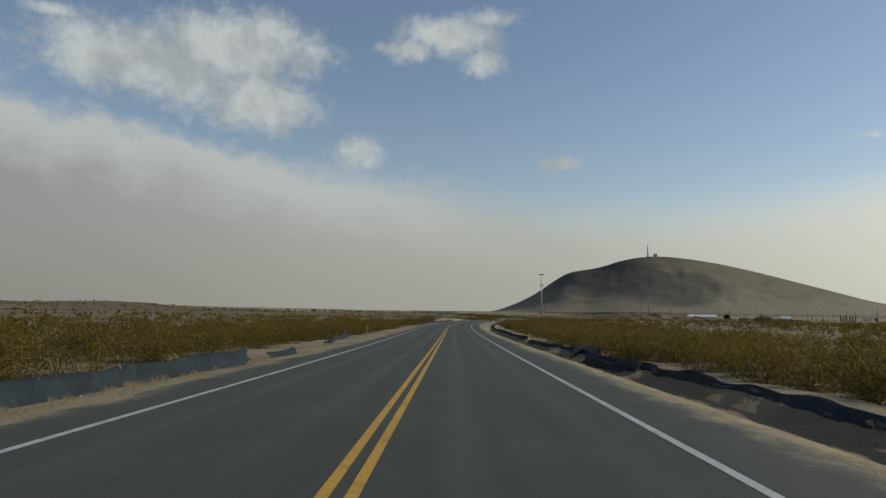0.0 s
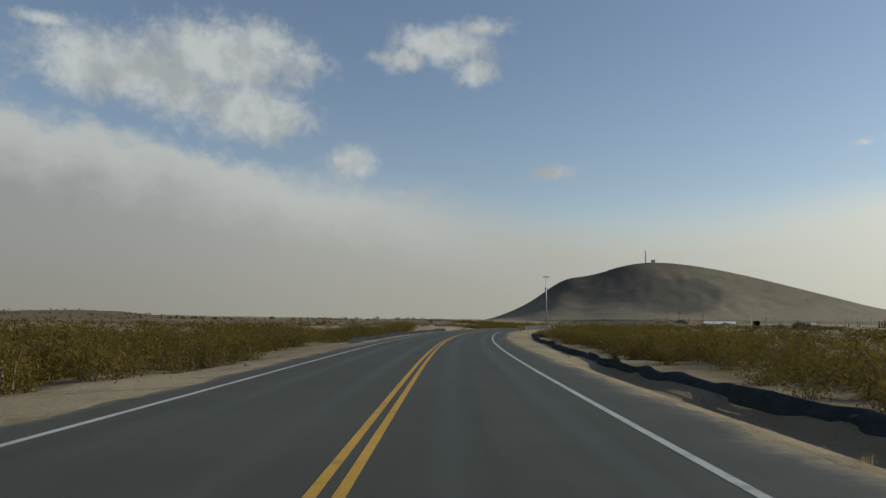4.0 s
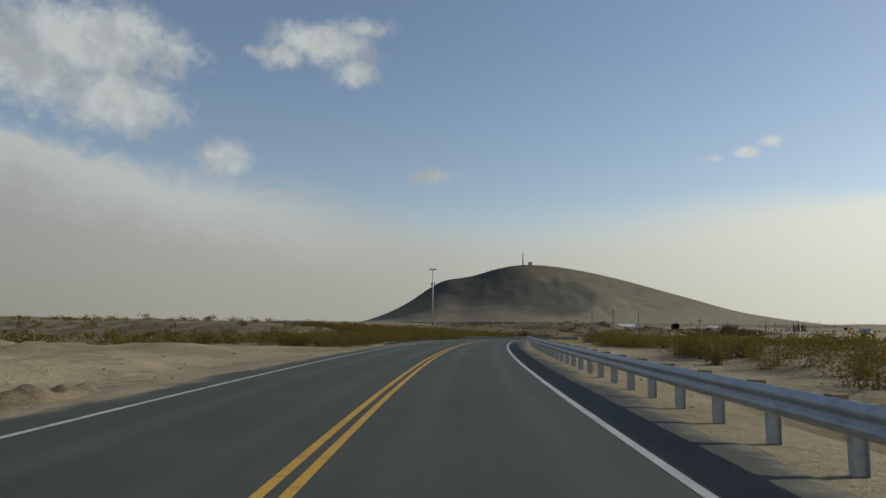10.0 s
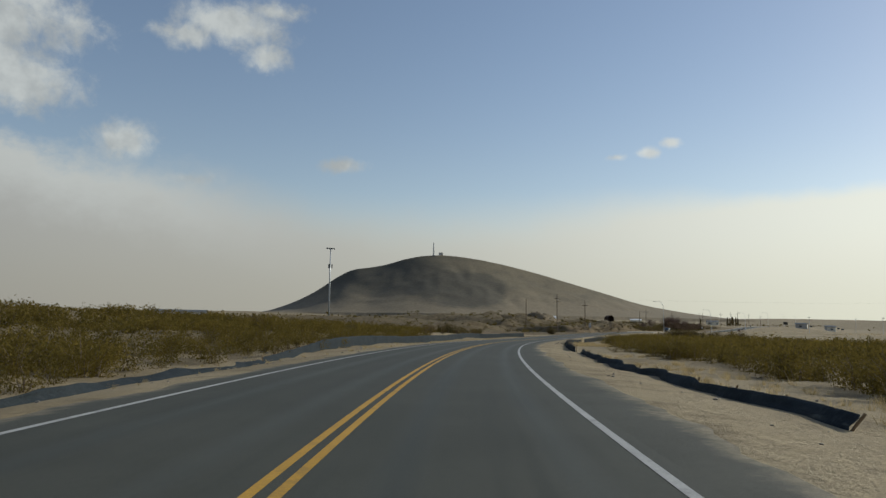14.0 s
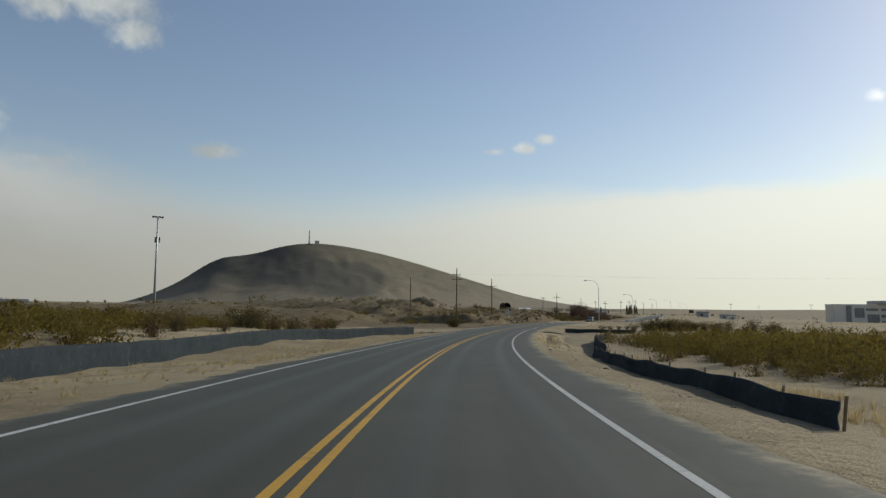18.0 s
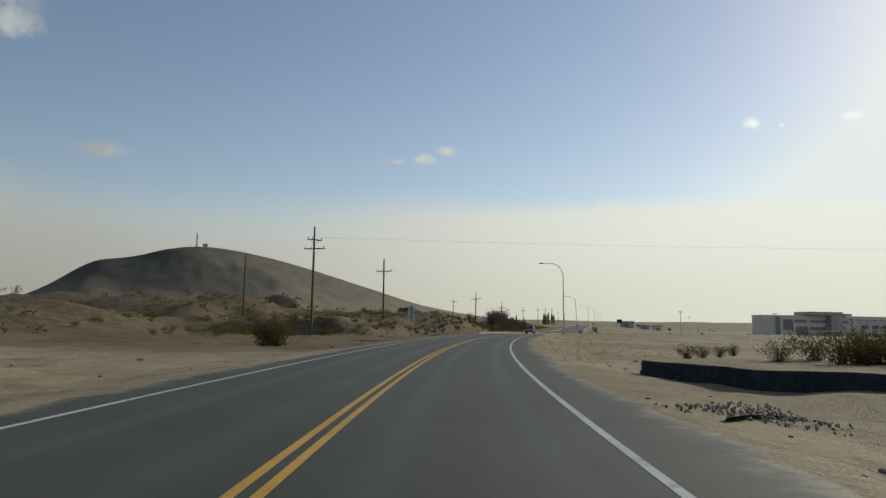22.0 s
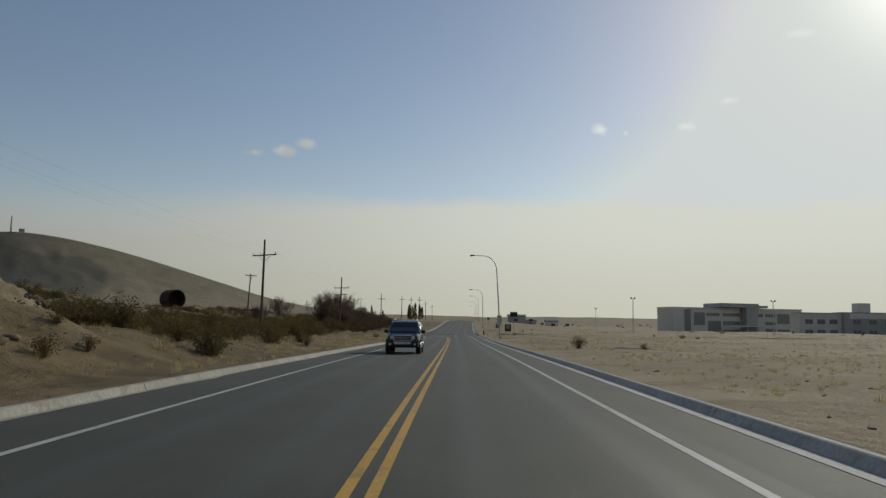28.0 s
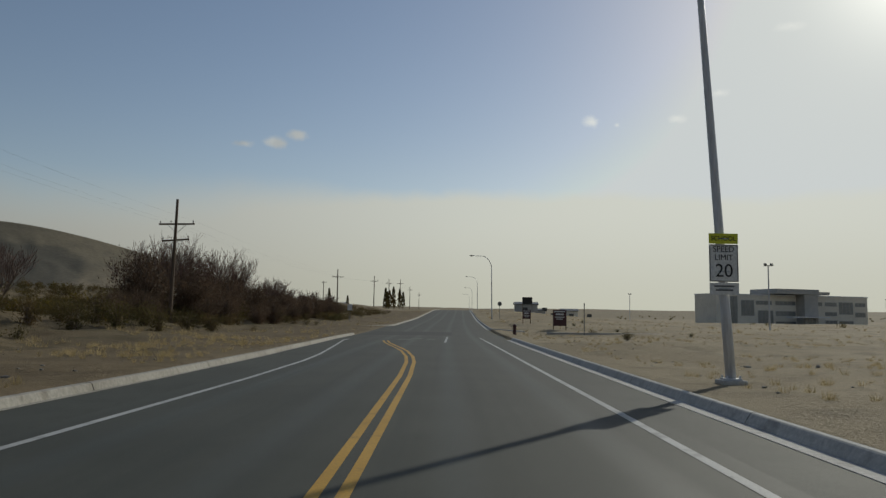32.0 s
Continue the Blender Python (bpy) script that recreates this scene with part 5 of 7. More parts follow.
# ---- street lamps ----
def street_lamp(s, d, height, label, arm=3.2, tilt=0.10):
    root = thing("street_lamp", label, "street lamp", spot(s, d), turn_at(s), "street lamps")
    pts, rad = [], []
    for i in range(7):
        t = i / 6
        pts.append((-tilt * t, 0, t * (height - 2.2)))
        rad.append(0.105 - 0.04 * t)
    for i in range(1, 9):
        a = radians(90 * i / 8)
        pts.append((-tilt - 1.7 * (1 - math.cos(a)), 0, height - 2.2 + 2.1 * math.sin(a)))
        rad.append(0.065 - 0.02 * i / 8)
    pts.append((-tilt - arm + 0.2, 0, height - 0.06))
    rad.append(0.035)
    bm = bmesh.new()
    tube(bm, pts, rad, 10)
    part("pole", bm, M_LAMP_STEEL, root, "tapered curved steel pole", True)
    bm = bmesh.new()
    cube(bm, (0.5, 0.5, 0.5), (0, 0, -0.16), bevel=0.04)
    part("footing", bm, M_CONCRETE, root, "concrete footing")
    bm = bmesh.new()
    cube(bm, (0.34, 0.34, 0.03), (0, 0, 0.105), bevel=0.005)
    for i in (-1, 1):
        for j in (-1, 1):
            cube(bm, (0.035, 0.035, 0.07), (0.13 * i, 0.13 * j, 0.14))
    part("base_plate", bm, M_LAMP_STEEL, root)
    bm = bmesh.new()
    bmesh.ops.create_uvsphere(bm, u_segments=16, v_segments=10, radius=1.0, matrix=Matrix.Translation((-tilt - arm - 0.12, 0, height - 0.05)) @ Matrix.Diagonal((0.40, 0.16, 0.10, 1)))
    head = part("lamp_head", bm, M_LAMP_HEAD, root, "dark cobra-head lamp housing", True)
    bm = bmesh.new()
    bmesh.ops.create_uvsphere(bm, u_segments=12, v_segments=8, radius=1.0, matrix=Matrix.Translation((-tilt - arm - 0.18, 0, height - 0.12)) @ Matrix.Diagonal((0.22, 0.11, 0.06, 1)))
    part("lens", bm, M_LENS, head, "clear lamp lens", True)
    return root


LAMP = "tall curved steel street lamp beside the kerb"
street_lamp(554.0, 7.4, 10.9, LAMP)
street_lamp(656.0, 6.68, 10.9, LAMP, 3.1, 0.50)
for s in (762, 868, 974, 1080):
    street_lamp(s, 7.4, 10.6, LAMP)


def letters(text, size, mat, parent, at, label):
    cu = bpy.data.curves.new("lettering", "FONT")
    cu.body, cu.size, cu.align_x, cu.align_y, cu.extrude = text, size, "CENTER", "CENTER", 0.002
    tmp = bpy.data.objects.new("lettering", cu)
    scene.collection.objects.link(tmp)
    bpy.context.view_layer.update()
    me = bpy.data.meshes.new_from_object(tmp)
    bpy.data.objects.remove(tmp)
    me.materials.clear()
    me.materials.append(mat)
    return part("lettering", me, None, parent, label, at=at)


def speed_sign():
    at = spot(656.0, 6.52) - Vector((0, 0, 0.18))
    root = thing("speed_limit_sign", "white speed limit sign and lime school plate on a lamp pole", "road sign", at, turn_at(656.0) + 4)
    face = Matrix.Rotation(radians(90), 4, "X")

    def plate(name, w, h, z, mat, label):
        bm = bmesh.new()
        cube(bm, (w, 0.006, h), (0, -0.14, z))
        return part(name, bm, mat, root, label)
    plate("speed_plate", 0.61, 0.76, 2.62, M_SIGN_WHITE, "white speed limit plate")
    plate("school_plate", 0.61, 0.21, 3.12, M_SIGN_LIME, "lime yellow school plate")
    plate("lower_plate", 0.61, 0.24, 2.10, M_SIGN_BACK, "grey lower plate")
    letters("SPEED", 0.165, M_BLACK, root, Matrix.Translation((0, -0.147, 2.90)) @ face, "black letters")
    letters("LIMIT", 0.165, M_BLACK, root, Matrix.Translation((0, -0.147, 2.73)) @ face, "black letters")
    letters("20", 0.38, M_BLACK, root, Matrix.Translation((0, -0.147, 2.455)) @ face, "black numerals")
    letters("SCHOOL", 0.13, M_BLACK, root, Matrix.Translation((0, -0.147, 3.12)) @ face, "black letters")
    for w, z in ((0.42, 2.15), (0.36, 2.07)):
        bm = bmesh.new()
        cube(bm, (w, 0.004, 0.035), (0, -0.145, z))
        part("text_bar", bm, M_LAMP_HEAD, root, "row of small dark print")
    for w, h, z in ((0.585, 0.012, 2.985), (0.585, 0.012, 2.255)):
        bm = bmesh.new()
        cube(bm, (w, 0.004, h), (0, -0.145, z))
        part("border", bm, M_BLACK, root)
    for k in (-0.287, 0.287):
        bm = bmesh.new()
        cube(bm, (0.012, 0.004, 0.72), (k, -0.1455, 2.62))
        part("border", bm, M_BLACK, root)
    for z in (2.10, 2.45, 2.85, 3.12):
        bm = bmesh.new()
        cube(bm, (0.25, 0.30, 0.03), (0, 0.005, z), bevel=0.01)
        part("strap", bm, M_GALV, root, "steel mounting strap")


speed_sign()


# ---- other signs ----
def sign_back(s, d):
    root = thing("road_sign", "backs of two stacked sign plates on a thin steel post", "road sign", spot(s, d), turn_at(s), "road signs")
    bm = bmesh.new()
    cube(bm, (0.06, 0.06, 3.5), (0, 0.03, 1.55))
    part("post", bm, M_LAMP_HEAD, root, "dark steel post")
    for w, h, z in ((0.62, 0.76, 2.85), (0.76, 0.66, 2.10)):
        bm = bmesh.new()
        cube(bm, (w, 0.006, h), (0, 0.07, z))
        pl = part("sign_plate", bm, M_SIGN_BACK, root, "bare aluminium sign back")
        bm = bmesh.new()
        cube(bm, (w * 0.96, 0.02, 0.04), (0, 0.055, z))
        part("stiffener", bm, M_LAMP_HEAD, pl)


sign_back(511.7, -6.9)


def board_sign(s, d, w, h, top, label, header=True):
    root = thing("board_sign", label, "sign", spot(s, d), turn_at(s) - 8, "board signs")
    for k in (-1, 1):
        bm = bmesh.new()
        cube(bm, (0.09, 0.09, top + 0.5), (k * (w / 2 - 0.05), 0.06, (top - 0.5) / 2), bevel=0.01)
        part("post", bm, M_WOOD, root)
    bm = bmesh.new()
    cube(bm, (w, 0.03, h), (0, 0, top - h / 2))
    board = part("board", bm, M_MAROON if header else M_BLACK, root)
    if header:
        for f_, hh, z in ((0.8, 0.10, top - 0.16), (0.6, 0.16, top - 0.42), (0.7, 0.08, top - 0.68), (0.5, 0.08, top - 0.86)):
            bm = bmesh.new()
            cube(bm, (w * f_, 0.008, hh), (0, -0.019, z))
            part("text_bar", bm, M_SIGN_WHITE, board, "pale bar of print")


board_sign(730.5, 10.3, 1.0, 1.1, 1.7, "small dark maroon board sign on two posts by the kerb")
board_sign(709.7, 11.4, 1.25, 1.5, 1.9, "dark maroon board sign on two posts by the kerb")
board_sign(847.0, 21.0, 2.8, 1.9, 4.4, "large dark board sign on tall posts in the field", False)


def post_sign(s, d, top, dia, mat, label, turn=0.0):
    root = thing("post_sign", label, "road sign", spot(s, d), turn_at(s) + turn, "road signs")
    bm = bmesh.new()
    cube(bm, (0.06, 0.06, top + 0.4), (0, 0.04, (top - 0.4) / 2))
    part("post", bm, M_LAMP_HEAD, root)
    bm = bmesh.new()
    bmesh.ops.create_cone(bm, cap_ends=True, segments=8, radius1=dia / 2, radius2=dia / 2, depth=0.01, matrix=Matrix.Translation((0, 0, top - dia / 2)) @ Matrix.Rotation(radians(90), 4, "X") @ Matrix.Rotation(radians(22.5), 4, "Z"))
    part("plate", bm, mat, root)


post_sign(769.9, 9.1, 3.0, 0.8, M_LAMP_HEAD, "dark back of an eight-sided sign on a post")
post_sign(700.0, 12.0, 2.6, 0.76, M_LAMP_HEAD, "dark back of an eight-sided sign at the side street", 80)


def bollard(s, d):
    root = thing("bollard", "short dark red iron bollard by the side street", "bollard", spot(s, d), turn_at(s))
    bm = bmesh.new()
    tube(bm, [(0, 0, -0.2), (0, 0, 0.55), (0, 0, 0.62)], [0.13, 0.13, 0.16], 12)
    part("barrel", bm, M_MAROON, root)
    bm = bmesh.new()
    bmesh.ops.create_uvsphere(bm, u_segments=12, v_segments=8, radius=0.15, matrix=Matrix.Translation((0, 0, 0.64)))
    part("cap", bm, M_MAROON, root, "rounded cap")


bollard(697.0, 6.1)


def small_plate(s, d, w, h, top, mat, label):
    root = thing("post_sign", label, "road sign", spot(s, d), turn_at(s), "road signs")
    bm = bmesh.new()
    cube(bm, (0.05, 0.05, top + 0.3), (0, 0.03, (top - 0.3) / 2))
    part("post", bm, M_LAMP_HEAD, root)
    bm = bmesh.new()
    cube(bm, (w, 0.006, h), (0, 0, top - h / 2))
    part("plate", bm, mat, root)


small_plate(731.0, -11.5, 0.6, 0.75, 2.2, M_SIGN_WHITE, "white rectangular sign on a post near the brush")


# ---- masts: on the hill, the tall mast on the plain, floodlights ----
def lattice_mast(at, height, label):
    root = thing("radio_mast", label, "radio mast", at)
    w = height * 0.055
    for k in range(4):
        a = radians(45 + 90 * k)
        bm = bmesh.new()
        tube(bm, [(w * math.cos(a), w * math.sin(a), -4), (w * 0.35 * math.cos(a), w * 0.35 * math.sin(a), height)], [1.0, 0.7], 5)
        part("leg", bm, M_GALV, root)
    for i in range(7):
        t0, t1 = i / 7, (i + 1) / 7
        r0, r1 = w * (1 - 0.65 * t0), w * (1 - 0.65 * t1)
        bm = bmesh.new()
        for k in range(4):
            a, b = radians(45 + 90 * k), radians(135 + 90 * k)
            tube(bm, [(r0 * math.cos(a), r0 * math.sin(a), t0 * height), (r1 * math.cos(b), r1 * math.sin(b), t1 * height)], [0.5, 0.5], 4)
        part("bracing", bm, M_GALV, root)
    return root


lattice_mast(HILL_TOP + Vector((0, 0, -2)), 24 * HILL_K, "tall lattice radio mast on the hilltop")
hut = thing("hilltop_hut", "small pale equipment hut on the hilltop", "hut", HILL_TOP + HILL_RIGHT * 13 * HILL_K + Vector((0, 0, -2 * HILL_K)))
bm = bmesh.new()
cube(bm, (14, 14, 22), (0, 0, 6))
part("wall", bm, M_STUCCO_GREY, hut)
bm = bmesh.new()
cube(bm, (16, 16, 2), (0, 0, 18))
part("roof", bm, M_LAMP_HEAD, hut)


def plain_mast():
    at = spot(629.0, -201.6)
    top = 46.0 - at.z
    root = thing("tall_mast", "very tall slender steel mast with a crossbar and antenna ring", "mast", at, 8)
    bm = bmesh.new()
    tube(bm, [(0, 0, -1), (0, 0, top * 0.5), (0, 0, top)], [0.62, 0.45, 0.28], 10)
    part("mast_pole", bm, M_GALV, root, smooth=True)
    bm = bmesh.new()
    cube(bm, (5.0, 0.5, 0.5), (0, 0, top))
    part("crossbar", bm, M_LAMP_HEAD, root)
    for k in (-2.1, -0.9, 0.9, 2.1):
        bm = bmesh.new()
        cube(bm, (0.4, 0.3, 1.0), (k, -0.3, top - 0.1))
        part("antenna", bm, M_LAMP_HEAD, root)
    for k in range(3):
        bm = bmesh.new()
        cube(bm, (0.5, 0.4, 2.4), (1.1 * math.cos(radians(120 * k)), 1.1 * math.sin(radians(120 * k)), top - 10.5))
        part("antenna_panel", bm, M_LAMP_HEAD, root)


plain_mast()


def flood_mast(s, d, height):
    root = thing("floodlight_mast", "slim steel floodlight mast on the flat field", "floodlight", spot(s, d), turn_at(s), "floodlight masts")
    bm = bmesh.new()
    tube(bm, [(0, 0, -0.5), (0, 0, height)], [0.13, 0.08], 8)
    part("pole", bm, M_LAMP_STEEL, root)
    bm = bmesh.new()
    cube(bm, (1.1, 0.1, 0.1), (0, 0, height))
    part("crossbar", bm, M_LAMP_HEAD, root)
    for k in (-0.42, 0.42):
        bm = bmesh.new()
        cube(bm, (0.35, 0.3, 0.3), (k, -0.1, height + 0.18), Euler((0.4, 0, 0)).to_matrix(), 0.04)
        part("lamp_head", bm, M_LAMP_HEAD, root)


flood_mast(739.0, 43.3, 8.6)
flood_mast(742.0, 78.0, 8.6)
flood_mast(900.0, 62.0, 10.0)


# ---- school building ----
def facade_window(root, x, z, w, h, y=-0.02):
    bm = bmesh.new()
    for sx, sz, px, pz in ((w, 0.12, 0, h / 2), (w, 0.12, 0, -h / 2), (0.12, h, -w / 2, 0), (0.12, h, w / 2, 0)):
        cube(bm, (sx, 0.18, sz), (x + px, y - 0.03, z + pz))
    for k in range(1, max(2, round(w / 2.4))):
        cube(bm, (0.08, 0.16, h), (x - w / 2 + k * w / max(2, round(w / 2.4)), y - 0.03, z))
    win = part("window_frame", bm, M_STUCCO_GREY, root)
    bm = bmesh.new()
    cube(bm, (w - 0.1, 0.06, h - 0.1), (x, y, z))
    part("pane", bm, M_SCHOOL_GLASS, win)


def school():
    a, b = Vector((560.6, 698.6, 0)), Vector((643.9, 653.8, 0))
    ang = math.degrees(math.atan2(b.y - a.y, b.x - a.x))
    base = -1.5
    a = a + (b - a).normalized() * 3.0
    root = thing("school_building", "two-storey cream stucco school with a darker central block", "building", Vector((a.x, a.y, base)), ang, "school buildings")

    def block(name, x0, x1, y0, y1, z0, z1, mat, label=""):
        bm = bmesh.new()
        cube(bm, (x1 - x0, y1 - y0, z1 - z0), ((x0 + x1) / 2, (y0 + y1) / 2, (z0 + z1) / 2), bevel=0.08)
        return part(name, bm, mat, root, label)
    block("wing", 0, 46, 0, 14, -1, 14.6, M_STUCCO, "cream stucco wing")
    block("wing", 53, 92, 2, 16, -1, 14.8, M_STUCCO, "cream stucco wing")
    block("central_block", 46.5, 54.5, -4.5, 14, -1, 15.5, M_STUCCO_GREY, "dark grey central block")
    block("parapet", -0.3, 45.4, -0.3, 14, 14.6, 15.2, M_ROOF, "pale metal parapet")
    block("parapet", 53.6, 92.3, 1.7, 16, 14.8, 15.4, M_ROOF, "pale metal parapet")
    block("roof_slab", 30, 54.8, -5, 12, 15.5, 17.8, M_STUCCO_GREY, "dark projecting roof slab")
    block("roof_slab", 54.8, 61.5, -4.6, 12, 15.42, 16.8, M_STUCCO_GREY, "dark projecting roof slab")
    block("pier", -1.4, 5.5, -2.4, 10, -1, 15.0, M_STUCCO, "cream corner pier")
    block("canopy", 36, 58, -8, -4.1, 4.6, 5.2, M_ROOF)
    # glazing: left, right, sill and head of each opening
    for x0, x1, z0, z1 in ((8.2, 12.2, 1.0, 14.0), (14.4, 21.6, 5.3, 12.4), (23.7, 32.4, 0.4, 7.8), (22.6, 31.6, 10.4, 12.2), (33.8, 45.4, 10.4, 12.2), (33.8, 45.4, 5.4, 7.6), (33.8, 45.4, 0.6, 2.8)):
        facade_window(root, (x0 + x1) / 2, (z0 + z1) / 2, x1 - x0, z1 - z0)
    for x0, x1, z0, z1 in ((57.5, 63.5, 10.4, 12.2), (65.2, 72.4, 10.4, 12.2), (65.2, 72.4, 5.8, 7.6), (65.2, 72.4, 0.6, 3.6), (73.8, 82.6, 6.6, 12.4), (73.8, 82.6, 0.6, 3.4), (84.0, 90.5, 10.4, 12.2), (84.0, 90.5, 5.4, 7.6)):
        facade_window(root, (x0 + x1) / 2, (z0 + z1) / 2, x1 - x0, z1 - z0, 1.98)
    facade_window(root, 50.5, 3.0, 4.6, 5.0, -4.52)


school()


def annexe():
    a, b = Vector((523.7, 617.6, 0)), Vector((562.0, 577.7, 0))
    ang = math.degrees(math.atan2(b.y - a.y, b.x - a.x))
    root = thing("annexe_building", "low cream stucco annexe with a darker taller hall", "building", Vector((a.x, a.y, -3.0)), ang, "school buildings")

    def block(name, x0, x1, y0, y1, z0, z1, mat, label=""):
        bm = bmesh.new()
        cube(bm, (x1 - x0, y1 - y0, z1 - z0), ((x0 + x1) / 2, (y0 + y1) / 2, (z0 + z1) / 2), bevel=0.06)
        part(name, bm, mat, root, label)
    block("wing", 0, 19, 0, 8, -1, 12.2, M_STUCCO, "cream stucco wing")
    block("hall", 18.5, 56, -2, 8, -1, 12.9, M_STUCCO_GREY, "dark grey hall")
    block("roof_box", 27, 32, 1, 7, 12.9, 17.0, M_STUCCO, "rooftop box")
    block("parapet", -0.2, 18.4, -0.2, 8, 12.2, 12.6, M_STUCCO_GREY)
    for z in (4.0, 8.6):
        for k in range(3):
            facade_window(root, 4.0 + 5.4 * k, z, 3.4, 2.0)
        for k in range(4):
            facade_window(root, 24.0 + 7.0 * k, z, 3.4, 2.0, -2.02)
    bm = bmesh.new()
    cube(bm, (22, 0.14, 2.2), (32, -2.08, 11.2))
    part("band", bm, M_STUCCO, root, "cream band")


annexe()


# ---- far buildings ----
def low_building(at, turn, w, d, h, label, wall, roof, rise=0.8):
    """A low house or shed with a gable roof; its front is the side -y."""
    root = thing("low_building", label, "building", at, turn, "far buildings")
    bm = bmesh.new()
    cube(bm, (w, d, h + 1), (0, 0, h / 2 - 0.5))
    part("wall", bm, wall, root)
    bm = bmesh.new()
    prof = [(-d / 2 - 0.4, h), (0, h + rise), (d / 2 + 0.4, h), (d / 2 + 0.4, h + 0.25), (0, h + rise + 0.25), (-d / 2 - 0.4, h + 0.25)]
    ends = [[bm.verts.new((x, y, z)) for y, z in prof] for x in (-w / 2 - 0.4, w / 2 + 0.4)]
    for k in range(6):
        bm.faces.new((ends[0][k], ends[0][(k + 1) % 6], ends[1][(k + 1) % 6], ends[1][k]))
    for e in ends:
        bm.faces.new((e[0], e[1], e[4], e[5])), bm.faces.new((e[1], e[2], e[3], e[4]))
    part("roof", bm, roof, root)
    for k in range(max(2, int(w / 7))):
        bm = bmesh.new()
        cube(bm, (1.8, 0.1, 1.2), (-w / 2 + 3.5 + 7 * k, -d / 2 - 0.03, h * 0.5))
        part("window", bm, M_GLASS_DARK, root)


for x, y, tn, w, d, h, lb, wl, rf in ((323, 907, -22, 34, 12, 4.5, "long low shed with a bright white roof", M_STUCCO_GREY, M_ROOF),
                                      (-7, 1175, 5, 60, 14, 5, "long low dark building far across the plain", M_STUCCO_GREY, M_LAMP_HEAD),
                                      (421, 894, -30, 10, 8, 4, "small pale house at the foot of the hill", M_STUCCO, M_ROOF),
                                      (560, 960, -30, 12, 9, 4, "small pale house at the foot of the hill", M_STUCCO, M_LAMP_HEAD)):
    low_building(Vector((x, y, float(land(x, y)[0]))), tn, w, d, h, lb, wl, rf, 2.8 if w > 30 else 1.2)
for s, d, w, lb in ((908, 26, 8, "small dark shed on the open field"), (930, 45, 6, "small pale hut on the open field"), (1000, 40, 7, "small dark shed on the open field")):
    p = spot(s, d)
    low_building(p, turn_at(s), w, 6, 3.2, lb, M_STUCCO_GREY if "dark" in lb else M_STUCCO, M_LAMP_HEAD)


# ---- the oncoming car ----
def suv(s, d):
    root = thing("suv", "dark blue sport utility car with chrome grille in the oncoming lane", "car", spot(s, d, 0.0), turn_at(s) + 180)

    def shell(secs, name, mat, label=""):
        """secs: y, half width, low and high z, narrowing of the top."""
        bm = bmesh.new()
        rings = []
        for y, w, z0, z1, tw in secs:
            m = z0 + (z1 - z0) * 0.55
            ring = [(-w * 0.94, z0), (-w, z0 + 0.12), (-w, m), (-w * tw, z1 - 0.05), (-w * tw * 0.88, z1), (w * tw * 0.88, z1), (w * tw, z1 - 0.05), (w, m), (w, z0 + 0.12), (w * 0.94, z0)]
            rings.append([bm.verts.new((x, y, z)) for x, z in ring])
        for u, v in zip(rings, rings[1:]):
            for k in range(10):
                bm.faces.new((u[k], u[(k + 1) % 10], v[(k + 1) % 10], v[k]))
        bm.faces.new(rings[0][::-1]), bm.faces.new(rings[-1])
        bmesh.ops.bevel(bm, geom=list(bm.edges), offset=0.018, segments=2, affect="EDGES", profile=0.6)
        return part(name, bm, mat, root, label, True)

    def panel(name, corners, mat, parent, label="", thick=0.012):
        """A flat plate through four corners, set proud by its thickness."""
        bm = bmesh.new()
        f = bm.faces.new([bm.verts.new(c) for c in corners])
        bm.normal_update()
        nrm = f.normal.copy()
        r = bmesh.ops.extrude_face_region(bm, geom=[f])
        bmesh.ops.translate(bm, vec=nrm * thick, verts=[e for e in r["geom"] if isinstance(e, bmesh.types.BMVert)])
        return part(name, bm, mat, parent, label)

    def block(name, size, at, mat, parent, label="", rot=None, bevel=0.03):
        bm = bmesh.new()
        cube(bm, size, at, rot, bevel)
        return part(name, bm, mat, parent, label)
    # the front looks along +y here
    body = shell([(-2.2, 0.80, 0.42, 1.00, 0.95), (-2.1, 0.88, 0.34, 1.08, 0.97), (0.85, 0.90, 0.30, 1.10, 0.97), (1.55, 0.89, 0.32, 1.07, 0.94), (2.05, 0.86, 0.36, 1.02, 0.92), (2.2, 0.80, 0.42, 0.96, 0.92)], "body", M_CAR, "glossy dark blue body")
    cabin = shell([(-2.12, 0.84, 1.02, 1.62, 0.84), (-1.95, 0.86, 1.02, 1.72, 0.84), (0.05, 0.86, 1.02, 1.75, 0.84), (0.48, 0.86, 1.02, 1.66, 0.84), (1.22, 0.84, 1.02, 1.10, 0.94)], "cabin", M_CAR, "dark blue pillars and roof")
    panel("windscreen", [(-0.68, 1.13, 1.17), (0.68, 1.13, 1.17), (0.60, 0.53, 1.62), (-0.60, 0.53, 1.62)], M_GLASS_DARK, cabin, "dark windscreen", 0.03)
    panel("rear_window", [(0.62, -2.11, 1.16), (-0.62, -2.11, 1.16), (-0.56, -2.08, 1.55), (0.56, -2.08, 1.55)], M_GLASS_DARK, cabin, "dark rear window", 0.03)
    for k in (-1, 1):
        for y0, y1, t0, t1 in ((-0.08, 0.92, -0.08, 0.42), (-1.08, -0.16, -1.08, -0.16), (-1.98, -1.16, -1.86, -1.16)):
            q = [(k * 0.862, y0, 1.12), (k * 0.862, y1, 1.12), (k * 0.755, t1, 1.62), (k * 0.755, t0, 1.62)]
            panel("side_window", q if k > 0 else q[::-1], M_GLASS_DARK, cabin, "dark side window", 0.012)
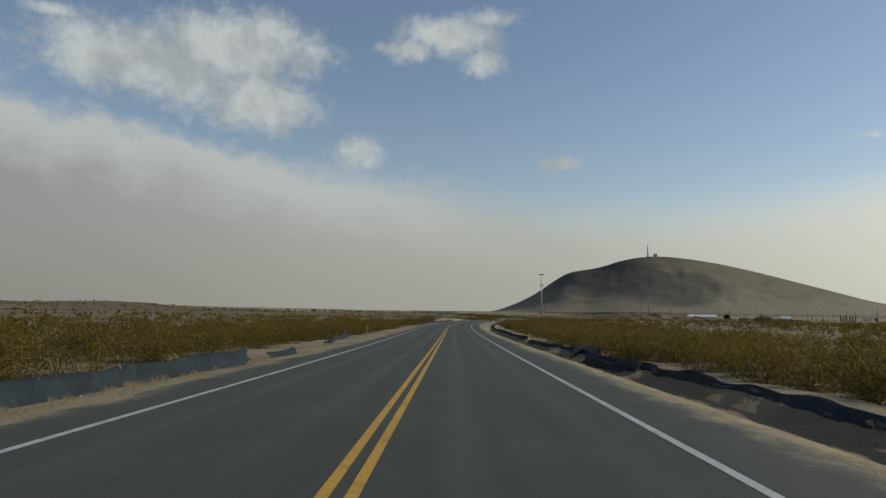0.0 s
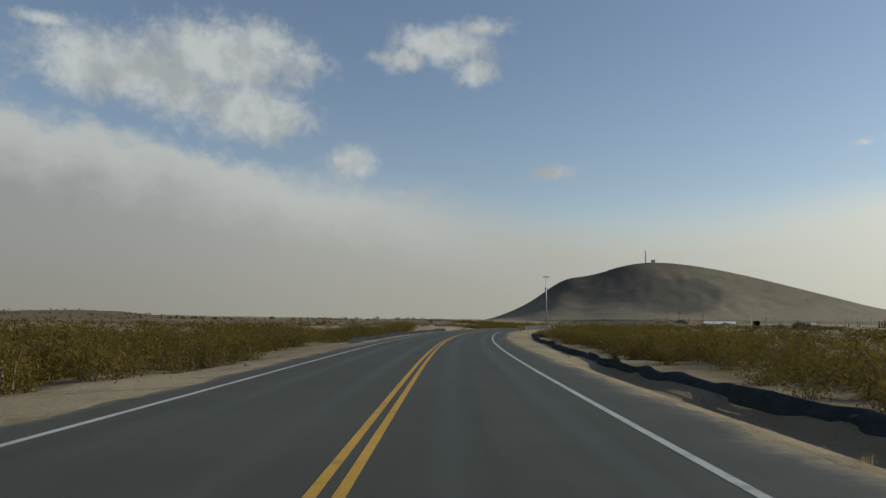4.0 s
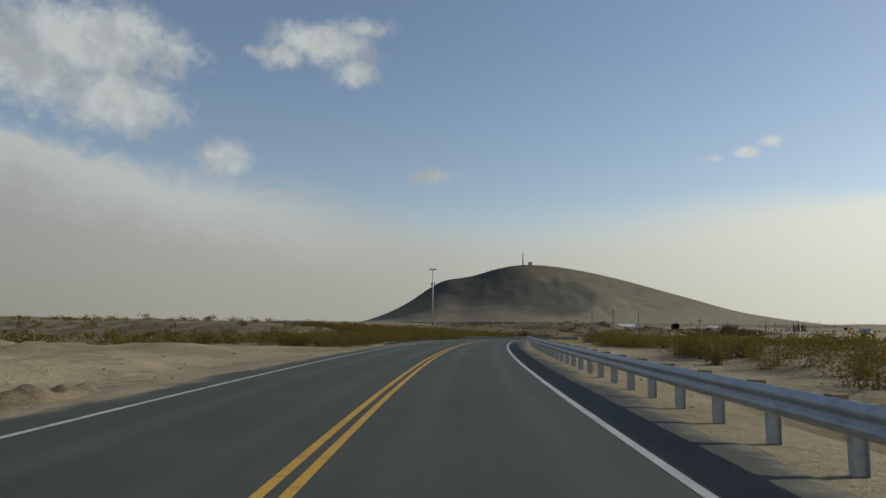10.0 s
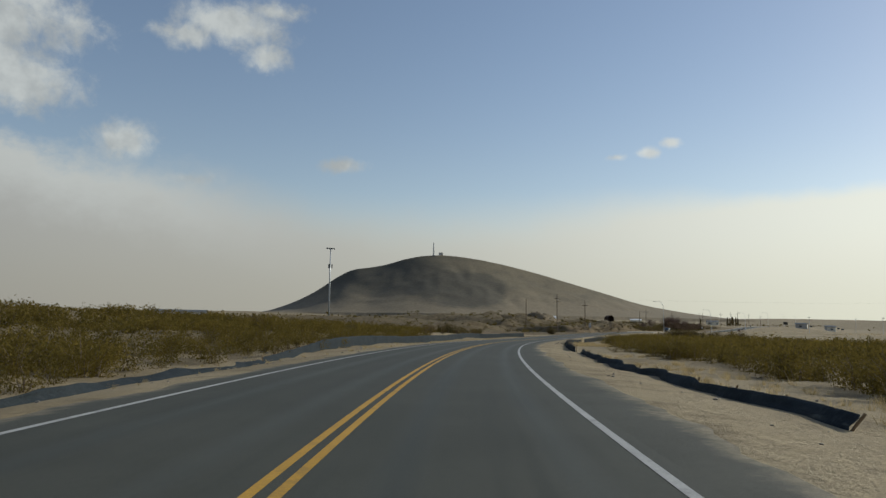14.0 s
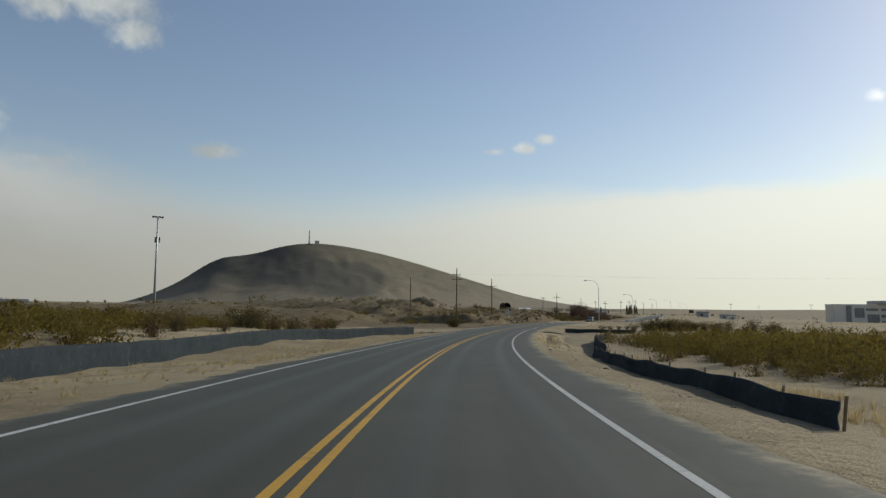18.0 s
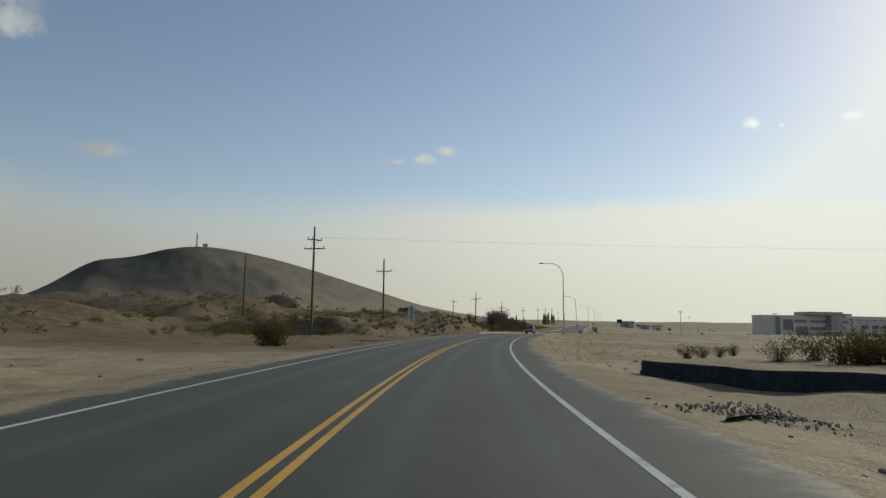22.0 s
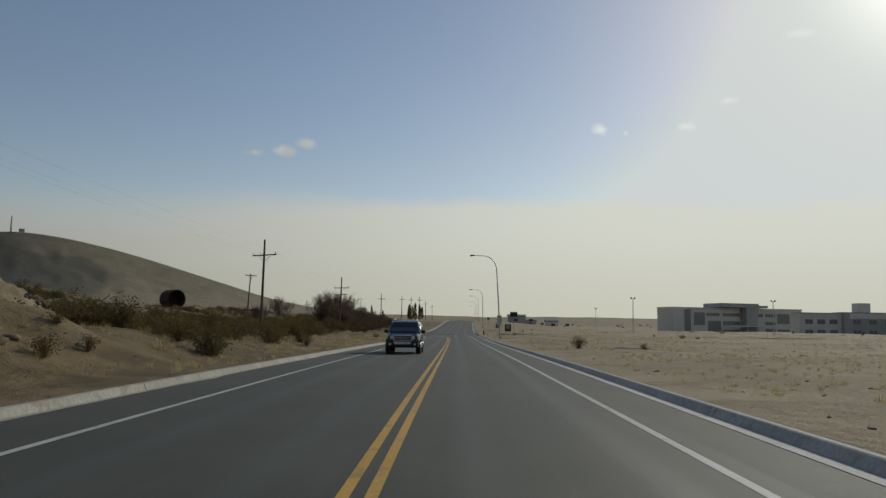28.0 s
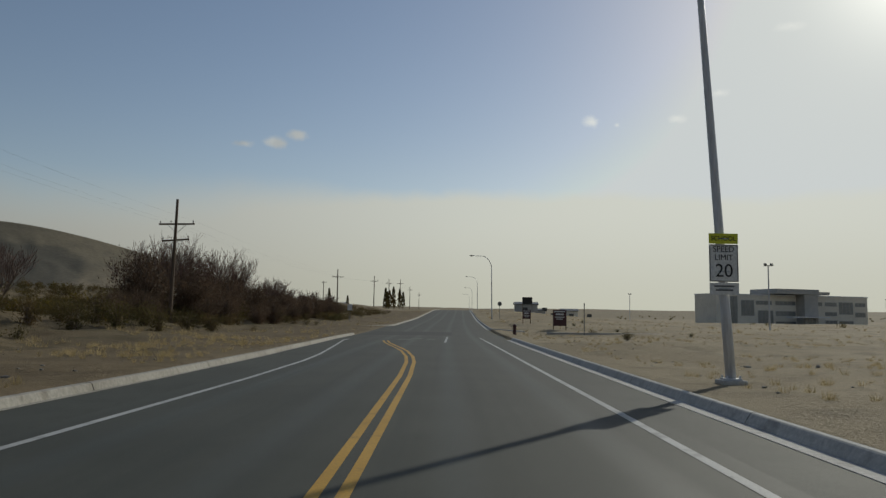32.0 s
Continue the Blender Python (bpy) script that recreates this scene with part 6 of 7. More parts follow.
        for y in (-1.12, -0.12, 0.92):
            block("door_seam", (0.012, 0.012, 0.62), (k * 0.897, y, 0.76), M_BLACK, body, bevel=0.0)
        for y in (-0.95, 0.05):
            block("door_handle", (0.03, 0.17, 0.035), (k * 0.905, y, 0.98), M_CHROME, body, "bright door handle", bevel=0.01)
        block("sill_trim", (0.05, 2.3, 0.12), (k * 0.885, 0.0, 0.36), M_BLACK, body, "black sill trim", bevel=0.015)
        bm = bmesh.new()
        tube(bm, [(k * 0.62, -1.8, 1.74), (k * 0.62, -1.6, 1.82), (k * 0.62, 0.0, 1.82), (k * 0.62, 0.2, 1.74)], [0.022] * 4, 6)
        part("roof_rail", bm, M_CHROME, root)
        for y in (1.42, -1.36):
            bm = bmesh.new()
            bmesh.ops.create_cone(bm, cap_ends=True, segments=28, radius1=0.43, radius2=0.43, depth=0.03, matrix=Matrix.Translation((k * 0.888, y, 0.40)) @ Matrix.Rotation(radians(90), 4, "Y"))
            part("wheel_arch", bm, M_BLACK, root, "dark wheel arch")
            bm = bmesh.new()
            bmesh.ops.create_cone(bm, cap_ends=True, segments=28, radius1=0.36, radius2=0.36, depth=0.24, matrix=Matrix.Translation((k * 0.795, y, 0.36)) @ Matrix.Rotation(radians(90), 4, "Y"))
            wheel = part("wheel", bm, M_RUBBER, root, "black tyre")
            bm = bmesh.new()
            bmesh.ops.create_cone(bm, cap_ends=True, segments=24, radius1=0.25, radius2=0.22, depth=0.03, matrix=Matrix.Translation((k * 0.922, y, 0.36)) @ Matrix.Rotation(radians(90 * k), 4, "Y"))
            rim = part("rim", bm, M_CHROME, wheel, "bright alloy rim")
            for a in range(5):
                w = radians(72 * a + 20)
                bmh = bmesh.new()
                bmesh.ops.create_cone(bmh, cap_ends=True, segments=8, radius1=0.055, radius2=0.045, depth=0.012, matrix=Matrix.Translation((k * 0.938, y + 0.13 * math.cos(w), 0.36 + 0.13 * math.sin(w))) @ Matrix.Rotation(radians(90), 4, "Y"))
                part("rim_opening", bmh, M_BLACK, wheel)
        block("headlight", (0.34, 0.12, 0.20), (k * 0.66, 2.13, 0.86), M_LENS, root, "clear headlight", Euler((0, 0, -k * 0.30)).to_matrix())
        block("mirror", (0.22, 0.13, 0.17), (k * 1.0, 0.66, 1.16), M_BLACK, root, "black door mirror", None, 0.045)
        block("fog_light", (0.13, 0.06, 0.09), (k * 0.64, 2.235, 0.52), M_LENS, root, "", None, 0.02)
    surround = block("grille", (0.98, 0.10, 0.34), (0, 2.19, 0.83), M_CHROME, root, "chrome grille surround")
    for z in (0.745, 0.83, 0.915):
        block("grille_slot", (0.86, 0.03, 0.062), (0, 2.245, z), M_BLACK, surround, "", None, 0.01)
    bumper = block("bumper", (1.68, 0.20, 0.26), (0, 2.14, 0.50), M_BLACK, root, "dark bumper", None, 0.06)
    block("skid_plate", (0.86, 0.05, 0.15), (0, 2.245, 0.575), M_CHROME, bumper, "bright skid plate", None, 0.02)
    block("air_intake", (0.80, 0.04, 0.09), (0, 2.25, 0.445), M_RUBBER, bumper, "", None, 0.01)


suv(601.0, -2.0)


# ---- stones, rubble, debris ----
def stone_mesh(rng, n=1):
    bm = bmesh.new()
    bmesh.ops.create_icosphere(bm, subdivisions=1, radius=1.0)
    for v in bm.verts:
        v.co *= rng.uniform(0.65, 1.1)
        v.co.z *= 0.7
    return from_bm("stone", bm, M_ROCK)


RNG = random.Random(5)
STONES = [stone_mesh(RNG) for _ in range(5)]


def rubble_pile(s, d, ls, ld, count, label, scale=1.0):
    root = thing("rubble_pile", label, "rubble", spot(s, d), turn_at(s), "rubble piles")
    inv = root.matrix_world.inverted()
    for _ in range(count):
        a, b = RNG.gauss(0, 0.4), RNG.gauss(0, 0.4)
        p = spot(s + a * ls, d + b * ld)
        r = scale * RNG.uniform(0.02, 0.06) * (1.6 if RNG.random() < 0.08 else 1.0)
        p.z += 0.32 * scale * math.exp(-3 * (a * a + b * b)) * RNG.random() + r * 0.3
        m = Matrix.Translation(p) @ Euler((RNG.uniform(0, 6), RNG.uniform(0, 6), RNG.uniform(0, 6))).to_matrix().to_4x4() @ Matrix.Diagonal((r, r * RNG.uniform(0.6, 1.2), r * 0.8, 1))
        part("stone", RNG.choice(STONES), None, root, at=inv @ m)


rubble_pile(447.8, -7.6, 2.2, 1.3, 295, "heap of pale broken stones and black fabric beside the shoulder")
rubble_pile(454.4, 7.0, 1.0, 1.7, 295, "heap of dark broken stones and fabric beside the shoulder", 0.85)
rubble_pile(366.0, 6.6, 2.0, 0.7, 45, "scatter of broken stones beside the slumped fence")


def scatter_stones():
    V, F, n0 = [], [], 0
    base = []
    for me in STONES:
        v = np.empty(len(me.vertices) * 3, np.float32)
        me.vertices.foreach_get("co", v)
        base.append((v.reshape(-1, 3), np.array([tuple(p.vertices) for p in me.polygons])))
    rng = np.random.default_rng(3)
    n = 3600
    s = rng.uniform(-30, 760, n)
    sg = np.where(rng.random(n) < 0.5, -1, 1)
    d = sg * (5.3 + rng.gamma(1.5, 3.2, n))
    curbed = s > 546
    d = np.where(curbed, d + sg * 1.0, d)
    x, y, z, h = along(s)
    px, py = x + d * np.cos(h), y + d * np.sin(h)
    pz = land(px, py)
    size = rng.uniform(0.02, 0.07, n) * (1 + 1.2 * (rng.random(n) < 0.06))
    for i in range(n):
        v, f = base[i % 5]
        a = rng.uniform(0, 6.28)
        c, q = math.cos(a), math.sin(a)
        w = v * size[i]
        V.append(np.stack([w[:, 0] * c - w[:, 1] * q + px[i], w[:, 0] * q + w[:, 1] * c + py[i], w[:, 2] + pz[i]], 1))
        F.append(f + n0)
        n0 += len(v)
    tagged(new("loose_stones", mesh_from("loose_stones", np.concatenate(V), np.concatenate(F), [M_ROCK])), "small loose stones scattered over the sandy verges", "stones", kind="stuff")


scatter_stones()


def bank_clods():
    """Brown clods and slabs of earth that have broken from the bluff."""
    base = []
    for k in range(4):
        rng = random.Random(60 + k)
        bm = bmesh.new()
        bmesh.ops.create_icosphere(bm, subdivisions=2, radius=1.0)
        for v in bm.verts:
            v.co *= rng.uniform(0.72, 1.12)
        base.append((np.array([v.co[:] for v in bm.verts]), np.array([[q.index for q in fc.verts] for fc in bm.faces])))
        bm.free()
    rng = np.random.default_rng(64)
    n = 240
    s = rng.uniform(524, 580, n)
    toe = 15.0 - 5.6 * ramp(s, 535, 556)
    d = -(toe + rng.normal(1.0, 1.9, n) + (rng.random(n) < 0.35) * rng.uniform(0, 20, n))
    x, y, z, h = along(s)
    px, py = x + d * np.cos(h), y + d * np.sin(h)
    pz = land(px, py)
    V, F, n0 = [], [], 0
    for i in range(n):
        v, f = base[i % 4]
        c, q = math.cos(i * 1.7), math.sin(i * 1.7)
        w = v * np.array([1.5, 1.1, 0.62]) * (0.06 + 0.28 * rng.random() ** 2.0)
        V.append(np.stack([w[:, 0] * c - w[:, 1] * q + px[i], w[:, 0] * q + w[:, 1] * c + py[i], w[:, 2] + pz[i]], 1))
        F.append(f + n0)
        n0 += len(v)
    tagged(new("earth_clods", mesh_from("earth_clods", np.concatenate(V), np.concatenate(F), [M_CLOD], True)), "brown clods of earth broken from the eroded bank", "clods", kind="stuff")


bank_clods()


def spoil_heap(s, d, length, width, height):
    root = thing("dirt_heap", "small heap of broken pale dirt on the sand", "heap", spot(s, d), turn_at(s))
    inv = root.matrix_world.inverted()
    n, m = 30, 22
    vs = []
    for i in range(n):
        for j in range(m):
            u, w = i / (n - 1) * 2 - 1, j / (m - 1) * 2 - 1
            p = spot(s + u * length / 2, d + w * width / 2)
            k = max(0.0, 1 - u * u - w * w) ** 0.6
            lump = 0.65 + 0.35 * float(vnoise(p.x, p.y, 0.7, 91)) + 0.3 * float(vnoise(p.x, p.y, 0.3, 92))
            p.z += height * k * lump - 0.06
            vs.append(tuple(inv @ p))
    fs = [(i * m + j, (i + 1) * m + j, (i + 1) * m + j + 1, i * m + j + 1) for i in range(n - 1) for j in range(m - 1)]
    part("heap", mesh_from("heap", vs, fs, [M_CLOD], True), None, root)


spoil_heap(214.6, -7.0, 3.6, 2.2, 0.55)
spoil_heap(452.0, -9.6, 4.0, 2.2, 0.35)


def rock_pile(s, d, length, width, top):
    """Dumped earth heap strewn with dark boulders behind the dune."""
    at = spot(s, d)
    height = top - at.z
    root = thing("rock_pile", "heap of dumped earth strewn with dark boulders", "rock pile", at, turn_at(s))
    inv = root.matrix_world.inverted()

    def skin(u, w):
        p = spot(s + u * length / 2, d + w * width / 2)
        k = max(0.0, 1 - u * u - w * w) ** 0.5
        p.z += height * k * (0.85 + 0.22 * float(vnoise(p.x, p.y, 2.4, 93)) + 0.14 * float(vnoise(p.x, p.y, 0.9, 94))) - 0.1
        return inv @ p
    n, m = 44, 26
    vs = [tuple(skin(i / (n - 1) * 2 - 1, j / (m - 1) * 2 - 1)) for i in range(n) for j in range(m)]
    fs = [(i * m + j, (i + 1) * m + j, (i + 1) * m + j + 1, i * m + j + 1) for i in range(n - 1) for j in range(m - 1)]
    part("earth_body", mesh_from("earth_body", vs, fs, [M_CLOD], True), None, root, "brown dumped earth")
    rng = random.Random(95)
    for k in range(70):
        r, a = math.sqrt(rng.random()) * 0.92, rng.uniform(0, 6.28)
        size = rng.uniform(0.12, 0.42)
        bm = bmesh.new()
        bmesh.ops.create_icosphere(bm, subdivisions=2, radius=size)
        for v in bm.verts:
            v.co *= rng.uniform(0.8, 1.12)
        bmesh.ops.transform(bm, matrix=Matrix.Translation(skin(r * math.cos(a), r * math.sin(a))) @ Matrix.Rotation(a * 3, 4, "Z") @ Matrix.Diagonal((1.2, 0.9, 0.75, 1)), verts=bm.verts)
        part("boulder", bm, M_DARK_ROCK, root)


rock_pile(602.0, -29.0, 20.0, 9.0, 5.6)
rock_pile(605.0, -58.0, 26.0, 16.0, 7.6)


def board(s, d, length, turn, label, mat=M_TREAD):
    root = tagged(new("plank", None), label, "plank", "loose planks")
    root.matrix_world = Matrix.Translation(spot(s, d) + Vector((0, 0, 0.05))) @ Matrix.Rotation(radians(turn_at(s) + turn), 4, "Z")
    bm = bmesh.new()
    cube(bm, (length, 0.22, 0.07), (0, 0, 0), bevel=0.01)
    part("board", bm, mat, root)


for s, d, l, tn in ((529, -13.2, 3.6, 8), (534, -13.6, 3.2, -12), (541, -13.2, 2.4, 15), (612, 9.5, 1.6, 20), (608, 12.0, 2.2, -10), (600, -13.5, 2.0, 30)):
    board(s, d, l, tn, "weathered pale plank lying on the sand")
for s, d, l, tn in ((483.5, -6.3, 2.8, 78), (503.5, -8.2, 3.4, 10)):
    board(s, d, l, tn, "dark weathered plank lying on the sand", M_POLE)


def pipe():
    at = spot(727.0, -65.0)
    root = thing("culvert_pipe", "large dark rusty steel pipe lying on the bank", "pipe", at, 4)
    bm = bmesh.new()
    n = 24
    ring = lambda r, y: [bm.verts.new((r * math.cos(2 * math.pi * k / n), y, 2.1 + r * math.sin(2 * math.pi * k / n))) for k in range(n)]
    a, b, c, d = ring(2.2, -1.9), ring(2.2, 1.9), ring(2.05, 1.9), ring(2.05, -1.9)
    for u, v in ((a, b), (b, c), (c, d), (d, a)):
        for k in range(n):
            bm.faces.new((u[k], u[(k + 1) % n], v[(k + 1) % n], v[k]))
    plate = [bm.verts.new((2.1 * math.cos(2 * math.pi * k / n), 1.2, 2.1 + 2.1 * math.sin(2 * math.pi * k / n))) for k in range(n)]
    bm.faces.new(plate)
    part("pipe_shell", bm, material("rusty_steel", [(0.045, 0.032, 0.026), (0.075, 0.05, 0.036)], 0.6, 6.0, 0.9, 0.2, coords="object"), root)


pipe()


def road_scrawl():
    """White paint loops on the shoulder."""
    root = thing("painted_mark", "looping white survey paint on the shoulder", "road marking", spot(512.0, -4.5, 0.0), turn_at(512.0))
    for k, (cx_, cy_, rx, ry) in enumerate(((0, 0, 0.35, 0.9), (-0.1, 1.4, 0.3, 0.8), (0.05, -1.5, 0.25, 0.6))):
        bm = bmesh.new()
        n = 26
        vs = [[bm.verts.new((cx_ + (rx + o) * math.cos(2 * math.pi * i / n), cy_ + (ry + o) * math.sin(2 * math.pi * i / n), 0.006)) for i in range(n)] for o in (-0.04, 0.04)]
        for i in range(n):
            bm.faces.new((vs[0][i], vs[0][(i + 1) % n], vs[1][(i + 1) % n], vs[1][i]))
        part("paint_loop", bm, M_WHITE, root)


road_scrawl()


# ---- plants ----
def leafy(seed, stems, leaves, height, width, size, upright=0.6, low=0.25, loose=0.07):
    """Arrays of a shrub: stems (quads) and leaves (quads)."""
    rng = np.random.default_rng(seed)
    a = rng.uniform(0, 2 * math.pi, stems)
    out = width / 2 * np.sqrt(rng.uniform(0.03, 1.0, stems))
    tip = np.stack([out * np.cos(a), out * np.sin(a), height * (1 - 0.45 * (out / (width / 2)) ** 2) * rng.uniform(0.75, 1.08, stems)], 1)
    foot = np.stack([0.10 * width * np.cos(a) * rng.random(stems), 0.10 * width * np.sin(a) * rng.random(stems), np.full(stems, -0.05)], 1)
    bend = np.stack([out * 0.35 * np.cos(a), out * 0.35 * np.sin(a), tip[:, 2] * 0.55], 1)
    sv, sf = [], []
    for i in range(stems):
        w = 0.012 * height + 0.004
        side_ = np.array([-math.sin(a[i]), math.cos(a[i]), 0]) * w
        k = len(sv)
        for p, q in ((foot[i], 1.0), (bend[i], 0.7), (tip[i], 0.25)):
            sv += [p - side_ * q, p + side_ * q]
        sf += [(k, k + 1, k + 3, k + 2), (k + 2, k + 3, k + 5, k + 4)]
    j = rng.integers(0, stems, leaves)
    t = rng.uniform(low, 1.05, leaves) ** 0.75
    t = t[:, None]
    pos = foot[j] * (1 - t) ** 2 + 2 * bend[j] * t * (1 - t) + tip[j] * t ** 2
    pos = pos + rng.normal(0, loose, (leaves, 3)) * width * np.array([1, 1, 0.6])
    pos[:, 2] = np.maximum(pos[:, 2], 0.03 * height)
    u = rng.normal(0, 1, (leaves, 3))
    u[:, 2] += upright
    u /= np.linalg.norm(u, axis=1)[:, None]
    v = np.cross(u, rng.normal(0, 1, (leaves, 3)))
    v /= np.linalg.norm(v, axis=1)[:, None]
    sz = size * rng.uniform(0.6, 1.4, leaves)[:, None]
    lv = np.stack([pos - u * sz - v * sz * 0.42, pos - u * sz + v * sz * 0.42, pos + u * sz], 1).reshape(-1, 3)
    lf = np.arange(leaves * 3).reshape(-1, 3)
    return np.array(sv), np.array(sf), lv, lf


def spread(template, places, turns, sizes, tall=None):
    """One array of many copies of a leaf or stem array."""
    v, f = template
    c, s = np.cos(turns), np.sin(turns)
    tall = sizes if tall is None else tall
    x = (v[None, :, 0] * c[:, None] - v[None, :, 1] * s[:, None]) * sizes[:, None] + places[:, 0:1]
    y = (v[None, :, 0] * s[:, None] + v[None, :, 1] * c[:, None]) * sizes[:, None] + places[:, 1:2]
    z = v[None, :, 2] * tall[:, None] + places[:, 2:3]
    V = np.stack([x, y, z], 2).reshape(-1, 3)
    F = (f[None] + (np.arange(len(places)) * len(v))[:, None, None]).reshape(-1, f.shape[1])
    return V, F


def join(chunks):
    n, V, F = 0, [], []
    for v, f in chunks:
        V.append(v), F.append(f + n)
        n += len(v)
    return np.concatenate(V), np.concatenate(F)


def plant_creosote():
    rng = np.random.default_rng(11)
    near = [leafy(100 + k, 26, 2000, 1.15, 2.2, 0.034, 0.7, 0.0, 0.085) for k in range(4)]
    edge = [leafy(105 + k, 6, 560, 1.15, 2.3, 0.050, 0.9, 0.0, 0.10) for k in range(5)]
    mids = [leafy(110 + k, 3, 150, 1.1, 2.3, 0.10, 0.8, 0.0, 0.13) for k in range(5)]
    outs = [leafy(120 + k, 2, 44, 1.1, 2.4, 0.20, 0.5, 0.0, 0.15) for k in range(5)]
    fars = [leafy(130 + k, 1, 18, 1.2, 2.6, 0.40, 0.3, 0.05) for k in range(4)]
    # single shrubs next to the verge
    roots = []
    for k, (sv, sf, lv, lf) in enumerate(near):
        root = thing("creosote_bush", "olive-brown creosote bush growing in the sand", "bush", Vector((0, 0, 0)), 0, "roadside creosote bushes")
        part("woody_base", mesh_from("woody_base", sv, sf, [M_STEM]), None, root, "thin grey stems")
        part("foliage", mesh_from("foliage", lv, lf, [M_LEAF]), None, root, "small olive leaves")
        roots.append(root)
    n = 0
    firsts = set()
    clump = [(173.5, -8.6, 1.3), (175.5, -9.0, 1.5), (177.5, -9.4, 1.6), (180.0, -10.0, 1.4), (182.5, -10.6, 1.2), (176.0, -10.8, 1.7), (179.0, -11.5, 1.6), (171.5, -9.6, 1.3)]
    while n < 150:
        s = rng.uniform(0, 440)
        d = rng.choice([-1, 1]) * rng.uniform(8.5, 17)
        if n < len(clump):
            s, d, size = clump[n]
        elif rng.random() > float(shrub_zone(np.array([s]), np.array([d]))[0]):
            continue
        else:
            size = rng.uniform(0.5, 1.2)
        m = Matrix.Translation(spot(s, d)) @ Matrix.Rotation(rng.uniform(0, 6.28), 4, "Z") @ Matrix.Diagonal((size, size, size * rng.uniform(0.85, 1.15), 1))
        k = n % 4
        if k not in firsts:
            firsts.add(k)
            roots[k].matrix_world = m
        else:
            ob = copy_thing(roots[k], m)
            ob.matrix_world = m
        n += 1

    def field(count, dmin, dmax, smin, smax, temps, name, lo, hi, thin=1.0):
        s = rng.uniform(smin, smax, count)
        d = rng.choice([-1, 1], count) * rng.uniform(dmin, dmax, count)
        keep = rng.random(count) < shrub_zone(s, d) * thin
        s, d = s[keep], d[keep]
        x, y, z, h = along(s)
        px, py = x + d * np.cos(h), y + d * np.sin(h)
        clump = vnoise(px, py, 9.0, 41) + 0.6 * vnoise(px, py, 3.5, 42)
        keep = clump > -0.8
        px, py = px[keep], py[keep]
        # no plant of the inner bend may land on the road
        s2, d2 = station(px, py)
        keep = np.abs(d2) > dmin - 0.5
        px, py = px[keep], py[keep]
        P = np.stack([px, py, land(px, py)], 1)
        T, Z = rng.uniform(0, 6.28, len(P)), rng.uniform(lo, hi, len(P))
        H_ = Z * rng.uniform(0.8, 1.2, len(P))
        leaf, stem = [], []
        for k, (sv, sf, lv, lf) in enumerate(temps):
            q = np.arange(len(P)) % len(temps) == k
            if q.any():
                leaf.append(spread((lv, lf), P[q], T[q], Z[q], H_[q]))
                stem.append(spread((sv, sf), P[q], T[q], Z[q], H_[q]))
        v, f = join(leaf)
        ob = new(name, mesh_from(name, v, f, [M_LEAF]))
        tagged(ob, "wide stand of olive-brown creosote scrub on the plain", "scrub", kind="stuff")
        v, f = join(stem)
        tagged(new("scrub_stems", mesh_from("scrub_stems", v, f, [M_STEM])), "grey stems of the desert scrub", "scrub", kind="stuff")
    field(3700, 8.0, 16, -20, 450, edge, "creosote_scrub", 0.65, 1.3)
    field(5300, 15.5, 34, -60, 760, mids, "creosote_scrub", 0.5, 1.15)
    field(1500, 15.5, 46, 330, 452, mids, "creosote_scrub", 0.7, 1.35)
    field(6500, 32, 115, -100, 900, outs, "creosote_scrub", 0.5, 1.15)
    field(6500, 110, 420, -120, 1100, fars, "creosote_scrub", 0.7, 1.4, 0.9)
    # the far plain, in its own grid
    count = 5000
    r = 400 + 1500 * rng.random(count) ** 1.5
    a = rng.uniform(radians(-62), radians(75), count)
    px, py = 60 + r * np.sin(a), 200 + r * np.cos(a)
    s2, d2 = station(px, py)
    keep = (np.abs(d2) > 380) & (rng.random(count) < np.where(d2 > 0, 0.35, 1.0))
    px, py, r = px[keep], py[keep], r[keep]
    P = np.stack([px, py, land(px, py) - 0.1], 1)
    T, Z = rng.uniform(0, 6.28, len(P)), 1.3 + r / 700
    sv, sf, lv, lf = fars[0]
    v, f = spread((lv, lf), P, T, Z, Z * 0.62)
    tagged(new("creosote_scrub", mesh_from("creosote_scrub", v, f, [M_LEAF])), "distant dark specks of desert scrub on the plain", "scrub", kind="stuff")


plant_creosote()


def brush_edge(s):
    """Offset at which the brush of the left bank begins."""
    return np.interp(s, [575, 588, 610, 624, 650, 676, 688, 700, 720], [9.0, 8.6, 9.2, 11.0, 16.0, 20.0, 17.0, 15.0, 13.0])


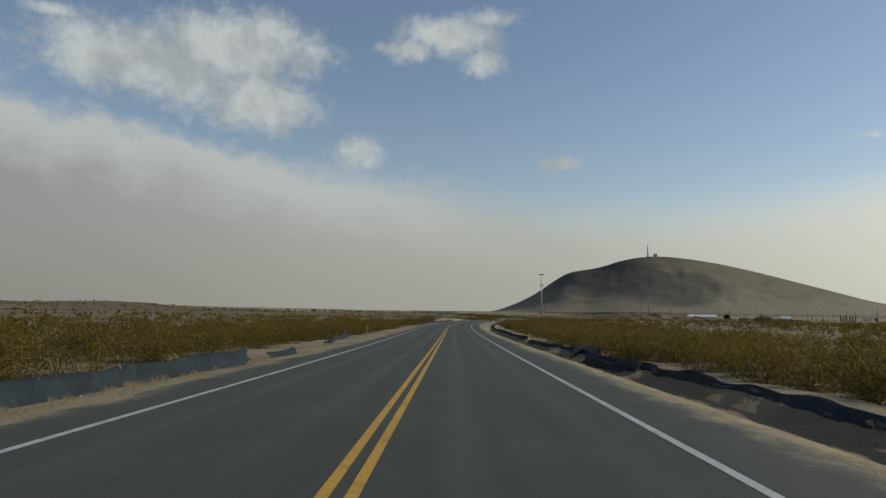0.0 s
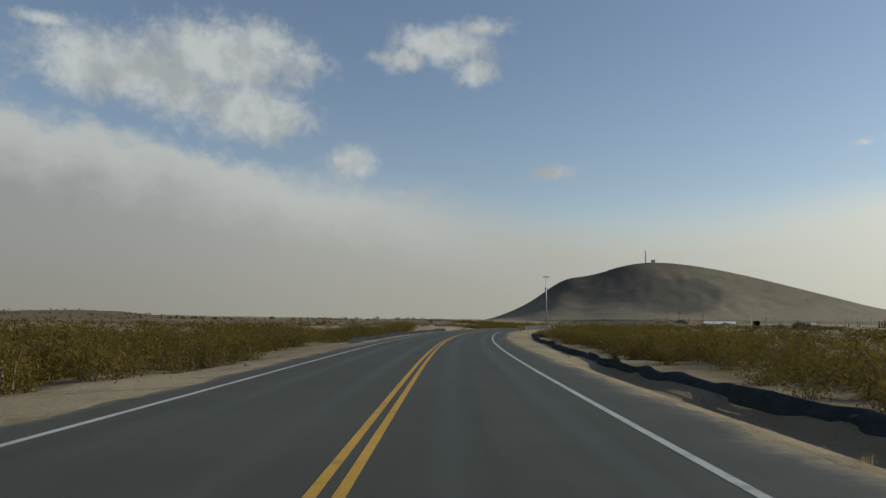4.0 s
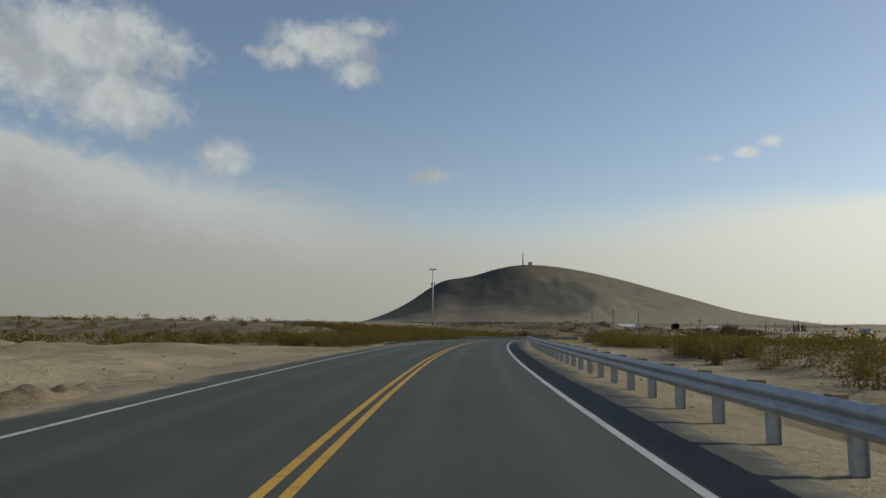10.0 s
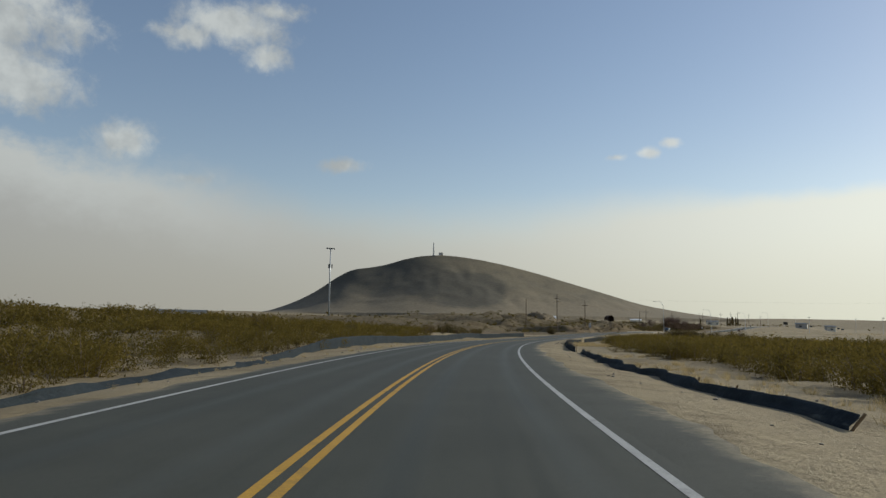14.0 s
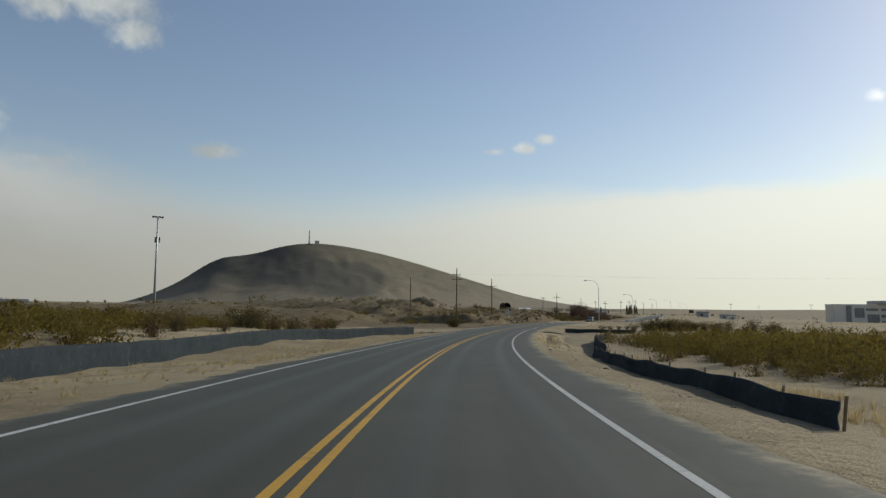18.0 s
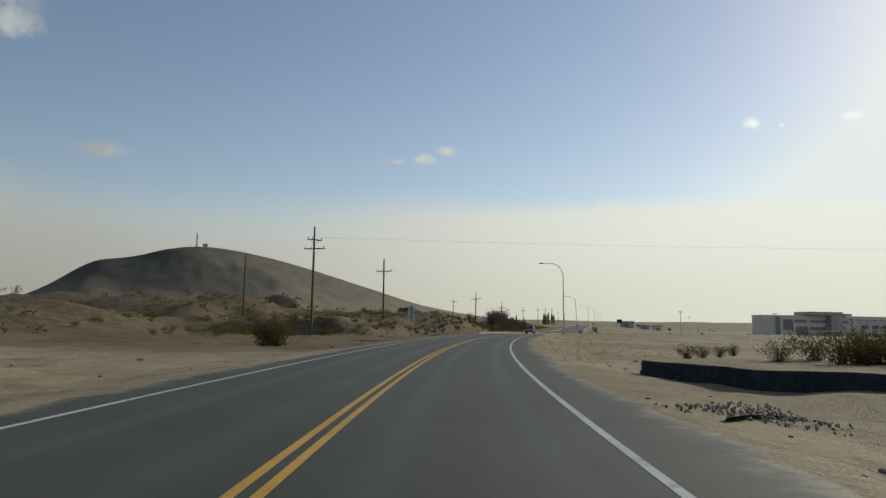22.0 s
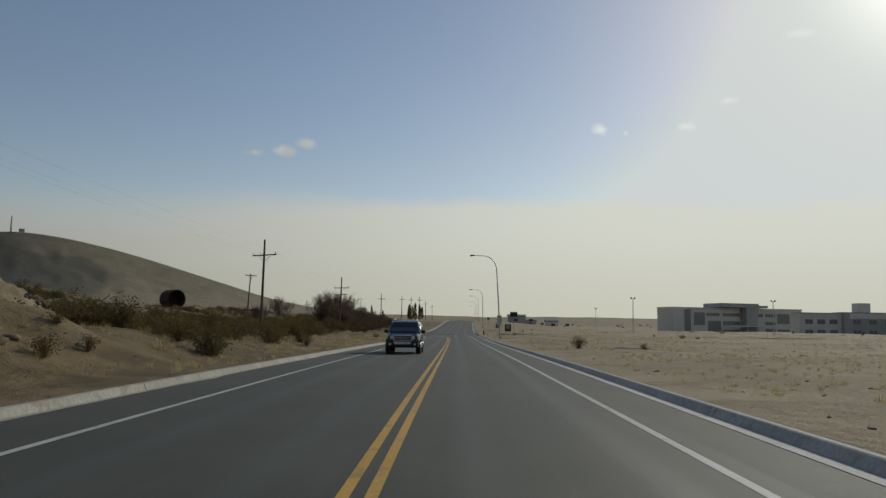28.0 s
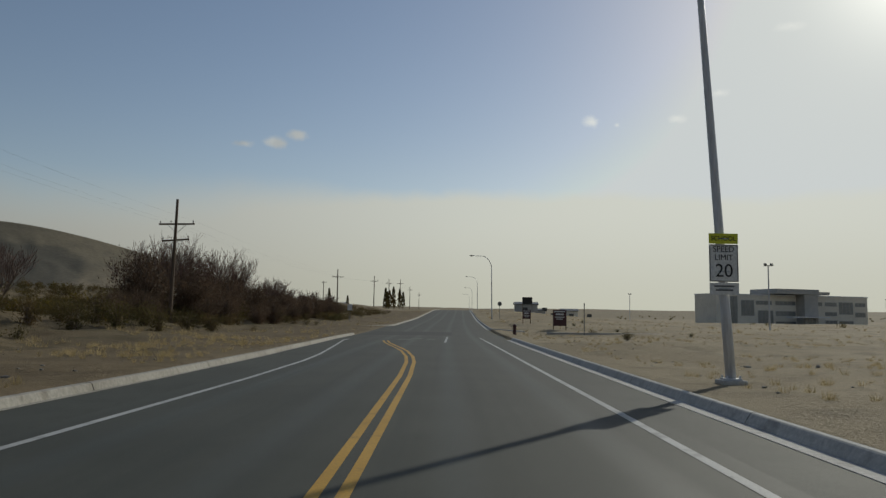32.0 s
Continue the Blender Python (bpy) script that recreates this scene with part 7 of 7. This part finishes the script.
def dark_brush():
    """Denser, darker brush on the banks beside the poles, and single bushes on the sand."""
    rng = np.random.default_rng(21)
    temps = [leafy(200 + k, 24, 1000, 1.6, 2.5, 0.066, 0.5, 0.02, 0.085) for k in range(4)]
    roots = []
    for sv, sf, lv, lf in temps:
        root = thing("dark_bush", "dense dark olive bush on the sandy bank", "bush", Vector((0, 0, 0)), 0, "bank bushes")
        part("woody_base", mesh_from("woody_base", sv, sf, [M_STEM]), None, root)
        part("foliage", mesh_from("foliage", lv, lf, [M_LEAF_DARK]), None, root)
        roots.append(root)
    spots = [(489.0, -12.2, 1.3), (489.6, -12.5, 1.2), (488.3, -12.7, 1.1), (470, -34, 0.9), (462, -36, 1.0), (455, -30, 0.9), (408, -19, 0.9), (412, -20.5, 1.0), (416, -19, 0.8), (425, -20.5, 1.3), (428, -21.5, 1.4), (426.5, -22, 1.3), (431, -20.5, 1.2), (436, -20.5, 1.1), (404, -18.5, 1.1), (440, -21, 1.0), (448, -21.5, 1.0), (456, -22.5, 0.9), (608.0, 8.6, 0.55), (445, -21, 1.0), (452, -22, 1.0), (460, -24, 0.9), (398, -24, 1.1), (426, -20, 0.8), (440, -22, 0.9),
             (376, -22, 0.9), (352, -24, 1.0), (484, 13.6, 0.6), (485.5, 14.8, 0.55), (487, 16.2, 0.5), (489, 17.6, 0.5), (452, 27.0, 0.8), (445, 24.0, 0.7), (152, -10.5, 1.0), (156, -10.8, 1.1), (160, -11.5, 0.9), (581, -10.2, 0.28), (578.2, -8.9, 0.38), (580.4, -9.0, 0.3),
             (681, -19.5, 1.0), (683, -18, 1.1), (684.5, -20, 1.2), (686, -16.8, 0.9), (688, -18.5, 1.1), (690, -16.5, 1.0), (692, -15.5, 0.9), (680, -21.5, 1.0), (655.5, -9.4, 0.42)]
    for _ in range(80):
        s = rng.uniform(588, 668)
        spots.append((s, -brush_edge(s) - 11 * rng.random() ** 1.2, rng.uniform(0.4, 1.0)))
    for _ in range(42):
        s = rng.uniform(588, 760)
        lo = brush_edge(s) + 1
        spots.append((s, -rng.uniform(lo, lo + 16), rng.uniform(0.4, 1.0) * (1.15 if 590 < s < 660 else 0.9)))
    for _ in range(40):
        s = rng.uniform(526, 576)
        toe = 15.0 - 5.6 * float(ramp(s, 535, 556))
        spots.append((s, -toe - rng.uniform(0.3, 6.0), rng.uniform(0.22, 0.5)))
    for _ in range(30):
        d = rng.uniform(18.0, 40.0)
        spots.append((482.0 + rng.uniform(-3.5, 3.5) - 0.25 * (d - 18), d, rng.uniform(0.75, 1.35) * (0.8 if d < 20 else 1.0)))
    for _ in range(12):
        spots.append((rng.uniform(560, 760), rng.uniform(9, 40), rng.uniform(0.2, 0.45)))
    used = set()
    for n, (s, d, size) in enumerate(spots):
        k = n % 4
        m = Matrix.Translation(spot(s, d)) @ Matrix.Rotation(rng.uniform(0, 6.28), 4, "Z") @ Matrix.Diagonal((size, size, size, 1))
        if k not in used:
            used.add(k)
            roots[k].matrix_world = m
        else:
            copy_thing(roots[k], m).matrix_world = m


dark_brush()


def bank_brush():
    rng = np.random.default_rng(77)
    temps = [leafy(260 + k, 6, 190, 0.95, 1.6, 0.078, 0.5, 0.03, 0.11) for k in range(4)]
    n = 4700
    s = rng.uniform(506, 800, n)
    d = -rng.uniform(12.5, 60, n)
    x, y, z, h = along(s)
    px, py = x + d * np.cos(h), y + d * np.sin(h)
    keep = vnoise(px, py, 8.0, 71) + 0.5 * vnoise(px, py, 3.0, 72) > np.where(s < 575, -0.15, -0.2)
    keep &= (d < -22) | ((s > 530) & (d < -16.5)) | ((s > 562) & (d < -15) & (d < -brush_edge(s))) | ((s > 574) & (d < -brush_edge(s)))
    keep &= (s > 588) | (rng.random(n) < 0.10)
    thick = (s > 588) & (s < 672) & (d > -32) & (d < -brush_edge(s)) & (rng.random(n) < 0.75 + 0.5 * vnoise(px, py, 6.0, 73))
    keep |= thick
    px, py = px[keep], py[keep]
    P = np.stack([px, py, land(px, py) - 0.05], 1)
    T, Z = rng.uniform(0, 6.28, len(P)), rng.uniform(0.45, 1.25, len(P)) * np.where(thick[keep], 0.95, 1.0)
    leaf, stem = [], []
    for k, (sv, sf, lv, lf) in enumerate(temps):
        q = np.arange(len(P)) % 4 == k
        leaf.append(spread((lv, lf), P[q], T[q], Z[q]))
        stem.append(spread((sv, sf), P[q], T[q], Z[q]))
    v, f = join(leaf)
    tagged(new("bank_brush", mesh_from("bank_brush", v, f, [M_LEAF_DARK])), "low dark brush covering the eroded banks", "scrub", kind="stuff")
    v, f = join(stem)
    tagged(new("scrub_stems", mesh_from("scrub_stems", v, f, [M_STEM])), "grey stems of the bank brush", "scrub", kind="stuff")


bank_brush()


def bare_tree(s, d, height, seed, label):
    rng = random.Random(seed)
    root = thing("bare_tree", label, "tree", spot(s, d), 0, "bare trees")
    limbs, twigs = [], []

    def grow(p, way, length, radius, level):
        pts, rad = [p.copy()], [radius]
        for i in range(4):
            way = (way + Vector((rng.gauss(0, 0.16), rng.gauss(0, 0.16), 0.10))).normalized()
            p = p + way * length / 4
            pts.append(p.copy())
            rad.append(radius * (1 - 0.17 * (i + 1)))
        limbs.append((pts, rad, level))
        if level < 3:
            for _ in range(6 if level == 0 else 5):
                q = pts[rng.randint(2, 4)]
                w = (way + Vector((rng.gauss(0, 0.55), rng.gauss(0, 0.55), rng.uniform(0.0, 0.35)))).normalized()
                grow(q, w, length * rng.uniform(0.55, 0.8), radius * 0.5, level + 1)
    for k in range(rng.randint(3, 5)):
        a = rng.uniform(0, 6.28)
        grow(Vector((0.15 * math.cos(a), 0.15 * math.sin(a), -0.2)), Vector((0.35 * math.cos(a), 0.35 * math.sin(a), 1)).normalized(), height * 0.42, 0.10, 0)
    bm = bmesh.new()
    for pts, rad, level in limbs:
        if level < 2:
            tube(bm, pts, rad, 5, False)
    part("trunk", bm, M_STEM, root, "grey-brown bare limbs")
    bm = bmesh.new()
    for pts, rad, level in limbs:
        if level >= 2:
            tube(bm, pts, [max(r, 0.012) for r in rad], 3, False)
    part("crown", bm, M_TWIG, root, "fine bare reddish twigs")


for k, (s, d, h) in enumerate(((692, -31, 5.6), (705, -27, 6.8), (707, -24.5, 7.4), (711, -23.4, 7.6), (714, -27, 7.4), (716, -24.5, 7.2), (720, -25, 7.0), (724, -23.6, 6.4), (729, -25, 5.8), (734, -23.5, 5.2), (741, -24, 4.6), (749, -23, 4.2), (758, -23, 3.6), (688, -34, 4.4), (768, -23, 3.4), (776, -22, 3.4))):
    bare_tree(s, d, h, 300 + k, "leafless bushy salt cedar with reddish twigs")


def salt_cedar_thicket():
    """Dense rust-brown thicket round the feet of the bare trees."""
    rng = np.random.default_rng(87)
    temps = [leafy(500 + k, 60, 3600, 1.9, 2.2, 0.048, 0.85, 0.02, 0.10) for k in range(3)]
    roots = []
    for sv, sf, lv, lf in temps:
        root = thing("salt_cedar", "dense rust-brown salt cedar thicket on the bank", "shrub", Vector((0, 0, 0)), 0, "salt cedars")
        part("woody_base", mesh_from("woody_base", sv, sf, [M_STEM]), None, root)
        part("foliage", mesh_from("foliage", lv, lf, [M_THICKET]), None, root, "fine dry rust-brown twigs")
        roots.append(root)
    spots = [(700 + 3.1 * k, -21.0 - rng.uniform(0, 5.0), 2.3 - 0.062 * k) for k in range(22)]
    spots += [(701 + 3.6 * k, -17.4 - rng.uniform(0, 2.2), rng.uniform(1.0, 1.5)) for k in range(18)]
    spots += [(690 + 1.6 * k, -21.5 - rng.uniform(0, 3.0), rng.uniform(0.8, 1.25)) for k in range(7)]
    for n, (s, d, size) in enumerate(spots):
        k = n % 3
        m = Matrix.Translation(spot(s, d)) @ Matrix.Rotation(rng.uniform(0, 6.28), 4, "Z") @ Matrix.Diagonal((size, size, size * rng.uniform(0.85, 1.2), 1))
        if n < 3:
            roots[k].matrix_world = m
        else:
            copy_thing(roots[k], m).matrix_world = m


salt_cedar_thicket()


def cypress(s, d, height, seed):
    rng = np.random.default_rng(seed)
    root = thing("cypress", "narrow dark evergreen far down the road", "tree", spot(s, d), 0, "evergreens")
    bm = bmesh.new()
    tube(bm, [(0, 0, -0.3), (0, 0, height * 0.9)], [0.16, 0.03], 6)
    part("trunk", bm, M_STEM, root)
    n = 260
    t = rng.random(n) ** 0.8
    r = 0.13 * height * (1 - t) ** 0.6 * rng.uniform(0.5, 1.1, n) + 0.05
    a = rng.uniform(0, 6.28, n)
    pos = np.stack([r * np.cos(a), r * np.sin(a), 0.08 * height + t * 0.94 * height], 1)
    u = rng.normal(0, 0.5, (n, 3)) + np.array([0, 0, 1.0])
    u /= np.linalg.norm(u, axis=1)[:, None]
    v = np.cross(u, rng.normal(0, 1, (n, 3)))
    v /= np.linalg.norm(v, axis=1)[:, None]
    sz = 0.06 * height
    lv = np.stack([pos - u * sz, pos + v * sz * 0.4, pos + u * sz, pos - v * sz * 0.4], 1).reshape(-1, 3)
    part("crown", mesh_from("crown", lv, np.arange(4 * n).reshape(-1, 4), [M_LEAF_DARK]), None, root, "dark green crown")


for k, (s, d, h) in enumerate(((884, -23, 7), (888, -22, 6.2), (893, -21.2, 7.5), (900, -19.6, 7), (905, -18.8, 6), (860, -32, 4), (840, -34, 4.2), (940, -28, 7))):
    cypress(s, d, h, 400 + k)


def dry_grass():
    rng = np.random.default_rng(31)

    def tuft(seed, blades, height, width):
        r = np.random.default_rng(seed)
        a = r.uniform(0, 6.28, blades)
        b = width * 0.25 * r.random(blades)
        foot = np.stack([b * np.cos(a), b * np.sin(a), np.zeros(blades) - 0.02], 1)
        o = width * 0.5 * r.uniform(0.2, 1.0, blades)
        tip = np.stack([o * np.cos(a), o * np.sin(a), height * r.uniform(0.5, 1.0, blades)], 1)
        w = np.stack([-np.sin(a), np.cos(a), 0 * a], 1) * 0.0065
        v = np.stack([foot - w, foot + w, tip], 1).reshape(-1, 3)
        return v, np.arange(3 * blades).reshape(-1, 3)
    temps = [tuft(500 + k, 34, 0.28, 0.75) for k in range(4)]
    zones = [(282, 291, 7.6, 11, 150, 1.3), (292, 330, 8.4, 12, 200, 0.9), (358, 371, 7.4, 12, 260, 1.3), (372, 400, 8.0, 10.5, 160, 1.0), (322, 445, -11, -5.8, 700, 0.6), (384, 445, -9.5, -5.4, 500, 0.45), (404, 446, 5.6, 7.6, 260, 0.5),
             (10, 100, 5.4, 7.0, 260, 0.4), (0, 30, -6.4, -5.3, 120, 0.45), (556, 700, 6.2, 30, 3600, 0.5), (556, 700, 30, 90, 2600, 0.7)]
    zones += [(700, 900, 7, 120, 2600, 0.9), (470, 556, 5.6, 14, 500, 0.5),
             (560, 690, -13, -6.4, 1500, 0.7), (524, 700, -20, -9, 900, 1.0), (690, 900, -20, -6.5, 700, 0.7), (176, 262, 6.0, 12, 160, 0.5), (244, 336, -12, -6, 260, 0.5)]
    chunks = []
    for s0, s1, d0, d1, n, size in zones:
        s, d = rng.uniform(s0, s1, n), rng.uniform(d0, d1, n)
        x, y, z, h = along(s)
        px, py = x + d * np.cos(h), y + d * np.sin(h)
        keep = vnoise(px, py, 4.0, 51) > -0.25
        px, py = px[keep], py[keep]
        P = np.stack([px, py, land(px, py)], 1)
        q = rng.integers(0, 4)
        Z = size * rng.uniform(0.6, 1.4, len(P))
        chunks.append(spread(temps[q], P, rng.uniform(0, 6.28, len(P)), Z))
    v, f = join(chunks)
    tagged(new("dry_grass", mesh_from("dry_grass", v, f, [M_GRASS])), "tufts of straw-coloured dry grass along the verges", "grass", kind="stuff")


dry_grass()
